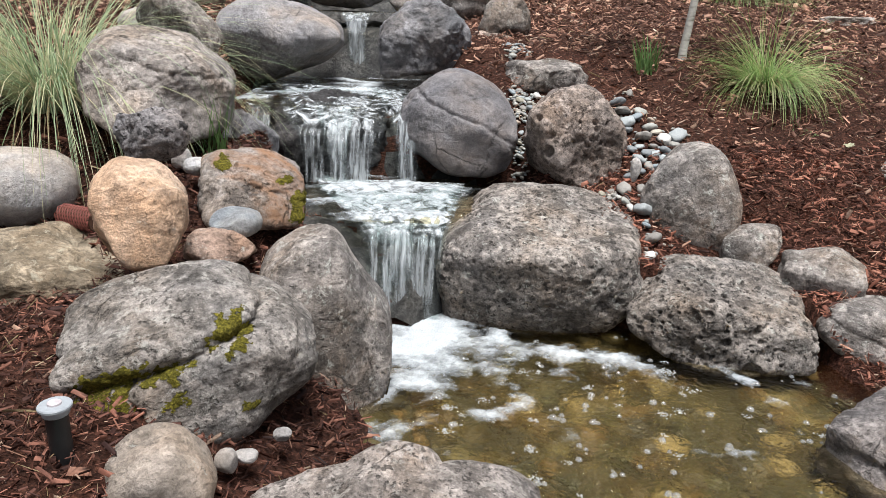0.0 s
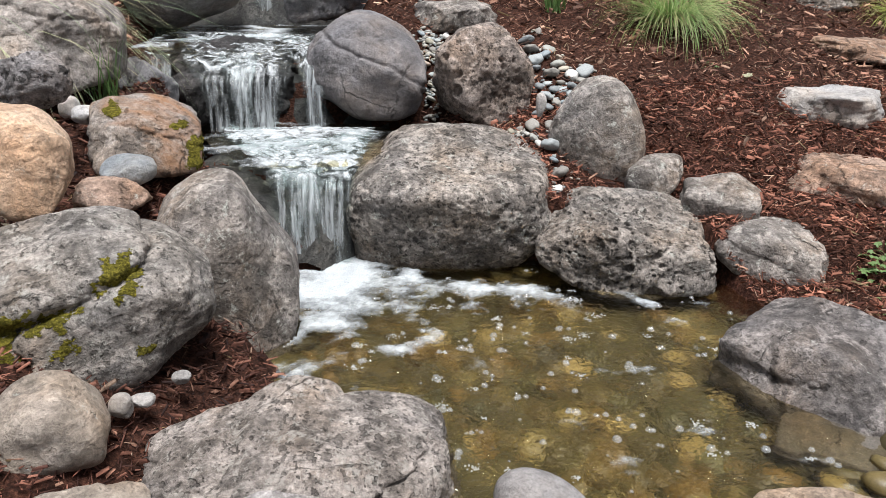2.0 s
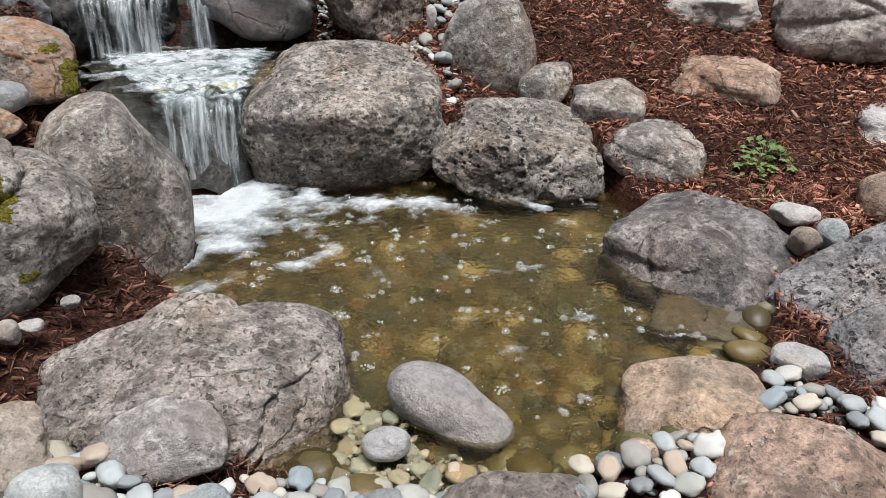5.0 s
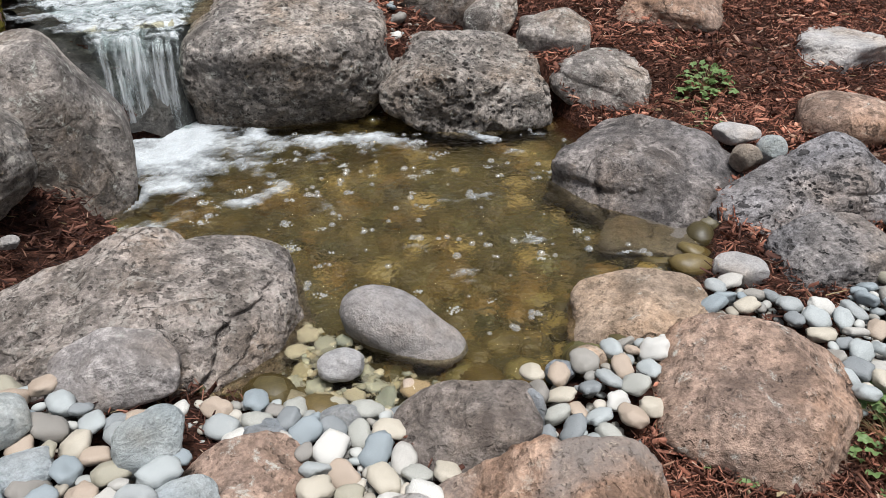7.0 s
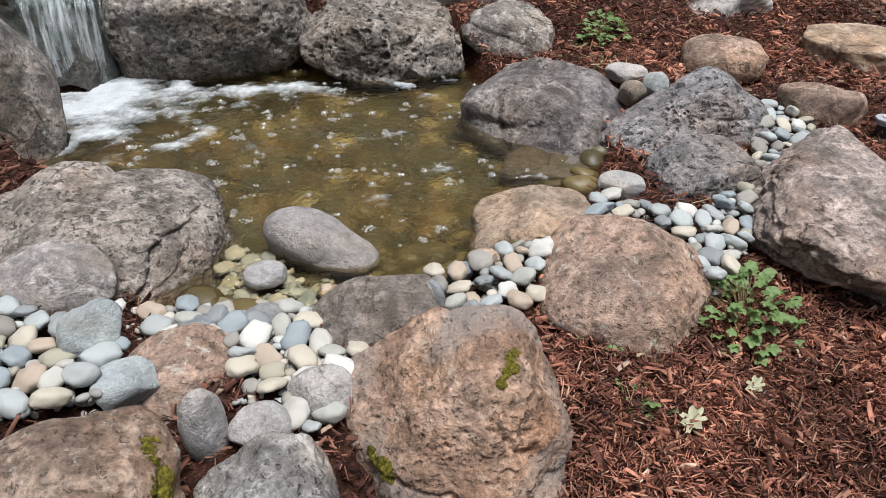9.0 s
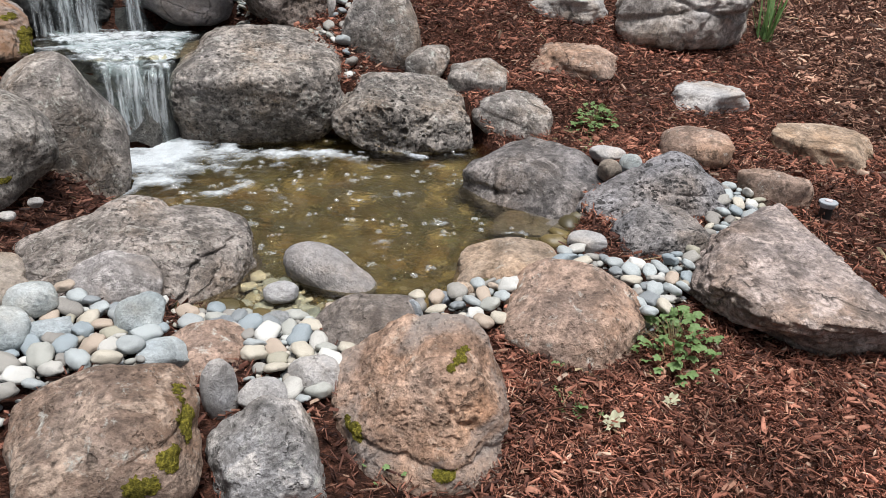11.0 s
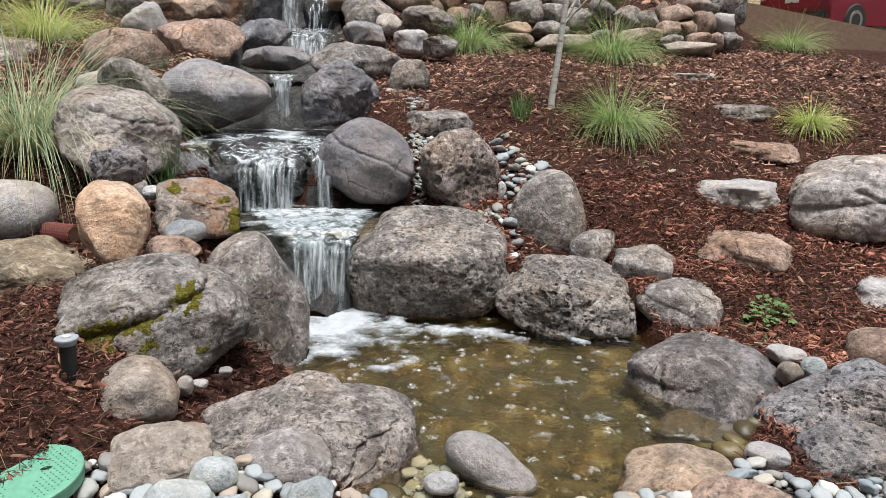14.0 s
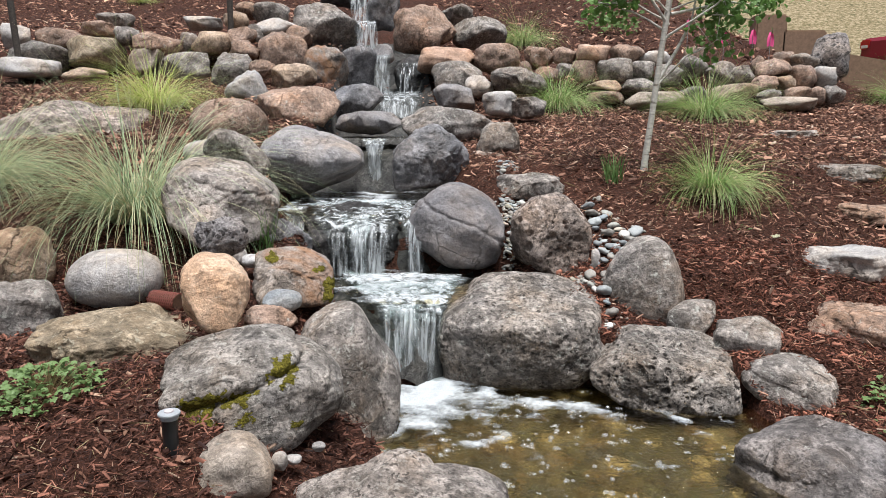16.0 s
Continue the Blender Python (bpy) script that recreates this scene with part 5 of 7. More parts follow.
pool(((-0.85, 3.3), (-0.6, 3.42), (-0.2, 3.42), (0.0, 3.3), (-0.08, 2.95), (-0.15, 2.82), (-0.5, 2.78), (-0.65, 2.95)), 0.325, 0.02, "stream_pool", "small clear pool between two falls")
pool(((-1.2, 4.2), (-1.05, 4.7), (-0.6, 4.7), (-0.4, 4.2), (-0.36, 3.7), (-0.6, 3.5), (-1.0, 3.5), (-1.2, 3.7)), 0.615, 0.02, "stream_pool", "clear pool under the upper fall")
pool(((-1.3, 4.95), (-0.9, 5.3), (-0.5, 5.2), (-0.55, 4.75), (-0.85, 4.7)), 0.975, 0.0, "stream_pool", "narrow pool above the upper fall")


def falling_mat(dens):
    """Running water: broken and swirling where it lies level, drawn into streaks where it drops."""
    m, n, l, p = node_mat("falling_water_%d" % round(dens * 100))
    co = n.new("ShaderNodeTexCoord").outputs["Object"]
    mp = n.new("ShaderNodeMapping")
    mp.inputs["Scale"].default_value = (1.0, 0.12, 0.09)
    l.new(co, mp.inputs["Vector"])
    a = tex(n, l, "ShaderNodeTexNoise", 60, mp.outputs[0], Detail=4, Roughness=0.6, Distortion=0.3)
    mp2 = n.new("ShaderNodeMapping")
    mp2.inputs["Scale"].default_value = (1.0, 0.4, 0.3)
    l.new(co, mp2.inputs["Vector"])
    b = tex(n, l, "ShaderNodeTexNoise", 20, mp2.outputs[0], Detail=5, Roughness=0.6)
    streak = maths(n, l, 'ADD', a.outputs["Fac"], maths(n, l, 'MULTIPLY', b.outputs["Fac"], 0.5))
    swirl = tex(n, l, "ShaderNodeTexNoise", 13, co, Detail=8, Roughness=0.62, Distortion=1.4)
    level = maths(n, l, 'ADD', maths(n, l, 'MULTIPLY', maths(n, l, 'SUBTRACT', swirl.outputs["Fac"], 0.5), 1.9), 0.75)
    drop = n.new("ShaderNodeAttribute")
    drop.attribute_name = "drop"
    s = maths(n, l, 'ADD', maths(n, l, 'MULTIPLY', streak, drop.outputs["Fac"]), maths(n, l, 'MULTIPLY', level, maths(n, l, 'SUBTRACT', 1.0, drop.outputs["Fac"])))
    thin = n.new("ShaderNodeAttribute")
    thin.attribute_name = "thin"
    s = maths(n, l, 'SUBTRACT', s, maths(n, l, 'MULTIPLY', thin.outputs["Fac"], 0.7))
    f = ramp(n, l, s, [(0.88 - dens * 0.45, 0.02), (1.3 - dens * 0.45, 0.72)])
    p.inputs["Base Color"].default_value = (0.72, 0.76, 0.78, 1)
    p.inputs["Roughness"].default_value = 0.15
    p.inputs["Specular IOR Level"].default_value = 0.5
    l.new(bump(n, l, s, 0.6, 0.02), p.inputs["Normal"])
    clear = n.new("ShaderNodeBsdfTransparent")
    clear.inputs["Color"].default_value = (0.9, 0.94, 0.93, 1)
    mix = n.new("ShaderNodeMixShader")
    l.new(f, mix.inputs[0])
    l.new(clear.outputs[0], mix.inputs[1])
    l.new(p.outputs[0], mix.inputs[2])
    l.new(mix.outputs[0], n["Material Output"].inputs["Surface"])
    return m


FALL_MATS = {}


def waterfall(rows, dens, ebb=0.0):
    """A thin uneven veil of water: rows of y, z, left x and right x from its lip to its foot."""
    across, along, verts, faces = 40, 9, [], []
    fine = []
    for k in range(len(rows) - 1):
        for s in range(along):
            fine.append(tuple(u + (v - u) * s / along for u, v in zip(rows[k], rows[k + 1])))
    fine.append(rows[-1])
    for y, z, xl, xr in fine:
        for i in range(across + 1):
            x = xl + (xr - xl) * i / across
            e = 0.012 * noise.noise(Vector((x * 55, y * 6, z * 5))) + 0.006 * noise.noise(Vector((x * 130, y * 10, z * 9)))
            verts.append((x, y - e, z + e * 0.5))
    w = across + 1
    for j in range(len(fine) - 1):
        for i in range(across):
            faces.append((j * w + i, j * w + i + 1, (j + 1) * w + i + 1, (j + 1) * w + i))
    ob = new("waterfall", mesh_of("waterfall", verts, faces))
    thin = [ebb * max(0.0, j / (len(fine) - 1) - 0.5) * 2 + 0.35 * abs(2 * i / across - 1) ** 6 for j in range(len(fine)) for i in range(w)]
    ob.data.attributes.new("thin", 'FLOAT', 'POINT').data.foreach_set("value", thin)
    drop = []
    for j in range(len(fine)):
        dy, dz = fine[min(j + 4, len(fine) - 1)][0] - fine[max(j - 4, 0)][0], fine[min(j + 4, len(fine) - 1)][1] - fine[max(j - 4, 0)][1]
        drop += [smooth((abs(dz) / (abs(dy) + abs(dz)) - 0.25) / 0.4)] * w
    ob.data.attributes.new("drop", 'FLOAT', 'POINT').data.foreach_set("value", drop)
    if dens not in FALL_MATS:
        FALL_MATS[dens] = falling_mat(dens)
    ob.data.materials.append(FALL_MATS[dens])
    return tagged(ob, "thin white streaked veil of falling water", "waterfall", group="falls of the stream", kind="structure")


waterfall(((3.250, 0.334, -0.746, -0.073), (3.050, 0.336, -0.622, -0.110), (2.880, 0.324, -0.510, -0.159), (2.760, 0.312, -0.457, -0.170), (2.710, 0.263, -0.439, -0.171), (2.690, 0.143, -0.423, -0.174), (2.680, 0.014, -0.408, -0.178)), 0.52)
waterfall(((3.320, 0.341, -0.750, -0.116), (3.060, 0.333, -0.624, -0.135), (2.860, 0.324, -0.525, -0.142), (2.745, 0.308, -0.464, -0.159), (2.700, 0.276, -0.442, -0.163)), 0.95, 0.5)
waterfall(((2.800, 0.326, -0.413, -0.278), (2.720, 0.310, -0.396, -0.274), (2.665, 0.201, -0.374, -0.273), (2.650, 0.025, -0.360, -0.277)), 0.6)
waterfall(((3.750, 0.617, -1.164, -1.017), (3.620, 0.580, -1.120, -1.006), (3.580, 0.508, -1.080, -0.991), (3.560, 0.418, -1.052, -0.973)), 0.6)
waterfall(((3.950, 0.649, -1.069, -0.494), (3.620, 0.625, -0.960, -0.472), (3.400, 0.586, -0.881, -0.451), (3.320, 0.526, -0.818, -0.455), (3.300, 0.442, -0.787, -0.482), (3.290, 0.326, -0.773, -0.511)), 0.52)
waterfall(((3.500, 0.616, -0.764, -0.601), (3.360, 0.577, -0.729, -0.591), (3.290, 0.502, -0.693, -0.595), (3.270, 0.325, -0.681, -0.609)), 0.6)
waterfall(((3.900, 0.647, -0.570, -0.444), (3.550, 0.619, -0.487, -0.381), (3.440, 0.569, -0.436, -0.347), (3.400, 0.486, -0.420, -0.326), (3.380, 0.327, -0.401, -0.313)), 0.6)
waterfall(((4.750, 0.973, -0.892, -0.695), (4.650, 0.939, -0.854, -0.718), (4.620, 0.868, -0.830, -0.734), (4.620, 0.773, -0.824, -0.731), (4.610, 0.628, -0.833, -0.701)), 0.7)
waterfall(((6.300, 1.337, -1.179, -0.631), (5.950, 1.284, -1.055, -0.594), (5.850, 1.199, -1.001, -0.598), (5.800, 1.107, -0.956, -0.640)), 0.55)
waterfall(((7.200, 1.758, -1.353, -0.998), (6.950, 1.684, -1.268, -1.018), (6.900, 1.505, -1.245, -1.013), (6.860, 1.338, -1.241, -0.981)), 0.6)
waterfall(((7.000, 1.633, -0.971, -0.704), (6.900, 1.504, -0.941, -0.705), (6.860, 1.337, -0.954, -0.690)), 0.3)
waterfall(((7.750, 2.121, -1.549, -1.292), (7.600, 2.057, -1.490, -1.244), (7.550, 1.810, -1.455, -1.239)), 0.7)
waterfall(((8.000, 2.438, -1.631, -1.418), (7.950, 2.300, -1.605, -1.399), (7.900, 2.139, -1.580, -1.374)), 0.6)


# ---- bed of the stream ----
def stream_bed():
    """Dark wet rock under the running water."""
    verts, faces = [], []
    ys = [2.62 + 0.05 * k for k in range(128)]
    n = 17
    for y in ys:
        cx = lerp_table(y, ((2.4, -0.25), (3.1, -0.33), (3.5, -0.5), (4.0, -0.75), (5.2, -0.82), (6.5, -1.0), (9, -1.45)))
        for i in range(n):
            x = cx + (i / (n - 1) - 0.5) * lerp_table(y, ((2.6, 0.75), (3.3, 0.85), (3.8, 1.0), (4.6, 0.9), (9, 0.9)))
            q = Vector((x * 9, y * 9, 0))
            verts.append((x, y, land(x, y) + (0.03 if y > 4.2 else 0.02 if y < 3.4 else 0.005) + 0.055 * noise.fractal(q, 0.8, 2.1, 5)))
    for j in range(len(ys) - 1):
        for i in range(n - 1):
            faces.append((j * n + i, j * n + i + 1, (j + 1) * n + i + 1, (j + 1) * n + i))
    ob = new("stream_bed", mesh_of("stream_bed", verts, faces))
    ob.data.materials.append(stone_mat("wet_stream_rock", (0.014, 0.014, 0.013), (0.034, 0.034, 0.031), (0.07, 0.07, 0.062), pits=0.3, wet=0.15))
    return tagged(ob, "dark wet rocky bed under the running stream", "stream bed", kind="structure")


stream_bed()


# ---- foam ----
def foam_mat():
    m, n, l, p = node_mat("white_foam")
    co = n.new("ShaderNodeTexCoord").outputs["Object"]
    v = tex(n, l, "ShaderNodeTexVoronoi", 170, co, Randomness=1.0)
    a = tex(n, l, "ShaderNodeTexNoise", 25, co, Detail=5)
    col = ramp(n, l, v.outputs["Distance"], [(0.0, (0.78, 0.81, 0.83)), (0.7, (0.6, 0.65, 0.68))])
    l.new(mixc(n, l, 0.5, col, ramp(n, l, a.outputs["Fac"], [(0.35, 0.75), (0.6, 1.1)]), 'MULTIPLY'), p.inputs["Base Color"])
    p.inputs["Roughness"].default_value = 0.35
    p.inputs["Transmission Weight"].default_value = 0.15
    l.new(bump(n, l, v.outputs["Distance"], 0.8, 0.006), p.inputs["Normal"])
    # thin foam lets the water show
    c = tex(n, l, "ShaderNodeTexNoise", 45, co, Detail=8, Roughness=0.75, Distortion=0.6)
    thick = n.new("ShaderNodeAttribute")
    thick.attribute_name = "thickness"
    amount = maths(n, l, 'ADD', thick.outputs["Fac"], maths(n, l, 'MULTIPLY', maths(n, l, 'SUBTRACT', c.outputs["Fac"], 0.5), 1.1))
    clear = n.new("ShaderNodeBsdfTransparent")
    mix = n.new("ShaderNodeMixShader")
    l.new(ramp(n, l, amount, [(0.0, 0.0), (0.5, 0.4), (1.2, 0.9)]), mix.inputs[0])
    l.new(clear.outputs[0], mix.inputs[1])
    l.new(p.outputs[0], mix.inputs[2])
    l.new(mix.outputs[0], n["Material Output"].inputs["Surface"])
    return m


FOAM = foam_mat()


def foam_field(name, label, z, x0, x1, y0, y1, level, step=0.007, thick=0.008, freq=7.0, seed=0.0):
    """Foam lying on water wherever a broken noise field rises above what level(x, y) leaves."""
    verts, faces, at, dens = [], [], {}, []
    nx, ny = int((x1 - x0) / step), int((y1 - y0) / step)
    for j in range(ny):
        for i in range(nx):
            x, y = x0 + i * step, y0 + j * step
            lv = level(x, y)
            if lv < -0.75:
                continue
            v = noise.fractal(Vector((x * freq, y * freq * 1.2, seed)), 0.75, 2.2, 5) + lv
            if v > -0.4:
                at[i, j] = len(verts)
                dens.append(v)
                k = min(1.0, max(0.0, v * 2))
                verts.append((x, y, z + thick * k * (0.6 + 0.6 * noise.noise(Vector((x * 60, y * 60, seed))))))
    for (i, j) in at:
        q = [(i, j), (i + 1, j), (i + 1, j + 1), (i, j + 1)]
        if all(k in at for k in q):
            faces.append([at[k] for k in q])
    me = mesh_of(name, verts, faces)
    me.attributes.new("thickness", 'FLOAT', 'POINT').data.foreach_set("value", dens)
    ob = new(name, me)
    ob.data.materials.append(FOAM)
    return tagged(ob, label, "foam", kind="stuff")


def strand(x, y, pts, width):
    """How near a point lies to a drifting line of foam: 1 on it, falling to 0 at its width."""
    best = 9.0
    for (ax, ay), (bx, by) in zip(pts, pts[1:]):
        t = ((x - ax) * (bx - ax) + (y - ay) * (by - ay)) / ((bx - ax) ** 2 + (by - ay) ** 2)
        t = min(1.0, max(0.0, t))
        best = min(best, math.hypot(x - ax - t * (bx - ax), y - ay - t * (by - ay)))
    return 1 - best / width


def pond_level(x, y):
    if pond_d(x, y) > 1.1 or inside_stone(x, y, 0.92, 0.0):
        return -9
    x += 0.03 * noise.noise(Vector((x * 6, y * 6, 4)))
    y += 0.03 * noise.noise(Vector((x * 6, y * 6, 8)))
    core = 1.65 - 1.3 * math.hypot((x + 0.23) / 0.27, (y - 2.53) / 0.27)
    along = strand(x, y, ((-0.15, 2.56), (0.05, 2.56), (0.25, 2.5), (0.48, 2.43)), 0.075)
    raft = strand(x, y, ((0.74, 2.39), (0.78, 2.37)), 0.035)
    edge = strand(x, y, ((-0.33, 2.4), (-0.31, 2.1), (-0.24, 1.95)), 0.09)
    lace = strand(x, y, ((-0.12, 2.34), (0.02, 2.3), (0.1, 2.2)), 0.05)
    lace = max(lace, strand(x, y, ((-0.2, 2.3), (-0.12, 2.16), (0.02, 2.1)), 0.04))
    return max(core, 0.85 * along - 0.05, 0.7 * raft - 0.05, 0.45 * edge - 0.25, 0.5 * lace - 0.2, -0.62)


foam_field("pond_foam", "white churned foam below the lowest fall", 0.004, -0.5, 1.0, 1.5, 2.85, pond_level)
foam_field("pool_foam", "white foam on the small pool", 0.329, -0.9, 0.05, 2.75, 3.45, lambda x, y: -9 if inside_stone(x, y, 0.9, 0.33) else 0.35 - abs(y - 3.2) * 1.2 - abs(x + 0.42) * 0.5, seed=4.0)
foam_field("pool_foam", "white foam at the foot of the upper fall", 0.625, -1.15, -0.4, 3.5, 4.72, lambda x, y: -9 if inside_stone(x, y, 0.9, 0.62) else 0.5 - math.hypot((x + 0.78) / 0.45, (y - 4.1) / 0.8) * 0.45, seed=7.0)


def bubbles():
    """Single bubbles and small rafts of them drifting on the pond."""
    rng = random.Random(5)
    verts, faces, rafts, raft_faces = [], [], [], []

    def dome(vs, fs, bx, by, s, n):
        o = len(vs)
        vs.append((bx, by, 0.001 + s * 0.8))
        for rr, zz in ((0.7, 0.6), (1.0, 0.0)):
            for i in range(n):
                vs.append((bx + s * rr * math.cos(i * 6.2832 / n), by + s * rr * math.sin(i * 6.2832 / n), 0.001 + s * zz))
        for i in range(n):
            fs.append((o, o + 1 + i, o + 1 + (i + 1) % n))
            fs.append((o + 1 + i, o + 1 + n + i, o + 1 + n + (i + 1) % n, o + 1 + (i + 1) % n))

    for k in range(230):
        a, r = rng.uniform(0, 6.283), math.sqrt(rng.random())
        x, y = POND[0] + 0.12 + 0.68 * r * math.cos(a), POND[1] + 0.72 * r * math.sin(a)
        if inside_stone(x, y, 1.0, 0.0):
            continue
        if k % 4:
            for _ in range(rng.choice((1, 1, 1, 2, 3))):
                dome(verts, faces, x + rng.gauss(0, 0.008), y + rng.gauss(0, 0.007), rng.uniform(0.0035, 0.012), 10)
        else:
            wide = rng.uniform(0.006, 0.021)
            for _ in range(int(1500 * wide)):
                dome(rafts, raft_faces, x + rng.gauss(0, 0.6) * wide, y + rng.gauss(0, 0.5) * wide, rng.uniform(0.0013, 0.0036), 6)
    m, n, l, p = node_mat("bubble_film")
    p.inputs["Base Color"].default_value = (0.9, 0.92, 0.92, 1)
    p.inputs["Roughness"].default_value = 0.05
    p.inputs["Transmission Weight"].default_value = 0.85
    ob = new("bubbles", mesh_of("bubbles", verts, faces))
    ob.data.materials.append(m)
    tagged(ob, "scattered clear bubbles floating on the pond", "bubbles", kind="stuff")
    m, n, l, p = node_mat("froth")
    p.inputs["Base Color"].default_value = (0.76, 0.78, 0.76, 1)
    p.inputs["Roughness"].default_value = 0.15
    p.inputs["Transmission Weight"].default_value = 0.7
    ob = new("froth", mesh_of("froth", rafts, raft_faces))
    ob.data.materials.append(m)
    return tagged(ob, "small white rafts of froth floating on the pond", "froth", kind="stuff")


bubbles()


# ---- pebbles ----
def pebble_mat(name, wet=False):
    m, n, l, p = node_mat(name)
    co = n.new("ShaderNodeTexCoord").outputs["Object"]
    rnd = n.new("ShaderNodeNewGeometry").outputs["Random Per Island"] if wet else n.new("ShaderNodeObjectInfo").outputs["Random"]
    if wet:
        col = ramp(n, l, rnd, [(0.0, (0.045, 0.037, 0.017)), (0.2, (0.085, 0.066, 0.026)), (0.4, (0.055, 0.052, 0.023)), (0.6, (0.15, 0.095, 0.032)), (0.8, (0.09, 0.084, 0.036)), (1.0, (0.26, 0.195, 0.08))])
    else:
        col = ramp(n, l, rnd, [(0, (0.2, 0.215, 0.222)), (0.1, (0.3, 0.318, 0.318)), (0.2, (0.225, 0.21, 0.19)), (0.28, (0.43, 0.39, 0.32)), (0.35, (0.33, 0.33, 0.3)), (0.45, (0.235, 0.27, 0.288)), (0.56, (0.4, 0.385, 0.355)), (0.63, (0.36, 0.29, 0.23)), (0.69, (0.27, 0.255, 0.23)), (0.78, (0.34, 0.365, 0.365)), (0.9, (0.5, 0.49, 0.46)), (0.96, (0.3, 0.28, 0.22))])
        col.node.color_ramp.interpolation = 'CONSTANT'
    a = tex(n, l, "ShaderNodeTexNoise", 30, co, Detail=5, Roughness=0.6, Distortion=0.6)
    b = tex(n, l, "ShaderNodeTexNoise", 260, co, Detail=4, Roughness=0.7)
    col = mixc(n, l, 0.7, col, ramp(n, l, a.outputs["Fac"], [(0.35, 0.75), (0.65, 1.2)]), 'MULTIPLY')
    col = mixc(n, l, 0.6, col, ramp(n, l, b.outputs["Fac"], [(0.35, 0.7), (0.65, 1.25)]), 'MULTIPLY')
    l.new(col, p.inputs["Base Color"])
    p.inputs["Roughness"].default_value = 0.45 if wet else 0.6
    p.inputs["Specular IOR Level"].default_value = 0.4
    l.new(bump(n, l, b.outputs["Fac"], 0.3, 0.002), p.inputs["Normal"])
    return m


PEBBLE = pebble_mat("river_pebble")
PEBBLE_SHAPES = []
for k in range(12):
    rr = random.Random(k)
    me = stone_mesh("pebble", 60 + k, 1.0, rr.uniform(0.62, 0.9), rr.uniform(0.3, 0.52), box=rr.uniform(2.0, 3.2), rough=0.16, res=3, facets=rr.choice((0, 1, 3)))
    me.materials.append(PEBBLE)
    PEBBLE_SHAPES.append(me)
PLACED, SMALL, BEDS = [], [], []
prng = random.Random(11)


def in_poly(x, y, poly):
    hit = False
    for (ax, ay), (bx, by) in zip(poly, poly[1:] + poly[:1]):
        if (ay > y) != (by > y) and x < (bx - ax) * (y - ay) / (by - ay) + ax:
            hit = not hit
    return hit


def pebble_zone(poly, z, lo, hi, count, lift):
    """River pebbles lying side by side within an outline, the larger ones first."""
    BEDS.append(poly)
    x0, x1 = min(p[0] for p in poly), max(p[0] for p in poly)
    y0, y1 = min(p[1] for p in poly), max(p[1] for p in poly)
    sizes = sorted((lo + (hi - lo) * prng.random() ** 2.3 for _ in range(count)), reverse=True)
    for s in sizes:
        for _ in range(60):
            x, y = prng.uniform(x0, x1), prng.uniform(y0, y1)
            if not in_poly(x, y, poly) or inside_stone(x, y, 0.93) or (x < 0.02 and 2.4 < y < 3.1):
                continue
            if any((x - q[0]) ** 2 + (y - q[1]) ** 2 < (0.73 * (s + q[2])) ** 2 for q in PLACED):
                continue
            PLACED.append((x, y, s))
            if s < 0.0175:
                SMALL.append((x, y, max(land(x, y), z - 0.03) + lift + s * 0.4, s))
                break
            ob = new("pebble", prng.choice(PEBBLE_SHAPES))
            base = max(land(x, y), z - 0.03) + lift
            ob.matrix_world = pose(x, y, base + s * 0.3 + prng.uniform(-0.004, 0.012), prng.uniform(-30, 30), prng.uniform(-30, 30), prng.uniform(0, 360)) @ Matrix.Scale(s, 4)
            tagged(ob, "smooth rounded river pebble in a bed of pebbles", "pebble", "river pebbles round the pond")
            break


pebble_zone(((-0.675, 1.206), (-0.506, 1.273), (-0.353, 1.325), (-0.196, 1.192), (-0.090, 1.158), (-0.059, 0.998), (-0.154, 0.947), (-0.243, 0.955), (-0.338, 0.841), (-0.521, 0.840)), 0.1, 0.012, 0.034, 520, 0.02)
pebble_zone(((0.111, 1.532), (0.193, 1.455), (0.235, 1.302), (0.371, 1.259), (0.270, 1.170), (0.073, 1.210), (0.060, 1.291)), -0.005, 0.014, 0.036, 75, -0.002)
pebble_zone(((0.270, 1.170), (0.249, 1.103), (0.275, 1.011), (0.384, 1.026), (0.430, 0.962), (0.295, 0.915), (0.207, 0.849), (0.163, 0.929), (0.112, 0.973), (0.063, 1.111), (-0.036, 1.176), (-0.047, 1.251), (0.060, 1.291), (0.073, 1.210)), 0.02, 0.012, 0.034, 220, 0.01)
pebble_zone(((0.471, 1.176), (0.598, 1.223), (0.695, 1.239), (0.795, 1.281), (0.928, 1.347), (1.033, 1.402), (1.095, 1.294), (0.991, 1.272), (0.833, 1.244), (0.736, 1.179), (0.689, 1.047), (0.605, 1.017), (0.456, 1.047), (0.295, 0.907), (0.261, 0.932), (0.407, 1.027)), 0.04, 0.013, 0.031, 170, 0.02)
pebble_zone(((1.078, 1.295), (1.170, 1.224), (1.433, 1.385), (1.560, 1.528), (1.739, 1.732), (1.794, 1.622), (1.639, 1.354), (1.494, 1.268), (1.250, 1.145), (1.139, 1.036), (1.033, 0.983), (1.060, 1.083), (1.067, 1.204)), 0.05, 0.013, 0.031, 230, 0.02)
pebble_zone(((0.530, 3.840), (0.620, 3.850), (0.690, 3.570), (0.770, 3.440), (0.670, 3.280), (0.590, 3.180), (0.570, 2.800), (0.510, 2.790), (0.480, 3.050), (0.540, 3.380)), 0.0, 0.024, 0.046, 34, 0.0)
pebble_zone(((0.130, 3.130), (0.510, 3.180), (0.520, 3.020), (0.380, 3.050), (0.190, 3.080)), 0.0, 0.011, 0.022, 50, 0.0)
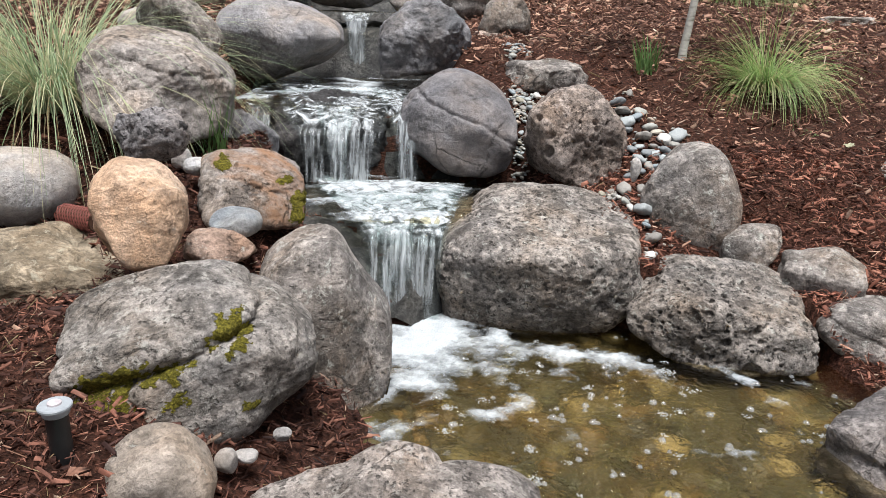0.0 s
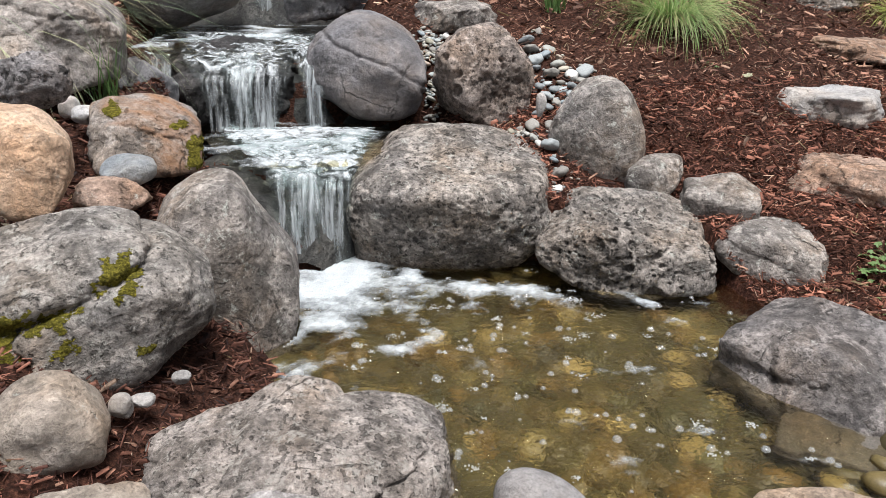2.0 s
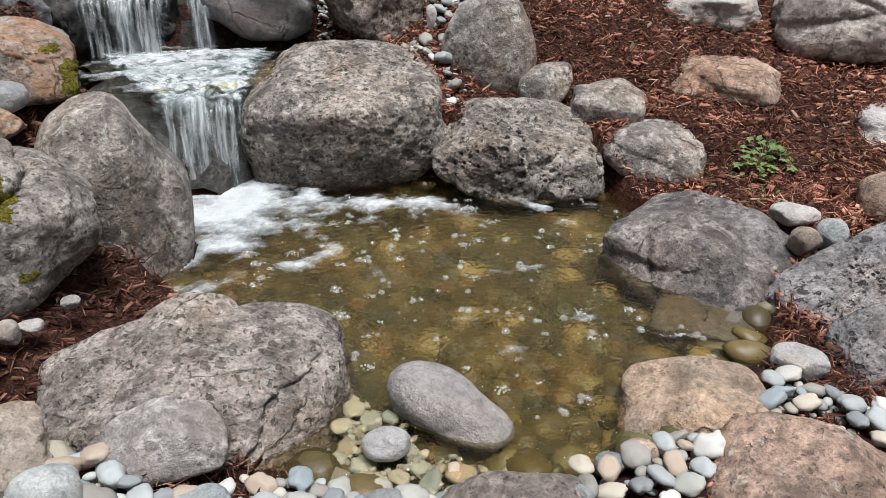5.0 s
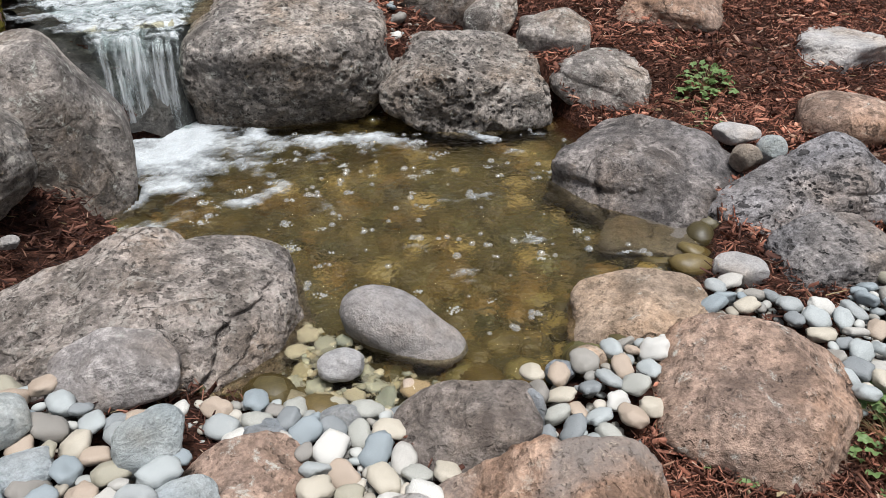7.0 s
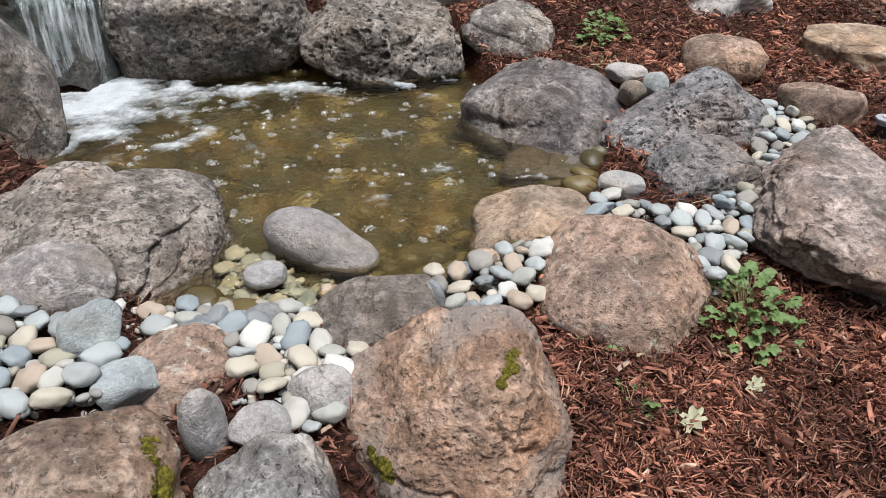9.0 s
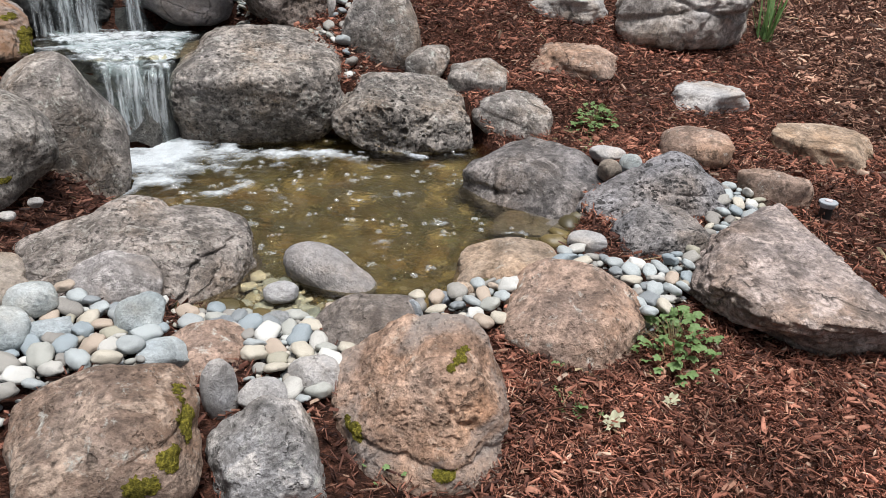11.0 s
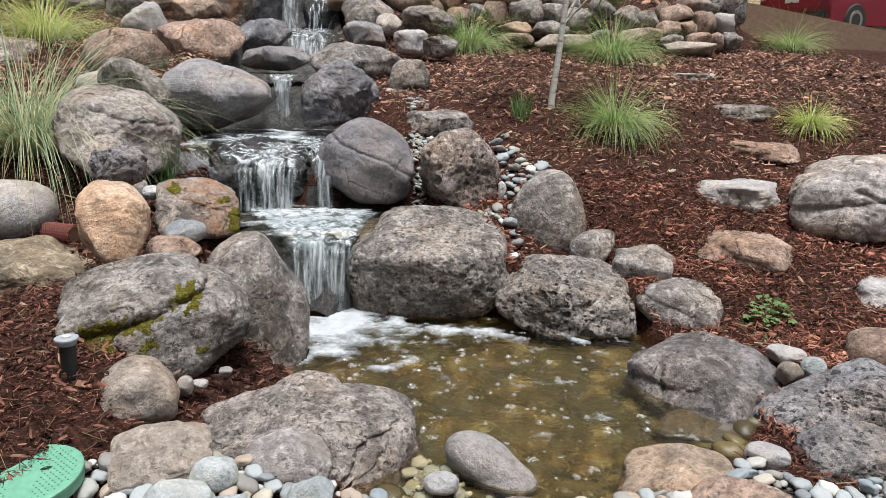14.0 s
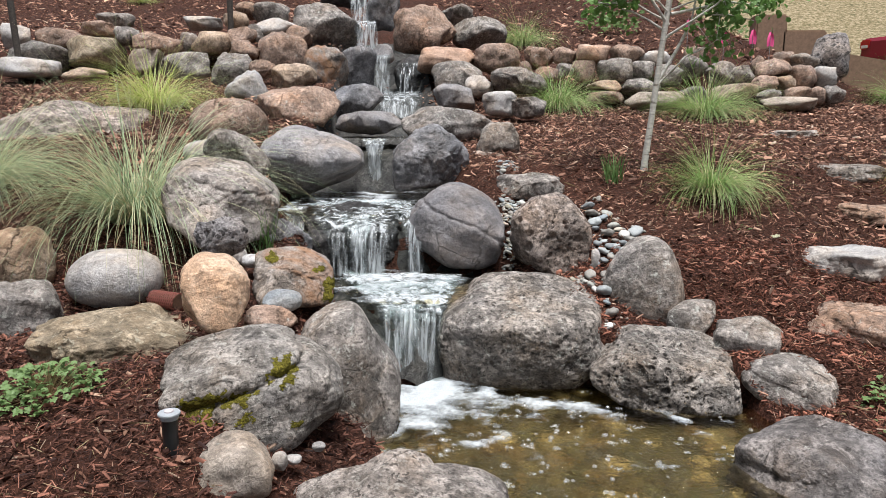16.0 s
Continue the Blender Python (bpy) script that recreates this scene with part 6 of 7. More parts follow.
pebble_zone(((-0.320, 3.130), (0.130, 3.170), (0.130, 3.070), (-0.070, 3.020), (-0.260, 3.040)), 0.0, 0.009, 0.02, 60, 0.0)
pebble_zone(((0.070, 3.880), (0.170, 3.980), (0.200, 3.810), (0.140, 3.590), (0.130, 3.270), (0.160, 3.140), (0.090, 3.160), (0.100, 3.530)), 0.0, 0.011, 0.024, 70, 0.0)
pebble_zone(((0.040, 4.310), (0.140, 4.380), (0.170, 4.170), (0.070, 4.120)), 0.0, 0.012, 0.022, 16, 0.0)


# ---- plants ----
def leaf_mat(name, stops, rough=0.5):
    m, n, l, p = node_mat(name)
    isl = n.new("ShaderNodeNewGeometry").outputs["Random Per Island"]
    co = n.new("ShaderNodeTexCoord").outputs["Object"]
    a = tex(n, l, "ShaderNodeTexNoise", 40, co, Detail=4)
    col = ramp(n, l, isl, stops)
    l.new(mixc(n, l, 0.6, col, ramp(n, l, a.outputs["Fac"], [(0.35, 0.75), (0.65, 1.25)]), 'MULTIPLY'), p.inputs["Base Color"])
    p.inputs["Roughness"].default_value = rough
    p.inputs["Specular IOR Level"].default_value = 0.35
    through_leaf = n.new("ShaderNodeBsdfTranslucent")
    l.new(p.inputs["Base Color"].links[0].from_socket, through_leaf.inputs["Color"])
    mix = n.new("ShaderNodeMixShader")
    mix.inputs[0].default_value = 0.4
    l.new(p.outputs[0], mix.inputs[1])
    l.new(through_leaf.outputs[0], mix.inputs[2])
    l.new(mix.outputs[0], n["Material Output"].inputs["Surface"])
    return m


BLADES = {
    "BLUE": leaf_mat("blue_green_grass", [(0.0, (0.2, 0.27, 0.14)), (0.35, (0.32, 0.42, 0.25)), (0.65, (0.45, 0.5, 0.28)), (1.0, (0.6, 0.52, 0.34))]),
    "LIME": leaf_mat("lime_grass", [(0.0, (0.28, 0.38, 0.09)), (0.5, (0.48, 0.57, 0.15)), (0.8, (0.62, 0.62, 0.27)), (1.0, (0.55, 0.46, 0.28))]),
    "GREEN": leaf_mat("green_grass", [(0.0, (0.15, 0.25, 0.07)), (0.5, (0.27, 0.4, 0.13)), (0.8, (0.42, 0.48, 0.21)), (1.0, (0.5, 0.43, 0.27))]),
}


def blade(verts, faces, x, y, z, ang, length, rise, end, width, segs=7):
    """One arching blade: it leaves the ground at the angle rise and ends at the angle end, tapering to its tip."""
    o = len(verts)
    sx, sy = -math.sin(ang) * width / 2, math.cos(ang) * width / 2
    r, h, step = 0.0, 0.0, length / segs
    for k in range(segs + 1):
        t = k / segs
        w = 1 - t ** 2 * 0.95
        px, py = x + math.cos(ang) * r, y + math.sin(ang) * r
        verts.append((px - sx * w, py - sy * w, z + h))
        verts.append((px + sx * w, py + sy * w, z + h + width * 0.25 * w))
        a = rise + (end - rise) * t ** 0.9
        r += step * math.cos(a)
        h += step * math.sin(a)
    for k in range(segs):
        a = o + 2 * k
        faces.append((a, a + 1, a + 3, a + 2))


def grass(x, y, length, count, tone, label):
    rng = random.Random(int(x * 1000) + int(y * 77))
    z = land(x, y)
    verts, faces = [], []
    for _ in range(count):
        ang = rng.uniform(0, 6.283)
        r0 = length * 0.11 * math.sqrt(rng.random())
        lean = rng.random() ** 0.45
        ln = length * rng.uniform(0.45, 1.0)
        blade(verts, faces, r0 * math.cos(ang), r0 * math.sin(ang), 0, ang + rng.gauss(0, 0.5), ln, 1.45 - 0.8 * lean + rng.gauss(0, 0.15), 0.9 - 2.7 * lean + rng.gauss(0, 0.4), rng.uniform(0.0022, 0.0046))
    ob = new("ornamental_grass")
    ob.location = (x, y, z - 0.01)
    part("foliage", mesh_of("foliage", verts, faces), BLADES[tone], ob)
    dead, df = [], []
    for _ in range(count // 6):
        ang = rng.uniform(0, 6.283)
        blade(dead, df, 0.04 * math.cos(ang), 0.04 * math.sin(ang), 0, ang, length * rng.uniform(0.3, 0.7), rng.uniform(0.3, 0.9), rng.uniform(-1.2, -0.3), 0.003)
    part("dry_straw", mesh_of("dry_straw", dead, df), STRAW, ob, "bleached dry straw blades")
    return tagged(ob, label, "grass", "ornamental grasses on the bank")


STRAW = leaf_mat("straw", [(0.0, (0.3, 0.22, 0.11)), (1.0, (0.5, 0.4, 0.25))])
IRIS = leaf_mat("strap_leaf", [(0.0, (0.08, 0.15, 0.045)), (0.6, (0.14, 0.24, 0.08)), (1.0, (0.28, 0.22, 0.08))])
HERB = leaf_mat("herb_leaf", [(0.0, (0.085, 0.15, 0.05)), (0.5, (0.16, 0.26, 0.095)), (0.88, (0.28, 0.37, 0.16)), (0.94, (0.3, 0.2, 0.1)), (1.0, (0.3, 0.17, 0.1))])
STEM = leaf_mat("herb_stem", [(0.0, (0.16, 0.1, 0.05)), (1.0, (0.2, 0.16, 0.07))])


def sprout(x, y, height, count, wide):
    """An upright fan of strap leaves."""
    rng = random.Random(int(x * 991) + count)
    ob = new("strap_leaved_plant")
    ob.location = (x, y, land(x, y) - 0.005)
    for _ in range(count):
        verts, faces = [], []
        ang = rng.uniform(0, 6.283)
        blade(verts, faces, rng.gauss(0, 0.022), rng.gauss(0, 0.022), 0, ang, height * rng.uniform(0.6, 1.1), rng.uniform(1.2, 1.5), rng.uniform(0.9, 1.4), 0.003 + 0.010 * wide)
        part("leaf", mesh_of("leaf", verts, faces), IRIS, ob)
    return tagged(ob, "upright tuft of narrow green strap leaves" if wide > 0.3 else "thin tuft of rush-like green leaves", "plant")


def lobed_leaf(size, lobes, depth):
    """A rounded leaf with scalloped edge, folded along its midrib."""
    verts, faces = [(0, 0, 0)], []
    n = 25
    for ring in (0.5, 1.0):
        for i in range(n):
            a = i / n * 6.283
            r = size * ring * (1 - depth * (0.5 + 0.5 * math.cos(a * lobes)) * ring)
            px, py = r * math.cos(a) + size * 0.75, r * math.sin(a) * 0.85
            verts.append((px, py, abs(py) * 0.16 + 0.1 * size * math.cos(a * lobes) * ring - (px - size) ** 2 * 0.25 / size))
    verts[0] = (size * 0.75, 0, 0)
    for i in range(n):
        j = (i + 1) % n
        faces.append((0, 1 + i, 1 + j))
        faces.append((1 + i, 1 + n + i, 1 + n + j, 1 + j))
    return mesh_of("leaf", verts, faces)


LEAF_MESH = lobed_leaf(1.0, 5, 0.3)
LEAF_MESH.materials.append(HERB)


def leafy(x, y, spread, count, label, leaf=0.14):
    """A low plant: single leaves on stalks round one root."""
    rng = random.Random(int(x * 313) + count)
    ob = new("leafy_plant")
    z = land(x, y)
    ob.location = (x, y, z)
    for _ in range(count):
        ang, r = rng.uniform(0, 6.283), spread * math.sqrt(rng.random())
        h = spread * rng.uniform(0.25, 0.75) * (1.1 - 0.6 * r / spread)
        px, py = r * math.cos(ang), r * math.sin(ang)
        h += land(x + px, y + py) - z
        lf = part("leaf", LEAF_MESH, None, ob)
        s = spread * leaf * rng.uniform(0.65, 1.3)
        lf.matrix_local = pose(px, py, h, rng.gauss(0, 20), rng.gauss(-5, 22), math.degrees(ang) + rng.gauss(0, 40)) @ Matrix.Scale(s, 4)
        part("stalk", mesh_of("stalk", [(0, 0, 0), (0.0015, 0, 0.001), (px * 0.6, py * 0.6, h * 0.85), (px * 0.6 + 0.0015, py * 0.6, h * 0.85), (px, py, h), (px + 0.0015, py, h)], [(0, 1, 3, 2), (2, 3, 5, 4)]), STEM, ob)
    return tagged(ob, label, "plant")


DRY = leaf_mat("fallen_leaf", [(0.0, (0.5, 0.55, 0.36)), (1.0, (0.58, 0.54, 0.38))])


def dry_leaf(x, y, size, label):
    """A fallen lobed leaf, curled at its edges."""
    verts, faces, n = [(0, 0, 0.006)], [], 40
    for ring in (0.45, 1.0):
        for i in range(n):
            a = i / n * 6.283
            r = size * ring * (1 - (0.42 * (0.5 - 0.5 * math.cos(a * 7)) ** 1.5 + 0.08 * math.sin(a * 23)) * ring)
            verts.append((r * math.cos(a) * 1.25, r * math.sin(a) * 0.8, 0.006 + 0.2 * size * ring * math.sin(a * 3) * 0.5 + 0.012 * ring))
    for i in range(n):
        j = (i + 1) % n
        faces.append((0, 1 + i, 1 + j))
        faces.append((1 + i, 1 + n + i, 1 + n + j, 1 + j))
    ob = new("fallen_leaf", mesh_of("fallen_leaf", verts, faces))
    ob.data.materials.append(DRY)
    ob.matrix_world = pose(x, y, land(x, y) + 0.012, 12, -6, 25)
    return tagged(ob, label, "leaf")


grass(-1.640, 3.030, 1.12, 1150, 'BLUE', 'tufted blue-green ornamental grass with drooping blades')
grass(-2.680, 3.370, 0.95, 950, 'BLUE', 'tufted blue-green ornamental grass with drooping blades')
grass(-2.600, 5.270, 0.9, 800, 'LIME', 'tufted yellow-green ornamental grass on the mulch')
grass(0.570, 6.540, 0.8, 800, 'GREEN', 'tufted yellow-green ornamental grass on the mulch')
grass(1.790, 6.160, 0.85, 850, 'GREEN', 'tufted yellow-green ornamental grass on the mulch')
grass(1.250, 3.920, 0.54, 800, 'GREEN', 'tufted yellow-green ornamental grass on the mulch')
grass(2.440, 3.980, 0.34, 600, 'LIME', 'small pale yellow-green grass tuft with straw at its foot')
grass(3.780, 7.010, 0.6, 600, 'GREEN', 'tufted yellow-green ornamental grass on the mulch')
grass(0.320, 9.200, 0.75, 700, 'GREEN', 'tufted yellow-green ornamental grass on the mulch')
grass(-6.530, 13.270, 0.55, 600, 'LIME', 'tufted yellow-green ornamental grass on the mulch')
sprout(0.730, 4.050, 0.2, 30, 0.8)
sprout(-0.950, 2.760, 0.26, 40, 0.15)
sprout(-0.340, 4.110, 0.1, 16, 0.2)
sprout(2.670, 2.910, 0.32, 20, 1.0)
leafy(-1.300, 1.720, 0.145, 190, 'low leafy green groundcover plant in mulch', 0.1)
leafy(1.490, 2.330, 0.09, 70, 'small bright green leafy plant in the mulch', 0.17)
leafy(1.090, 0.940, 0.12, 100, 'strawberry-like plant with broad green leaves', 0.12)
leafy(0.790, 0.800, 0.045, 9, 'seedling with a few green leaves', 0.3)
leafy(0.770, 0.940, 0.04, 9, 'seedling with grey-green leaves beside a boulder', 0.25)
leafy(-1.220, 1.790, 0.07, 20, 'low leafy green groundcover plant in mulch')
leafy(0.350, 0.680, 0.05, 10, "seedling with grey-green leaves at a boulder's foot")
leafy(1.530, 10.420, 0.42, 120, 'leafy green shrub on the terrace above the wall', 0.1)
leafy(3.180, 10.190, 0.28, 70, 'leafy green shrub on the terrace above the wall', 0.1)
leafy(1.420, 2.160, 0.05, 12, 'wispy green sprig in the mulch')
leafy(1.320, 3.500, 0.035, 10, 'grey-green seedling in the mulch')
dry_leaf(0.840, 0.740, 0.027, 'pale lobed fallen leaf lying on the mulch')
dry_leaf(1.430, 3.390, 0.022, 'curled dry pale leaf on the mulch')
dry_leaf(1.000, 0.780, 0.02, 'small dry tan leaf on the mulch')


# ---- small made things ----
def ring_mesh(name, profile, n=40, cap=True):
    """A turned form from a profile of radius and height."""
    verts, faces = [], []
    for r, z in profile:
        for i in range(n):
            a = i / n * 6.283185
            verts.append((r * math.cos(a), r * math.sin(a), z))
    for k in range(len(profile) - 1):
        for i in range(n):
            j = (i + 1) % n
            faces.append((k * n + i, k * n + j, (k + 1) * n + j, (k + 1) * n + i))
    if cap:
        faces.append(tuple((len(profile) - 1) * n + i for i in range(n)))
        faces.append(tuple(reversed(range(n))))
    return mesh_of(name, verts, faces, False)


def plain(name, color, rough, grain=0.12, metal=0.0, scale=60):
    m, n, l, p = node_mat(name)
    co = n.new("ShaderNodeTexCoord").outputs["Object"]
    a = tex(n, l, "ShaderNodeTexNoise", scale, co, Detail=6, Roughness=0.7)
    l.new(mixc(n, l, 1.0, color, ramp(n, l, a.outputs["Fac"], [(0.3, 1 - 2 * grain), (0.7, 1 + grain)]), 'MULTIPLY'), p.inputs["Base Color"])
    p.inputs["Roughness"].default_value, p.inputs["Metallic"].default_value = rough, metal
    l.new(bump(n, l, a.outputs["Fac"], 0.2, 0.002), p.inputs["Normal"])
    return m


BLACK_PLASTIC = plain("black_plastic", (0.012, 0.013, 0.014), 0.45)
GREY_PLASTIC = plain("weathered_grey_plastic", (0.3, 0.32, 0.34), 0.55)
CLEAR_CAP = plain("pale_nozzle", (0.5, 0.45, 0.46), 0.35)


def sprinkler(x, y, z, height, label):
    ob = new("sprinkler_head")
    ob.location = (x, y, z)
    part("body", ring_mesh("body", ((0.019, -0.05), (0.020, height - 0.022), (0.021, height - 0.02))), BLACK_PLASTIC, ob)
    part("cap", ring_mesh("cap", ((0.022, height - 0.02), (0.0235, height - 0.018), (0.0245, height - 0.008), (0.0295, height - 0.006), (0.0295, height - 0.002), (0.028, height), (0.013, height + 0.0005))), GREY_PLASTIC, ob, "dusty grey plastic cap")
    part("nozzle", ring_mesh("nozzle", ((0.0125, height), (0.012, height + 0.004), (0.009, height + 0.006), (0.004, height + 0.0065))), CLEAR_CAP, ob, "pale nozzle")
    return tagged(ob, label, "sprinkler", "sprinkler heads")


sprinkler(-0.799, 1.472, 0.244, 0.115, "black plastic sprinkler riser with a grey cap standing in mulch")
sprinkler(1.94, 1.47, land(1.94, 1.47) - 0.01, 0.075, "short black sprinkler head with a grey cap beside a slab")


def valve_lid(x, y):
    green = plain("faded_green_plastic", (0.13, 0.33, 0.22), 0.55, 0.1)
    ob = new("valve_box_lid")
    ob.matrix_world = pose(x, y, land(x, y) + 0.02, 4, -6, 20)
    r = 0.122
    part("disc", ring_mesh("disc", ((r - 0.004, -0.03), (r - 0.002, -0.008), (r, -0.006), (r, 0.0), (r - 0.004, 0.003)), 64), green, ob)
    dot = ring_mesh("stud", ((0.0019, 0.002), (0.0018, 0.0042), (0.001, 0.0048)), 6)
    dot.materials.append(plain("dark_green_plastic", (0.06, 0.2, 0.13), 0.5))
    for i in range(-9, 10):
        for j in range(-9, 10):
            px, py = i * 0.0125 + (j % 2) * 0.006, j * 0.0115
            if 0.035 < math.hypot(px, py) < 0.11 and (px > 0.02 or px < -0.03):
                part("stud", dot, None, ob).location = (px, py, 0)
    hole = ring_mesh("slot", ((0.0001, 0.0031), (0.0085, 0.0034)), 16)
    hole.materials.append(BLACK_PLASTIC)
    for px, py in ((0.0, 0.075), (0.045, 0.01), (-0.05, 0.0)):
        s = part("slot", hole, None, ob, "dark finger hole")
        s.location, s.scale = (px, py, 0), (1.5, 0.8, 1)
    return tagged(ob, "round faded green plastic valve-box lid set in mulch", "valve lid")


valve_lid(-0.752, 1.122)


def tube(verts, faces, pts, n=8):
    """A tapering tube through points of x, y, z, radius."""
    o = len(verts)
    for k, (x, y, z, r) in enumerate(pts):
        a, b = Vector(pts[max(0, k - 1)][:3]), Vector(pts[min(len(pts) - 1, k + 1)][:3])
        d = (b - a).normalized()
        u = d.orthogonal().normalized()
        w = d.cross(u)
        for i in range(n):
            q = Vector((x, y, z)) + (u * math.cos(i / n * 6.283) + w * math.sin(i / n * 6.283)) * r
            verts.append(q[:])
    for k in range(len(pts) - 1):
        for i in range(n):
            j = (i + 1) % n
            faces.append((o + k * n + i, o + k * n + j, o + (k + 1) * n + j, o + (k + 1) * n + i))
    faces.append(tuple(o + (len(pts) - 1) * n + i for i in range(n)))


def bark_white():
    m, n, l, p = node_mat("pale_smooth_bark")
    co = n.new("ShaderNodeTexCoord").outputs["Object"]
    mp = n.new("ShaderNodeMapping")
    mp.inputs["Scale"].default_value = (1, 1, 5)
    l.new(co, mp.inputs["Vector"])
    a = tex(n, l, "ShaderNodeTexNoise", 14, mp.outputs[0], Detail=5)
    b = tex(n, l, "ShaderNodeTexNoise", 70, co, Detail=5)
    col = ramp(n, l, a.outputs["Fac"], [(0.32, (0.22, 0.2, 0.16)), (0.42, (0.5, 0.48, 0.43)), (0.7, (0.66, 0.64, 0.58))])
    l.new(mixc(n, l, 0.5, col, ramp(n, l, b.outputs["Fac"], [(0.3, 0.7), (0.7, 1.2)]), 'MULTIPLY'), p.inputs["Base Color"])
    p.inputs["Roughness"].default_value = 0.7
    l.new(bump(n, l, b.outputs["Fac"], 0.4, 0.004), p.inputs["Normal"])
    return m


def sapling(x, y):
    ob = new("sapling")
    z = land(x, y)
    ob.location = (x, y, z)
    bark = bark_white()
    rng = random.Random(21)
    v, f = [], []
    tube(v, f, [(0, 0, -0.06, 0.024), (0.004, 0, 0.05, 0.020), (0.03, 0.0, 0.3, 0.018), (0.062, 0, 0.65, 0.0165), (0.10, 0.0, 1.0, 0.017), (0.14, 0, 1.35, 0.014), (0.16, 0.02, 1.8, 0.012), (0.17, 0.02, 2.2, 0.004)], 12)
    part("trunk", mesh_of("trunk", v, f), bark, ob, "pale smooth slender trunk")
    limbs = [((0.09, 0, 0.8), (-0.1, 0.05, 0.92), (-0.3, 0.05, 0.98), 0.008), ((0.1, 0, 0.9), (-0.05, -0.08, 1.0), (-0.25, -0.08, 1.08), 0.007), ((0.11, 0, 0.9), (0.45, 0.1, 0.98), (0.72, 0.1, 0.95), 0.009), ((0.055, 0, 0.52), (0.24, 0.05, 0.86), (0.42, 0.02, 1.05), 0.012), ((0.1, 0, 0.84), (-0.06, -0.05, 1.05), (-0.14, -0.02, 1.22), 0.01), ((0.1, 0, 0.78), (0.34, -0.1, 0.94), (0.5, -0.12, 1.15), 0.008), ((0.11, 0, 1.02), (0.3, 0.1, 1.2), (0.42, 0.12, 1.4), 0.008), ((0.12, 0, 1.1), (-0.1, 0.1, 1.28), (-0.3, 0.1, 1.36), 0.007), ((0.24, 0.05, 0.86), (0.26, 0.0, 1.05), (0.25, -0.03, 1.22), 0.006), ((0.05, 0, 0.5), (0.2, -0.03, 0.66), (0.42, 0.0, 0.78), 0.008), ((0.08, 0, 0.76), (0.3, 0.03, 0.9), (0.58, 0.0, 0.86), 0.007), ((0.09, 0, 0.86), (-0.1, 0.02, 0.97), (-0.38, 0.0, 0.98), 0.007), ((0.1, 0, 0.92), (0.3, 0.1, 1.0), (0.5, 0.1, 0.96), 0.006), ((0.13, 0, 1.25), (0.36, -0.05, 1.4), (0.6, -0.08, 1.45), 0.006)]
    tips = []
    for a, b, c, r in limbs:
        v, f = [], []
        mid = [(p + q) / 2 + rng.uniform(-0.015, 0.015) for p, q in zip(b, c)]
        tube(v, f, [(*a, r), (*[(p + q) / 2 + rng.uniform(-0.01, 0.01) for p, q in zip(a, b)], r * 0.85), (*b, r * 0.7), (*mid, r * 0.5), (*c, r * 0.2)], 8)
        part("limb", mesh_of("limb", v, f), bark, ob)
        for _ in range(5):
            t = rng.uniform(0.2, 1.0)
            p = [q + (s - q) * t for q, s in zip(b, c)]
            e = [p[0] + rng.uniform(-0.14, 0.14), p[1] + rng.uniform(-0.1, 0.1), p[2] + rng.uniform(-0.05, 0.14)]
            v, f = [], []
            tube(v, f, [(*p, r * 0.3), (*e, 0.0012)], 5)
            part("twig", mesh_of("twig", v, f), bark, ob)
            tips += [e, p]
    green = leaf_mat("round_tree_leaf", [(0.0, (0.07, 0.14, 0.04)), (0.6, (0.14, 0.26, 0.07)), (1.0, (0.26, 0.38, 0.13))])
    lm = lobed_leaf(1.0, 5, 0.05)
    lm.materials.append(green)
    for _ in range(900):
        e = rng.choice(tips)
        lf = part("leaf", lm, None, ob)
        lf.matrix_local = pose(e[0] + rng.gauss(0, 0.05), e[1] + rng.gauss(0, 0.05), e[2] + rng.gauss(-0.01, 0.045), rng.gauss(0, 50), rng.gauss(40, 30), rng.uniform(0, 360)) @ Matrix.Scale(rng.uniform(0.014, 0.027), 4)
    return tagged(ob, "young sapling with pale bark and sparse round green leaves", "tree")


sapling(0.925, 4.19)


def stake(x, y, height, lean, label):
    ob = new("stake")
    wood = plain("dark_weathered_wood", (0.06, 0.05, 0.042), 0.8, 0.3)
    v, f = [], []
    tube(v, f, [(0, 0, -0.1, 0.03), (lean * 0.3, 0, height * 0.3, 0.031), (lean, 0, height, 0.029)], 12)
    part("pole", mesh_of("pole", v, f), wood, ob)
    v, f = [], []
    tube(v, f, [(lean * 0.8, 0, height * 0.8, 0.034), (lean * 0.83, 0, height * 0.83, 0.034)], 12)
    part("tie", mesh_of("tie", v, f), BLACK_PLASTIC, ob, "black tree tie")
    ob.location = (x, y, land(x, y))
    return tagged(ob, label, "stake")


stake(-4.55, 6.6, 2.2, -0.12, "dark wooden tree stake standing in the mulch")
stake(-2.75, 7.4, 1.6, 0.0, "thin dark stake behind the stone wall")


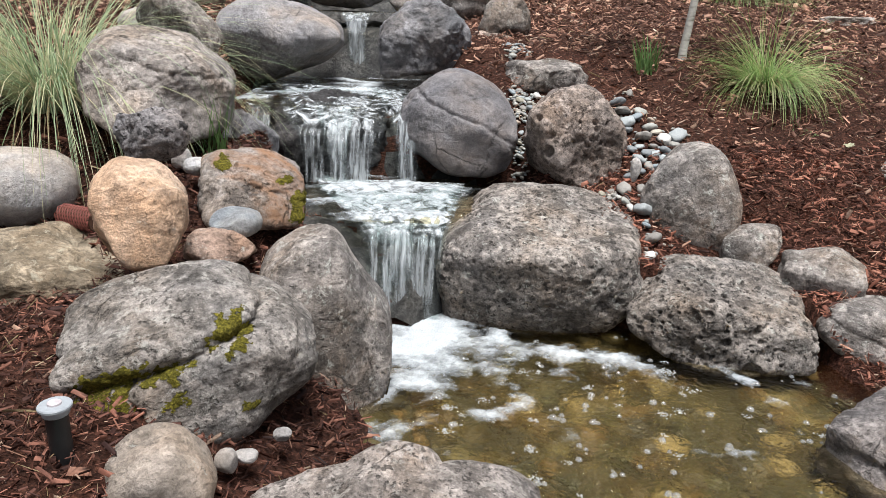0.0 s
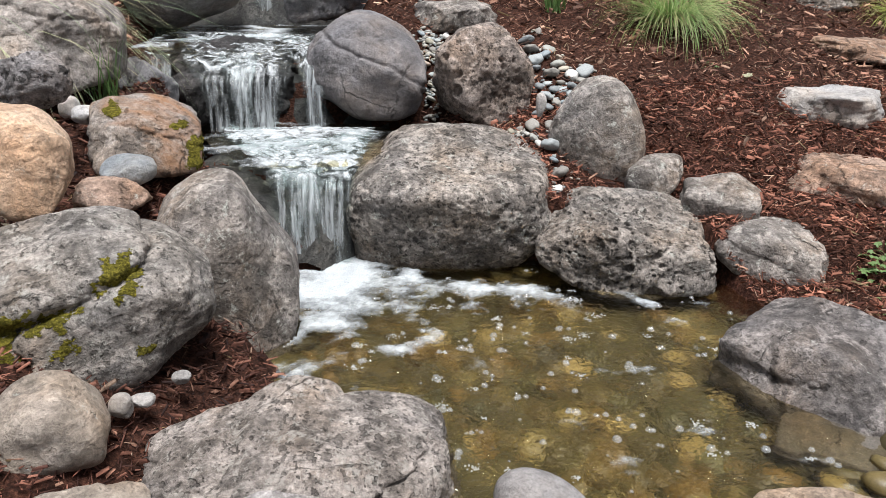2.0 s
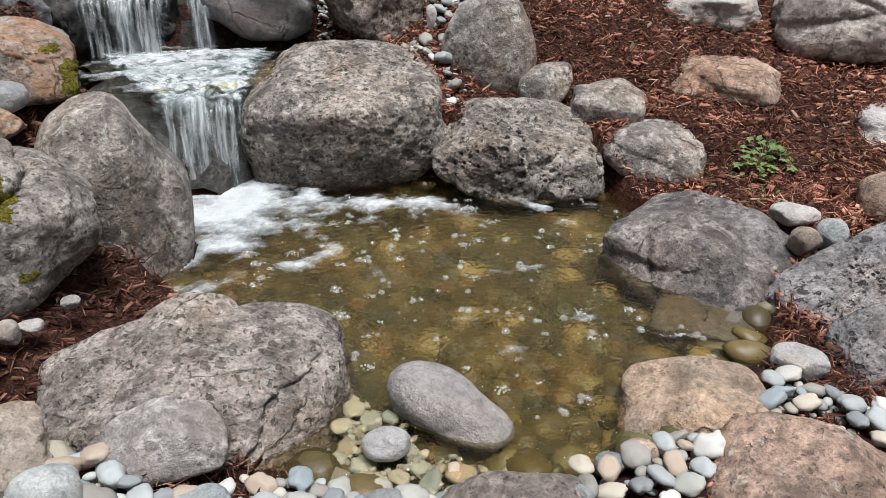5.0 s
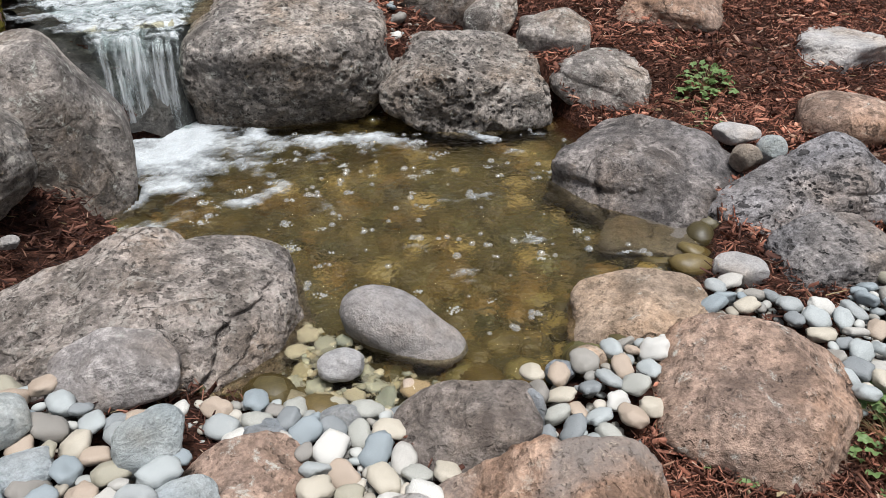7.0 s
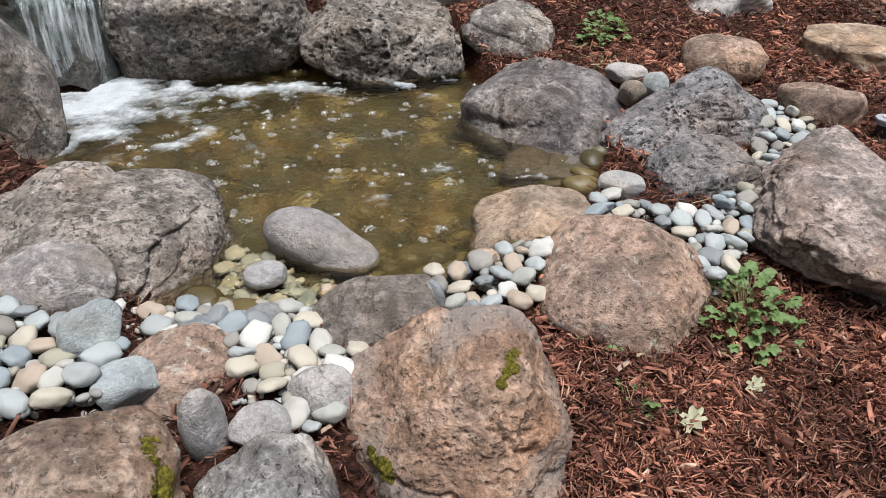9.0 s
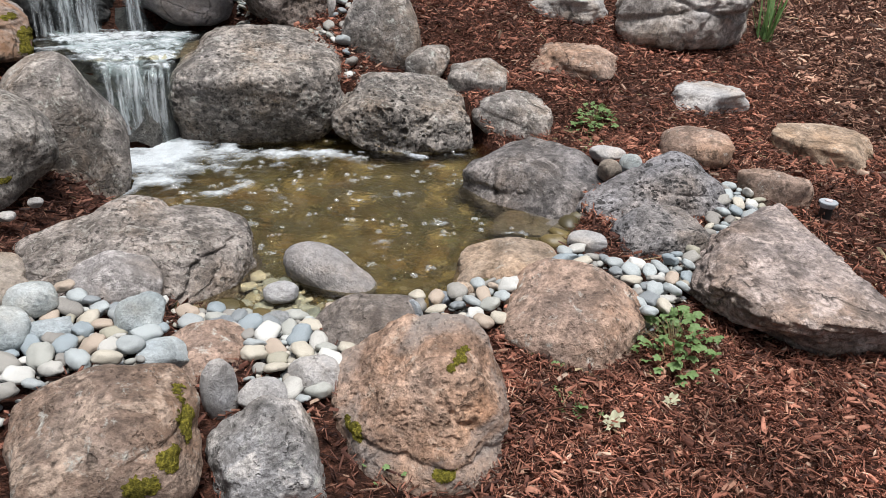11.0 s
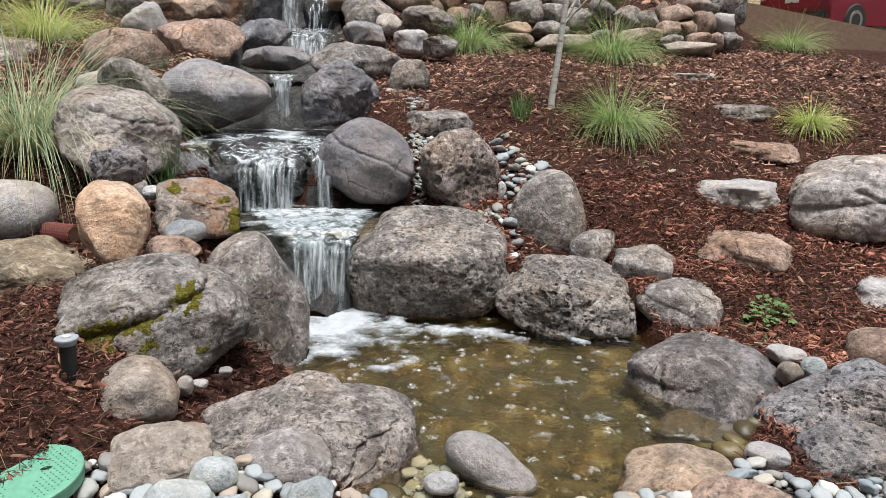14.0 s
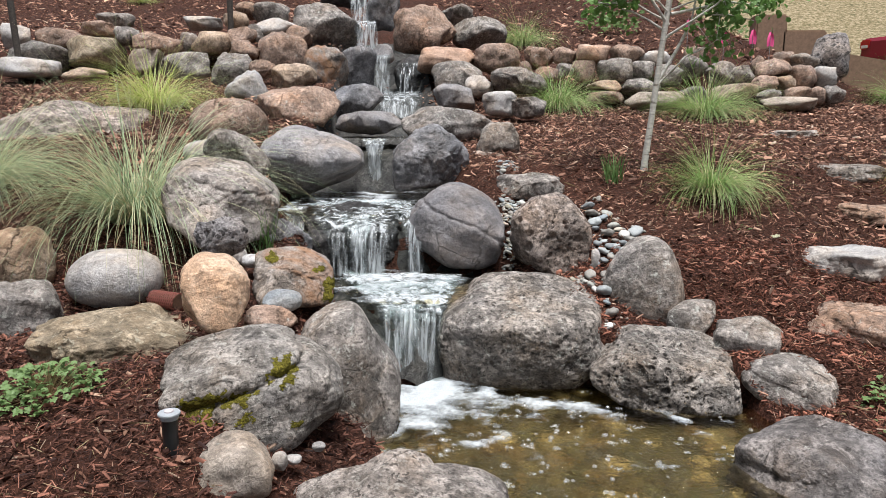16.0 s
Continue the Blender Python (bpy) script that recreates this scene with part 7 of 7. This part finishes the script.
def flag(x, y, z, size, rz):
    ob = new("marker_flag")
    ob.matrix_world = pose(x, y, z, 0, 0, rz)
    pink = plain("pink_plastic_film", (0.85, 0.1, 0.3), 0.5, 0.08)
    verts, faces = [], []
    for i in range(5):
        for j in range(9):
            u, v = i / 4 - 0.5, j / 8
            pinch = 0.25 + 0.75 * math.sin(min(1.0, v * 1.3) * 1.57)
            verts.append((u * size * pinch, 0.14 * size * math.sin(u * 9 + v * 2), -v * size * 1.7 - abs(u) * size * 0.25))
    for i in range(4):
        for j in range(8):
            faces.append((i * 9 + j, i * 9 + j + 1, (i + 1) * 9 + j + 1, (i + 1) * 9 + j))
    part("streamer", mesh_of("streamer", verts, faces), pink, ob)
    v, f = [], []
    tube(v, f, [(0, 0.004, 0.01, 0.0025), (0.003, 0.006, -0.3, 0.0025), (0.0, 0.004, -0.75, 0.0025)], 6)
    part("wire", mesh_of("wire", v, f), GREY_PLASTIC, ob, "thin wire")
    return tagged(ob, "bright pink plastic marker flag on a wire", "flag", "pink marker flags")


def netting(x, y):
    ob = new("netting_roll")
    red = plain("red_netting", (0.22, 0.06, 0.045), 0.6)
    z = land(x, y)
    ob.location = (x, y, z)
    for s in (1, -1):
        for k in range(9):
            v, f = [], []
            pts = []
            for i in range(20):
                t = i / 19
                a = s * t * 9 + k * 0.698
                pts.append((0.13 * (t - 0.5), 0.035 * math.cos(a), 0.035 + 0.035 * math.sin(a), 0.0016))
            tube(v, f, pts, 4)
            part("strand", mesh_of("strand", v, f), red, ob)
    core = ring_mesh("core", ((0.029, -0.062), (0.031, 0.0), (0.029, 0.062)), 16)
    c = part("core", core, plain("straw_filling", (0.12, 0.06, 0.035), 0.9, 0.3), ob)
    c.matrix_local = pose(0, 0, 0.035, 0, 90, 0)
    ob.rotation_euler = (0, 0, radians(-20))
    return tagged(ob, "red mesh erosion sock stuffed with straw", "netting")


netting(-1.2, 2.33)


# ---- roadside ----
def box_mesh(name, sx, sy, sz, bevel=0.01):
    bm = bmesh.new()
    bmesh.ops.create_cube(bm, size=1)
    for v in bm.verts:
        v.co = (v.co.x * sx, v.co.y * sy, v.co.z * sz)
    bmesh.ops.bevel(bm, geom=bm.edges[:], offset=bevel, segments=2, affect='EDGES')
    me = bpy.data.meshes.new(name)
    bm.to_mesh(me)
    bm.free()
    return me


CONCRETE = plain("tan_concrete", (0.28, 0.18, 0.12), 0.9, 0.15, 0.0, 25)


def low_wall(name, label, x, y, z, rz, sx, sy, sz):
    ob = new(name, box_mesh(name, sx, sy, sz, 0.02))
    ob.data.materials.append(CONCRETE)
    ob.matrix_world = pose(x, y, z, 0, 0, rz)
    return tagged(ob, label, "wall", kind="structure")


def car(x, y, z, rz):
    ob = new("car")
    ob.matrix_world = pose(x, y, z, 0, 0, rz)
    paint = plain("red_car_paint", (0.17, 0.01, 0.022), 0.2, 0.05)
    glass = plain("dark_car_glass", (0.015, 0.018, 0.02), 0.06, 0.0)
    rubber = plain("tyre_rubber", (0.02, 0.02, 0.02), 0.8)
    rim_m = plain("alloy", (0.35, 0.36, 0.37), 0.35, 0.05, 0.8)
    lamp = plain("tail_lamp", (0.35, 0.02, 0.02), 0.15, 0.05)
    lens = plain("clear_lens", (0.6, 0.55, 0.55), 0.15, 0.05)
    # body: side outline lofted across the width, rear at x = 0
    side = ((0.0, 0.35), (-0.03, 0.6), (0.0, 0.92), (0.08, 1.0), (0.5, 1.04), (0.85, 1.08), (1.45, 1.38), (1.9, 1.43), (2.5, 1.36), (3.2, 1.0), (4.1, 0.86), (4.4, 0.7), (4.45, 0.4), (4.3, 0.25), (0.2, 0.25))
    verts, faces, n = [], [], len(side)
    rows = ((-0.9, 0.9), (-0.86, 1.0), (-0.6, 1.02), (0.0, 1.03), (0.6, 1.02), (0.86, 1.0), (0.9, 0.9))
    for w, k in rows:
        for px, pz in side:
            tuck = 0.16 * smooth((pz - 0.95) / 0.6)
            cx = 2.2 + (px - 2.2) * (0.97 if k < 1 else k / 1.02)
            verts.append((cx, w * (1 - tuck), 0.3 + (pz - 0.3) * (0.97 if k < 1 else 1.0)))
    for r in range(len(rows) - 1):
        for i in range(n):
            j = (i + 1) % n
            faces.append((r * n + i, r * n + j, (r + 1) * n + j, (r + 1) * n + i))
    faces.append(tuple(range(n)))
    faces.append(tuple((len(rows) - 1) * n + i for i in reversed(range(n))))
    part("body", mesh_of("body", verts, faces, False), paint, ob, "glossy red painted body")
    wheel = ring_mesh("tyre", ((0.2, -0.1), (0.31, -0.1), (0.335, -0.07), (0.335, 0.07), (0.31, 0.1), (0.2, 0.1)), 32)
    wheel.materials.append(rubber)
    rim = ring_mesh("rim", ((0.02, -0.09), (0.2, -0.105), (0.21, -0.08)), 24)
    rim.materials.append(rim_m)
    for px in (0.8, 3.5):
        for w, turn in ((-0.83, 90), (0.83, -90)):
            t = part("tyre", wheel, None, ob, "black rubber tyre")
            t.matrix_local = pose(px, w, 0.335, turn, 0, 0)
            part("rim", rim, None, t, "grey alloy rim").matrix_local = pose(0, 0, 0.0, 180, 0, 0)
    for w in (-0.76, 0.76):
        q = part("tail_light", box_mesh("tail_light", 0.14, 0.26, 0.2, 0.03), lamp, ob, "red tail light")
        q.location = (0.05, w, 0.86)
        part("reflector", box_mesh("reflector", 0.02, 0.16, 0.06, 0.008), lens, q, "clear lower lens").location = (-0.07, 0, -0.04)
    q = part("rear_window", box_mesh("rear_window", 0.02, 1.15, 0.52, 0.008), glass, ob, "dark rear window")
    q.matrix_local = pose(1.14, 0, 1.235, 0, 63, 0)
    for w in (-1, 1):
        for px, ln in ((1.65, 0.55), (2.3, 0.6)):
            q = part("side_window", box_mesh("side_window", ln, 0.015, 0.22, 0.005), glass, ob, "dark side window")
            q.matrix_local = pose(px, w * 0.85, 1.2, w * 13, 0, 0)
    part("bumper", box_mesh("bumper", 0.16, 1.7, 0.2, 0.05), plain("dark_bumper", (0.03, 0.03, 0.032), 0.6), ob, "dark plastic bumper").location = (0.02, 0, 0.42)
    part("number_plate", box_mesh("number_plate", 0.012, 0.34, 0.14, 0.004), plain("pale_plate", (0.6, 0.6, 0.58), 0.4), ob, "pale blank number plate").location = (-0.035, 0, 0.76)
    return tagged(ob, "red saloon car parked beyond a low concrete wall", "car")


def sloping_wall(a, b):
    """A low wall whose top falls from a to b, standing deep in the soil."""
    verts = []
    for x, y, z in (a, b):
        verts += [(x, y, z - 1.0), (x, y, z), (x, y + 0.22, z), (x, y + 0.22, z - 1.0)]
    me = mesh_of("roadside_wall", verts, [(0, 1, 5, 4), (1, 2, 6, 5), (2, 3, 7, 6), (3, 0, 4, 7), (0, 3, 2, 1), (4, 5, 6, 7)], False)
    me.materials.append(CONCRETE)
    return tagged(new("roadside_wall", me), "low tan concrete wall along the road edge", "wall", kind="structure")


flag(2.398, 7.900, 2.009, 0.075, 20)
flag(2.660, 7.800, 2.013, 0.085, 20)
flag(2.804, 7.700, 1.979, 0.085, 20)
flag(2.042, 8.000, 2.139, 0.060, 20)
car(8.03, 15.67, 1.74, 24)
sloping_wall((3.50, 7.60, 1.75), (6.84, 7.10, 1.12))
low_wall("low_wall", "tan concrete block wall on the terrace", 3.21, 9.00, 2.05, 0, 0.36, 0.25, 0.49)
low_wall("low_wall", "tan concrete block wall on the terrace", 3.59, 9.00, 1.87, 0, 0.51, 0.25, 0.49)


def pebble_bed(name, label, material, spots, seed):
    """Small stones too many to count, joined into one bed: spots of x, y, z and size."""
    rng = random.Random(seed)
    bm = bmesh.new()
    bmesh.ops.create_icosphere(bm, subdivisions=2, radius=1)
    base = np.array([v.co[:] for v in bm.verts])
    tri = np.array([[v.index for v in f.verts] for f in bm.faces])
    bm.free()
    vs, fs = [], []
    for x, y, z, s in spots:
        m = np.array(Euler((rng.uniform(-0.4, 0.4), rng.uniform(-0.4, 0.4), rng.uniform(0, 6.28))).to_matrix())
        e = np.array((1, rng.uniform(0.6, 0.95), rng.uniform(0.4, 0.65))) * s
        k = 1 + 0.09 * np.sin(base @ np.array((rng.uniform(1, 4), rng.uniform(1, 4), rng.uniform(1, 4))) + rng.uniform(0, 6))[:, None]
        vs.append((base * k * e) @ m.T + (x, y, z))
        fs.append(tri + len(base) * (len(vs) - 1))
    ob = new(name, mesh_of(name, np.concatenate(vs).tolist(), np.concatenate(fs).tolist()))
    ob.data.materials.append(material)
    return tagged(ob, label, "pebbles", kind="stuff")


def pond_floor():
    """Olive-brown silt on the floor of the pond."""
    verts, faces, at, step = [], [], {}, 0.03
    for j in range(-34, 35):
        for i in range(-34, 35):
            x, y = POND[0] + i * step, POND[1] + j * step
            if pond_d(x, y) < 1.04 and land(x, y) < -0.012:
                at[i, j] = len(verts)
                verts.append((x, y, land(x, y) + 0.014 + 0.012 * noise.noise(Vector((x * 8, y * 8, 2)))))
    for (i, j) in at:
        q = [(i, j), (i + 1, j), (i + 1, j + 1), (i, j + 1)]
        if all(k in at for k in q):
            faces.append([at[k] for k in q])
    ob = new("pond_floor", mesh_of("pond_floor", verts, faces))
    m, n, l, p = node_mat("pond_silt")
    co = n.new("ShaderNodeTexCoord").outputs["Object"]
    a = tex(n, l, "ShaderNodeTexNoise", 7, co, Detail=8, Roughness=0.7)
    b = tex(n, l, "ShaderNodeTexVoronoi", 30, co, Randomness=1.0)
    col = ramp(n, l, a.outputs["Fac"], [(0.3, (0.03, 0.026, 0.01)), (0.5, (0.06, 0.051, 0.02)), (0.7, (0.1, 0.078, 0.03))])
    l.new(mixc(n, l, 0.5, col, ramp(n, l, b.outputs["Color"], [(0.1, 0.6), (0.9, 1.3)]), 'MULTIPLY'), p.inputs["Base Color"])
    p.inputs["Roughness"].default_value = 0.9
    ob.data.materials.append(m)
    return tagged(ob, "olive-brown silt on the pond floor", "pond floor", kind="structure")


pond_floor()


def pond_bed():
    rng = random.Random(3)
    spots = []
    while len(spots) < 950:
        x, y = POND[0] + rng.uniform(-0.9, 0.9), POND[1] + rng.uniform(-0.85, 0.8)
        if pond_d(x, y) < 1.05 and land(x, y) < -0.012 and (y < 2.5 or x > 0.0) and not inside_stone(x, y, 0.8, -0.1):
            s = 0.016 + 0.05 * rng.random() ** 2.2
            spots.append((x, y, land(x, y) + 0.014 + s * 0.1, s))
    pebble_bed("pond_bed", "golden brown and olive pebbles under the pond water", pebble_mat("wet_pond_pebble", True), spots, 4)


pond_bed()


def filler_pebbles():
    rng = random.Random(9)
    spots = list(SMALL)
    while len(spots) < 1700:
        x0, y0, s0 = rng.choice(PLACED)
        a, r = rng.uniform(0, 6.283), s0 * rng.uniform(0.6, 1.9)
        x, y, s = x0 + r * math.cos(a), y0 + r * math.sin(a), rng.uniform(0.006, 0.012)
        if not inside_stone(x, y, 0.97) and not (x < 0.02 and 2.4 < y < 3.1):
            spots.append((x, y, max(land(x, y), -0.025 if y < 2 else -1) + s * 0.5, s))
    m, n, l, p = node_mat("small_gravel")
    isl = n.new("ShaderNodeNewGeometry").outputs["Random Per Island"]
    l.new(ramp(n, l, isl, [(0.0, (0.17, 0.18, 0.19)), (0.25, (0.28, 0.25, 0.2)), (0.5, (0.22, 0.25, 0.26)), (0.7, (0.43, 0.39, 0.33)), (0.85, (0.3, 0.33, 0.33)), (1.0, (0.5, 0.48, 0.44))]), p.inputs["Base Color"])
    p.inputs["Roughness"].default_value = 0.65
    pebble_bed("fine_gravel", "fine mixed gravel filling gaps between pebbles", m, spots, 10)


filler_pebbles()


# ---- bark mulch ----
def bark_mat(name, stops):
    m, n, l, p = node_mat(name)
    isl = n.new("ShaderNodeNewGeometry").outputs["Random Per Island"]
    co = n.new("ShaderNodeTexCoord").outputs["Object"]
    a = tex(n, l, "ShaderNodeTexNoise", 2.6, co, Detail=5, Roughness=0.6)
    g = tex(n, l, "ShaderNodeTexNoise", 11, co, Detail=4)
    b = tex(n, l, "ShaderNodeTexNoise", 180, co, Detail=4, Roughness=0.7)
    col = ramp(n, l, isl, stops)
    col = mixc(n, l, 0.9, col, ramp(n, l, a.outputs["Fac"], [(0.38, 0.6), (0.62, 1.4)]), 'MULTIPLY')
    col = mixc(n, l, 0.8, col, ramp(n, l, g.outputs["Fac"], [(0.35, 0.6), (0.65, 1.4)]), 'MULTIPLY')
    col = mixc(n, l, 0.6, col, ramp(n, l, b.outputs["Fac"], [(0.3, 0.6), (0.7, 1.35)]), 'MULTIPLY')
    l.new(col, p.inputs["Base Color"])
    p.inputs["Roughness"].default_value = 0.75
    p.inputs["Specular IOR Level"].default_value = 0.25
    return m


BARK = bark_mat("shredded_bark", [(0.0, (0.024, 0.01, 0.008)), (0.35, (0.074, 0.029, 0.02)), (0.65, (0.145, 0.06, 0.04)), (0.9, (0.23, 0.1, 0.068)), (0.97, (0.274, 0.151, 0.101)), (1.0, (0.374, 0.274, 0.202))])
RED_BARK = bark_mat("red_shredded_bark", [(0.0, (0.038, 0.015, 0.011)), (0.35, (0.12, 0.046, 0.03)), (0.65, (0.23, 0.09, 0.058)), (0.88, (0.34, 0.15, 0.1)), (0.96, (0.324, 0.180, 0.122)), (1.0, (0.410, 0.302, 0.230))])
DRY_BARK = bark_mat("dry_shredded_bark", [(0.0, (0.048, 0.026, 0.019)), (0.35, (0.162, 0.079, 0.054)), (0.65, (0.309, 0.162, 0.111)), (0.88, (0.460, 0.267, 0.188)), (0.96, (0.457, 0.290, 0.202)), (1.0, (0.504, 0.404, 0.316))])


def mulch(name, label, x0, x1, y0, y1, count, lmin, lmax, seed, widest=0.0055, bark=BARK):
    """Shredded bark: thin ridged slivers lying at all angles on the soil."""
    rng = np.random.RandomState(seed)
    x, y = rng.uniform(x0, x1, count), rng.uniform(y0, y1, count)
    far = np.hypot((x - POND[0]) / POND[2], (y - POND[1]) / POND[3])
    far += 6 * np.maximum(0, -0.15 - x) * np.maximum(0, 2.1 - y) + 2.5 * np.maximum(0, y - 2.62) * np.clip((x - 0.05) / 0.2, 0, 1) + 6 * np.maximum(0, x - 1.0) * np.maximum(0, y - 2.15)
    keep = far > 1.0
    for (px, py, pz), (a, b, c), yaw in FOOT:
        k, s = math.cos(radians(yaw)), math.sin(radians(yaw))
        u, v = (x - px) * k + (y - py) * s, -(x - px) * s + (y - py) * k
        keep &= (u / a) ** 2 + (v / b) ** 2 > 0.3
    cx = np.interp(y, (2.4, 3.1, 3.5, 4.0, 5.2, 6.5, 9), (-0.25, -0.33, -0.5, -0.75, -0.82, -1.0, -1.45))
    keep &= (y < 2.5) | (np.abs(x - cx) > np.interp(y, (3.2, 3.6, 4.2), (0.34, 0.55, 0.36)))
    # thinner towards the outer edges
    edge = np.clip((y - y0) / 0.3, 0, 1) if y0 < 0.5 else np.ones(count)
    edge = edge * np.clip((x + 5.0) / 0.8, 0, 1) * np.clip((4.4 - x) / 0.8, 0, 1) if y1 < 8 else edge
    keep &= rng.rand(count) < edge
    for poly in BEDS[:5]:
        inside = np.zeros(count, bool)
        for (ax, ay), (bx, by) in zip(poly, poly[1:] + poly[:1]):
            inside ^= ((ay > y) != (by > y)) & (x < (bx - ax) * (y - ay) / (by - ay + 1e-9) + ax)
        keep &= ~inside
    for q in PLACED:
        keep &= (x - q[0]) ** 2 + (y - q[1]) ** 2 > (q[2] * 0.8) ** 2
    x, y = x[keep], y[keep]
    n = len(x)
    z = np.array([land(u, v) for u, v in zip(x.tolist(), y.tolist())])
    ln = lmin + (lmax - lmin) * rng.rand(n) ** 2.2
    wd = np.minimum(ln * rng.uniform(0.06, 0.2, n), widest)
    yaw, pit = rng.uniform(0, 2 * np.pi, n), rng.normal(0, 0.4, n)
    rol = rng.normal(0, 0.5, n)
    d = np.stack([np.cos(yaw) * np.cos(pit), np.sin(yaw) * np.cos(pit), np.sin(pit)], 1)
    sd = np.stack([-np.sin(yaw) * np.cos(rol), np.cos(yaw) * np.cos(rol), np.sin(rol)], 1)
    up = np.cross(d, sd)
    c = np.stack([x, y, z + rng.uniform(0.002, 0.026, n)], 1)
    L, W, H = d * ln[:, None] / 2, sd * wd[:, None] / 2, up * (wd * 0.45)[:, None]
    curl = up * (np.minimum(ln * 0.16, wd * 1.4) * rng.normal(0, 1, n))[:, None]
    j = rng.uniform(0.5, 1.0, (n, 1))
    v = np.stack([c - L - W * j * 0.5, c - L * 0.8 + W * j, c + L + W * 0.3, c + L * 0.7 - W, c - L * 0.8 + H - curl, c + L * 0.8 + H - curl], 1).reshape(-1, 3)
    o = (np.arange(n) * 6)[:, None]
    quads = np.concatenate([o + [[1, 4, 5, 2]], o + [[0, 3, 5, 4]]]).ravel()
    me = bpy.data.meshes.new(name)
    me.vertices.add(len(v))
    me.vertices.foreach_set("co", v.ravel())
    me.loops.add(len(quads))
    me.loops.foreach_set("vertex_index", quads.astype(np.int32))
    me.polygons.add(2 * n)
    me.polygons.foreach_set("loop_start", (np.arange(2 * n) * 4).astype(np.int32))
    me.update(calc_edges=True)
    me.validate()
    me.materials.append(bark)
    return tagged(new(name, me), label, "bark mulch", kind="stuff")


mulch("bark_mulch", "dark red-brown shredded bark mulch beside the mossy boulders", -1.7, 0.3, 0.2, 3.4, 62000, 0.008, 0.05, 1, 0.0034)
mulch("bark_mulch", "red-brown shredded bark mulch beside the pond", 0.3, 2.6, 0.2, 3.4, 88000, 0.008, 0.05, 7, 0.0036, RED_BARK)
mulch("bark_mulch", "dark red-brown shredded bark mulch up the bank", -5.0, 4.4, 3.4, 7.4, 84000, 0.014, 0.066, 2, 0.0046, DRY_BARK)
mulch("bark_mulch", "dark red-brown shredded bark mulch on the terrace", -10.5, 3.4, 7.3, 17.0, 24000, 0.035, 0.12, 3, 0.014, DRY_BARK)
mulch("bark_mulch", "dark red-brown shredded bark mulch beside the path", 2.6, 4.4, 1.0, 3.4, 26000, 0.012, 0.06, 4, 0.005, DRY_BARK)
mulch("bark_mulch", "dark red-brown shredded bark mulch under the grasses", -3.4, -1.7, 1.2, 3.4, 26000, 0.01, 0.045, 5)
mulch("bark_mulch", "fine dark red-brown shredded bark beside the boulders", 0.5, 1.7, 0.35, 1.1, 36000, 0.006, 0.036, 6, 0.0027, RED_BARK)
for x0, x1, y0, y1, n, seed in ((-1.4, 0.0, 0.9, 2.3, 420, 21), (0.5, 2.2, 0.45, 2.6, 520, 22), (-0.2, 3.6, 2.9, 5.4, 600, 23), (-3.2, -1.0, 2.2, 4.8, 500, 24)):
    tagged(mulch("dry_needles", "", x0, x1, y0, y1, n, 0.025, 0.085, seed, 0.0019, STRAW), "scattered pale dry needles and straw on the mulch", "dry needles", kind="stuff")
